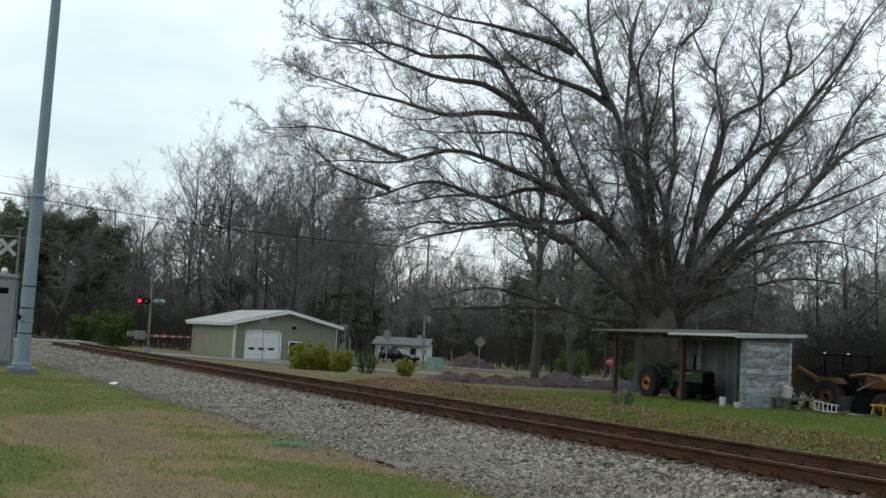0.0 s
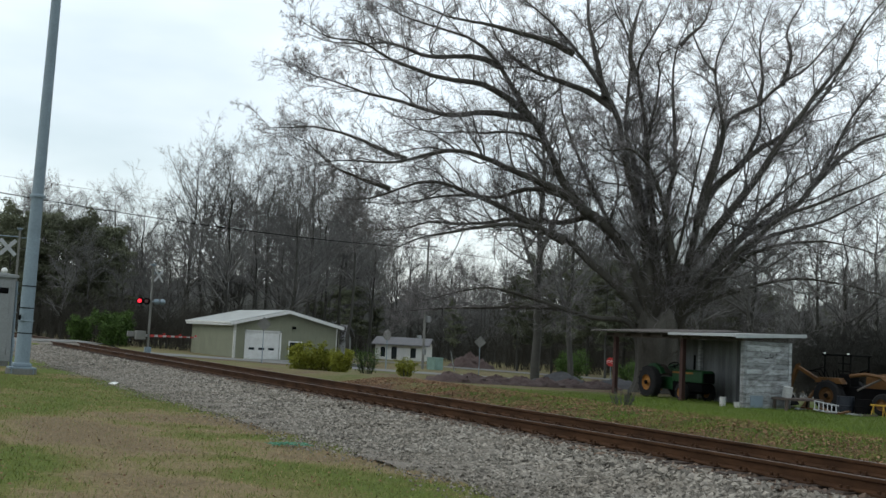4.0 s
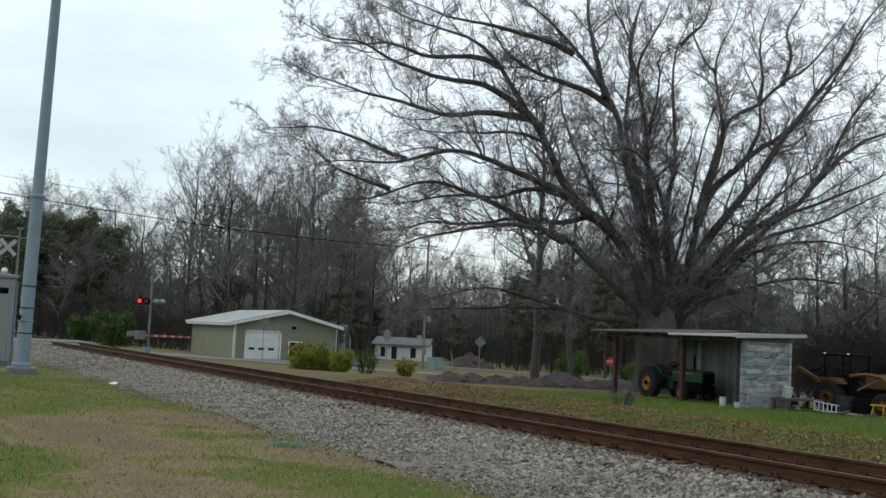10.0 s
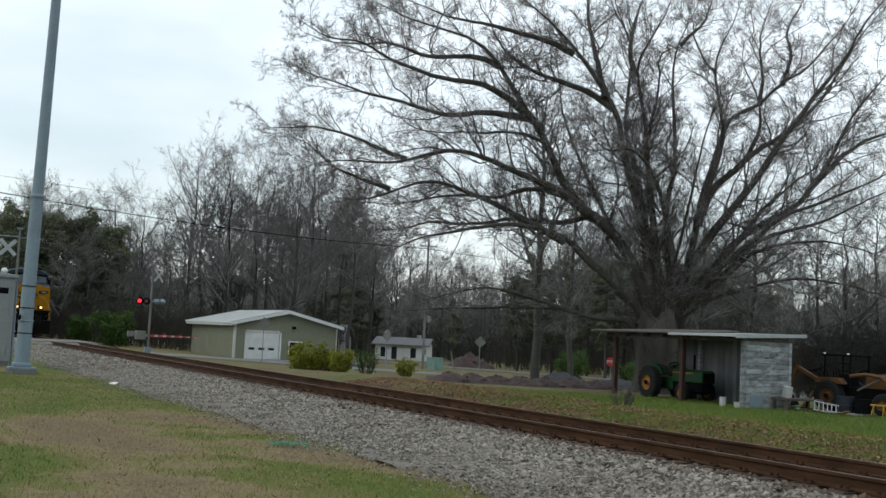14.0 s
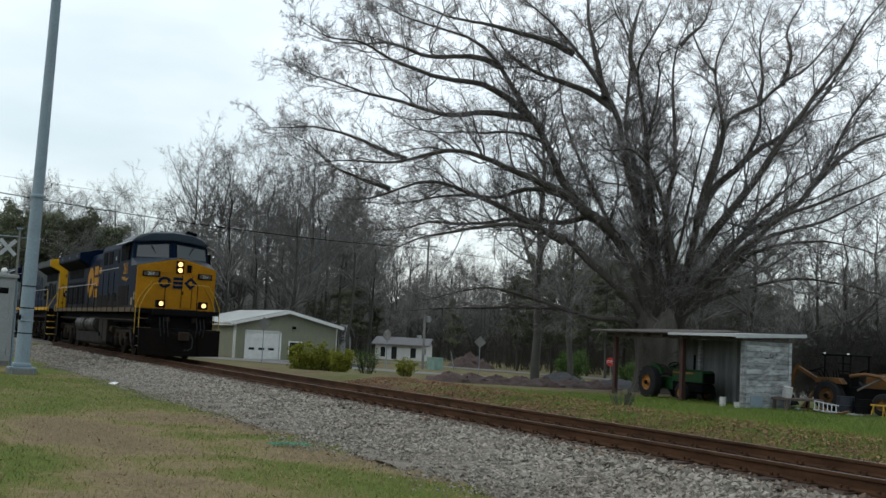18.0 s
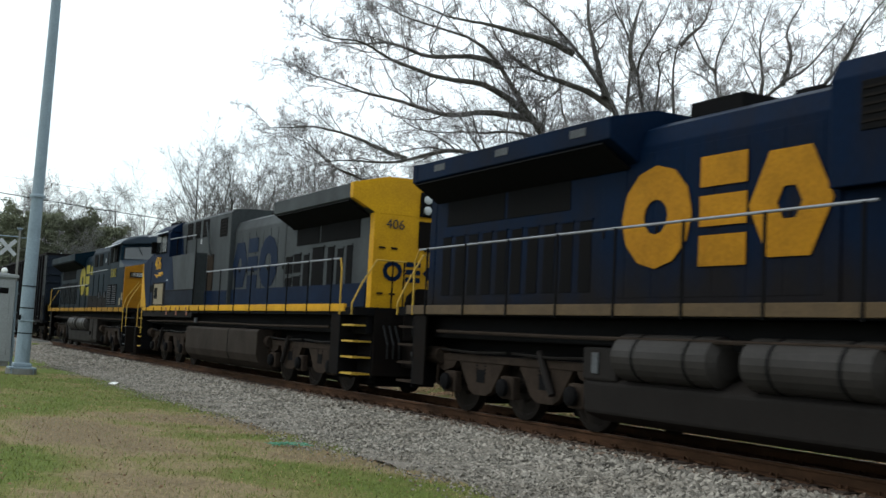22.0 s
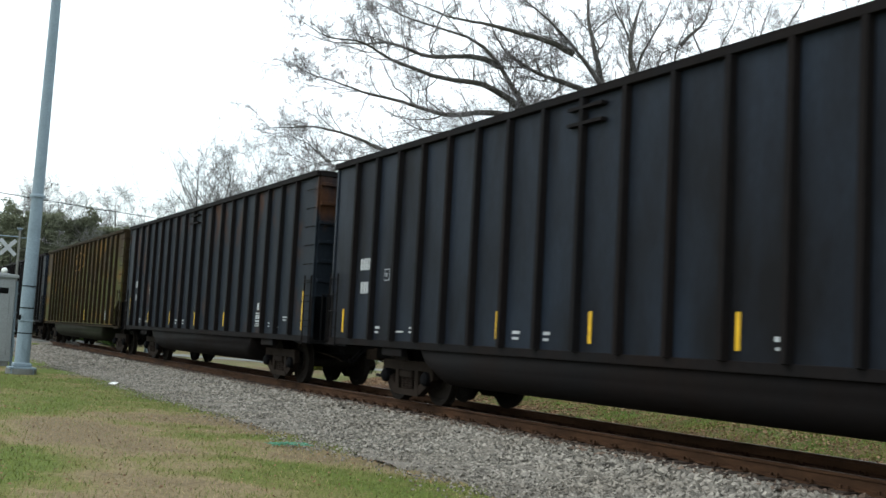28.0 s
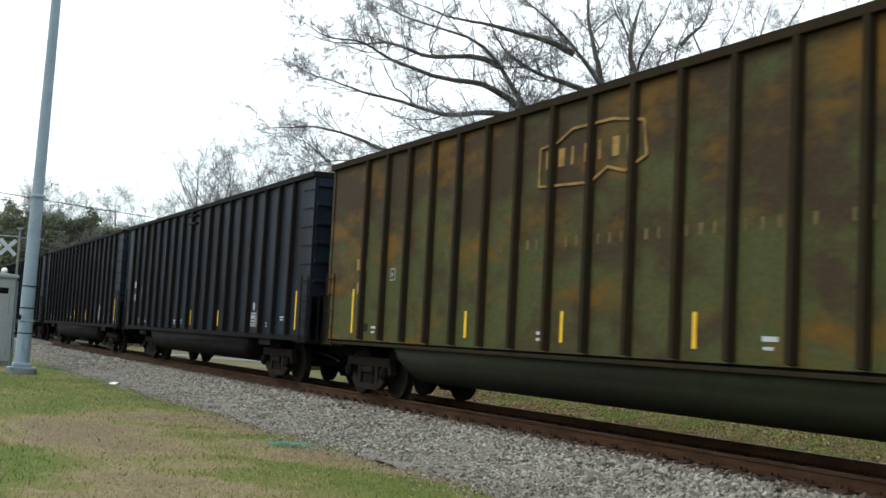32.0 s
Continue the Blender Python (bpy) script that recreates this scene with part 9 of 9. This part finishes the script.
stones(80000, -42, 3, 5.5, 9.5, 0.036, 71, "loose grey crushed ballast stones", 1.4)
M_STONER = mat("rust_stained_stone", (0.135, 0.098, 0.074), 0.95, dark=(0.07, 0.046, 0.034), scale=0.8, fine=30, bump=0.3, rnd=0.5, island=True)
stones(9000, -42, 3, 9.4, 10.6, 0.034, 72, "grey ballast stones between the ties", 1.3, M_STONER)
stones(4500, -42, 3, 9.22, 9.6, 0.034, 75, "rust-stained ballast stones along the tie ends", 1.3, M_STONER)
stones(5000, -42, 3, 11.9, 13.2, 0.036, 73, "grey ballast stones on the far shoulder", 1.2)
stones(9000, -66, -40, 6.0, 9.4, 0.05, 74, "grey ballast stones towards the crossing")


def blades(name, count, area, height, material, seed, label, patch=None):
    rng = np.random.default_rng(seed)
    x0, x1, y0, y1 = area
    u = rng.random(count)
    x = x1 - (x1 - x0) * u**1.5
    y = rng.uniform(y0, y1, count)
    if y0 < 10:
        fade = rng.random(count) < np.clip((x1 - x) / 3.5, 0, 1) * np.clip((y - y0) / 2.5, 0, 1)
        x, y = x[fade], y[fade]
    if patch is not None:
        keep = patch(x, y, rng)
        x, y = x[keep], y[keep]
    n = len(x)
    z = ground_z(x, y)
    h = height * rng.uniform(0.4, 1.3, n)
    a = rng.uniform(0, 2 * np.pi, n)
    w = 0.0042 * rng.uniform(0.7, 1.6, n)
    lean = rng.normal(size=(n, 2)) * 0.5 * h[:, None]
    P = np.stack([x, y, z - 0.01], -1)
    side = np.stack([np.cos(a) * w, np.sin(a) * w, 0 * w], -1)
    tip = P + np.stack([lean[:, 0], lean[:, 1], h], -1)
    V = np.stack([P - side, P + side, tip], 1).reshape(-1, 3)
    ob = mesh_part(name, V, np.arange(3 * n).reshape(-1, 3), material)
    tagged(ob, label, "grass", "", "stuff")


M_BLADE = mat("fresh_grass_blade", (0.132, 0.170, 0.036), 0.8, dark=(0.185, 0.172, 0.062), scale=1.0, fine=12, bump=0.0, rnd=0.35, island=True)
M_STRAW = mat("dry_grass_blade", (0.325, 0.250, 0.142), 0.9, dark=(0.225, 0.172, 0.098), scale=1.0, fine=12, bump=0.0, rnd=0.35, island=True)
M_LAWN = mat("bright_lawn_blade", (0.105, 0.150, 0.018), 0.8, dark=(0.055, 0.09, 0.014), scale=0.6, fine=8, bump=0.0, rnd=0.35, island=True)
M_WEED = mat("fresh_weed_leaf", (0.15, 0.20, 0.03), 0.8, dark=(0.085, 0.125, 0.022), scale=0.6, fine=8, bump=0.0, rnd=0.35, island=True)
M_LEAF = mat("fallen_oak_leaves", (0.235, 0.142, 0.084), 0.9, dark=(0.125, 0.076, 0.048), scale=1.0, fine=12, bump=0.0, rnd=0.45, island=True)
green = lambda x, y, r: patchiness(x, y) + r.normal(size=len(x)) * 0.24 < 0.52
straw = lambda x, y, r: (patchiness(x, y) + r.normal(size=len(x)) * 0.24 > 0.45) & (r.random(len(x)) < 0.6)
blades("grass_blades", 190000, (-36, -0.5, -2.2, 6.6), 0.055, M_BLADE, 81, "short green spring grass", green)
blades("dry_grass_blades", 170000, (-36, -0.5, -2.2, 6.7), 0.045, M_STRAW, 82, "dry straw-coloured winter grass", straw)
blades("lawn_blades", 90000, (-37.5, -8, 18.8, 33.0), 0.12, M_LAWN, 83, "bright green lawn by the shed")


def fallen(count, area, seed, label="brown fallen oak leaves beyond the rails", size=0.032):
    rng = np.random.default_rng(seed)
    x0, x1, y0, y1 = area
    x, y = rng.uniform(x0, x1, count), y0 + (y1 - y0) * rng.random(count) ** 1.2
    c = np.stack([x, y, ground_z(x, y) + 0.015 + rng.random(count) * 0.05], -1)
    a = unit(rng.normal(size=(count, 3)) * np.array([1, 1, 0.35]))
    b = unit(np.cross(a, rng.normal(size=(count, 3)) * np.array([0.4, 0.4, 1])))
    s = size * rng.uniform(0.6, 1.5, (count, 1))
    V = np.stack([c - a * s, c + b * s * 0.6, c + a * s, c - b * s * 0.6], 1).reshape(-1, 3)
    ob = mesh_part("fallen_leaves", V, np.arange(4 * count).reshape(-1, 4), M_LEAF)
    tagged(ob, label, "leaves", "", "stuff")


fallen(70000, (-44, -6, 15.5, 22.0), 91)
fallen(2600, (-34, -5, 0.6, 6.4), 92, "scattered brown leaves on the near grass", 0.017)

blades("weed_tufts", 60000, (-42, -6, 13.4, 22.5), 0.20, M_WEED, 84, "green weeds growing through the leaf litter", lambda x, y, r: np.array([noise.noise(Vector((a * 0.45, b * 0.8, 5.0))) for a, b in zip(x, y)]) + 0.09 * (y - 18.6) + 0.05 * np.clip(x + 29, -8, 8) + r.normal(size=len(x)) * 0.08 > 0.22)
# ---- what moves ----
def train_at(t):
    return float(np.interp(t, [a for a, b in TRAIN], [b for a, b in TRAIN]))


def motions():
    for loc, turn, off in ((LEAD, 0, 0.0), (SECOND, 180, 44.85), (THIRD, 0, 44.85)):
        walk(loc, [(t, pose(p - off, TRACK_Y, 0, 0, 0, turn)) for t, p in TRAIN])
    for k, c in enumerate(CARS):
        walk(c, [(t, pose(p - 67.5 - CAR_L * k, TRACK_Y, 0)) for t, p in TRAIN])
    # a car passes along the road and is gone
    walk(CAR, [(t, pose(-116.2 + 14.0 * t, 56.06 + 7.75 * t, gz(-116.2 + 14.0 * t, 56.06 + 7.75 * t) + 0.06, 0, 0, -61.0)) for t in (0, 0.5, 1, 1.5, 2, 3, 4, 6, 8, 12, 20, 32)])
    # the crossing lamps flash by turns
    rows, t, left = [], 0.45, True
    ends = (pose(0.385, -0.73, 3.13), pose(0.385, -0.36, 3.13))
    rows.append((0.0, ends[0]))
    while t < 31.9:
        rows += [(t - 1 / 30, ends[0 if left else 1]), (t, ends[1 if left else 0])]
        left, t = not left, t + 0.625
    rows.append((32.0, ends[0 if left else 1]))
    walk(RED_LENS, rows)
    times = [i * 0.0667 for i in range(480)] + [32.0]
    for ax, x, d in ROLLING:
        walk(ax, [(t, pose(x, 0, WHEEL_R, 0, d * math.degrees(train_at(t) / WHEEL_R), 0)) for t in times])


motions()
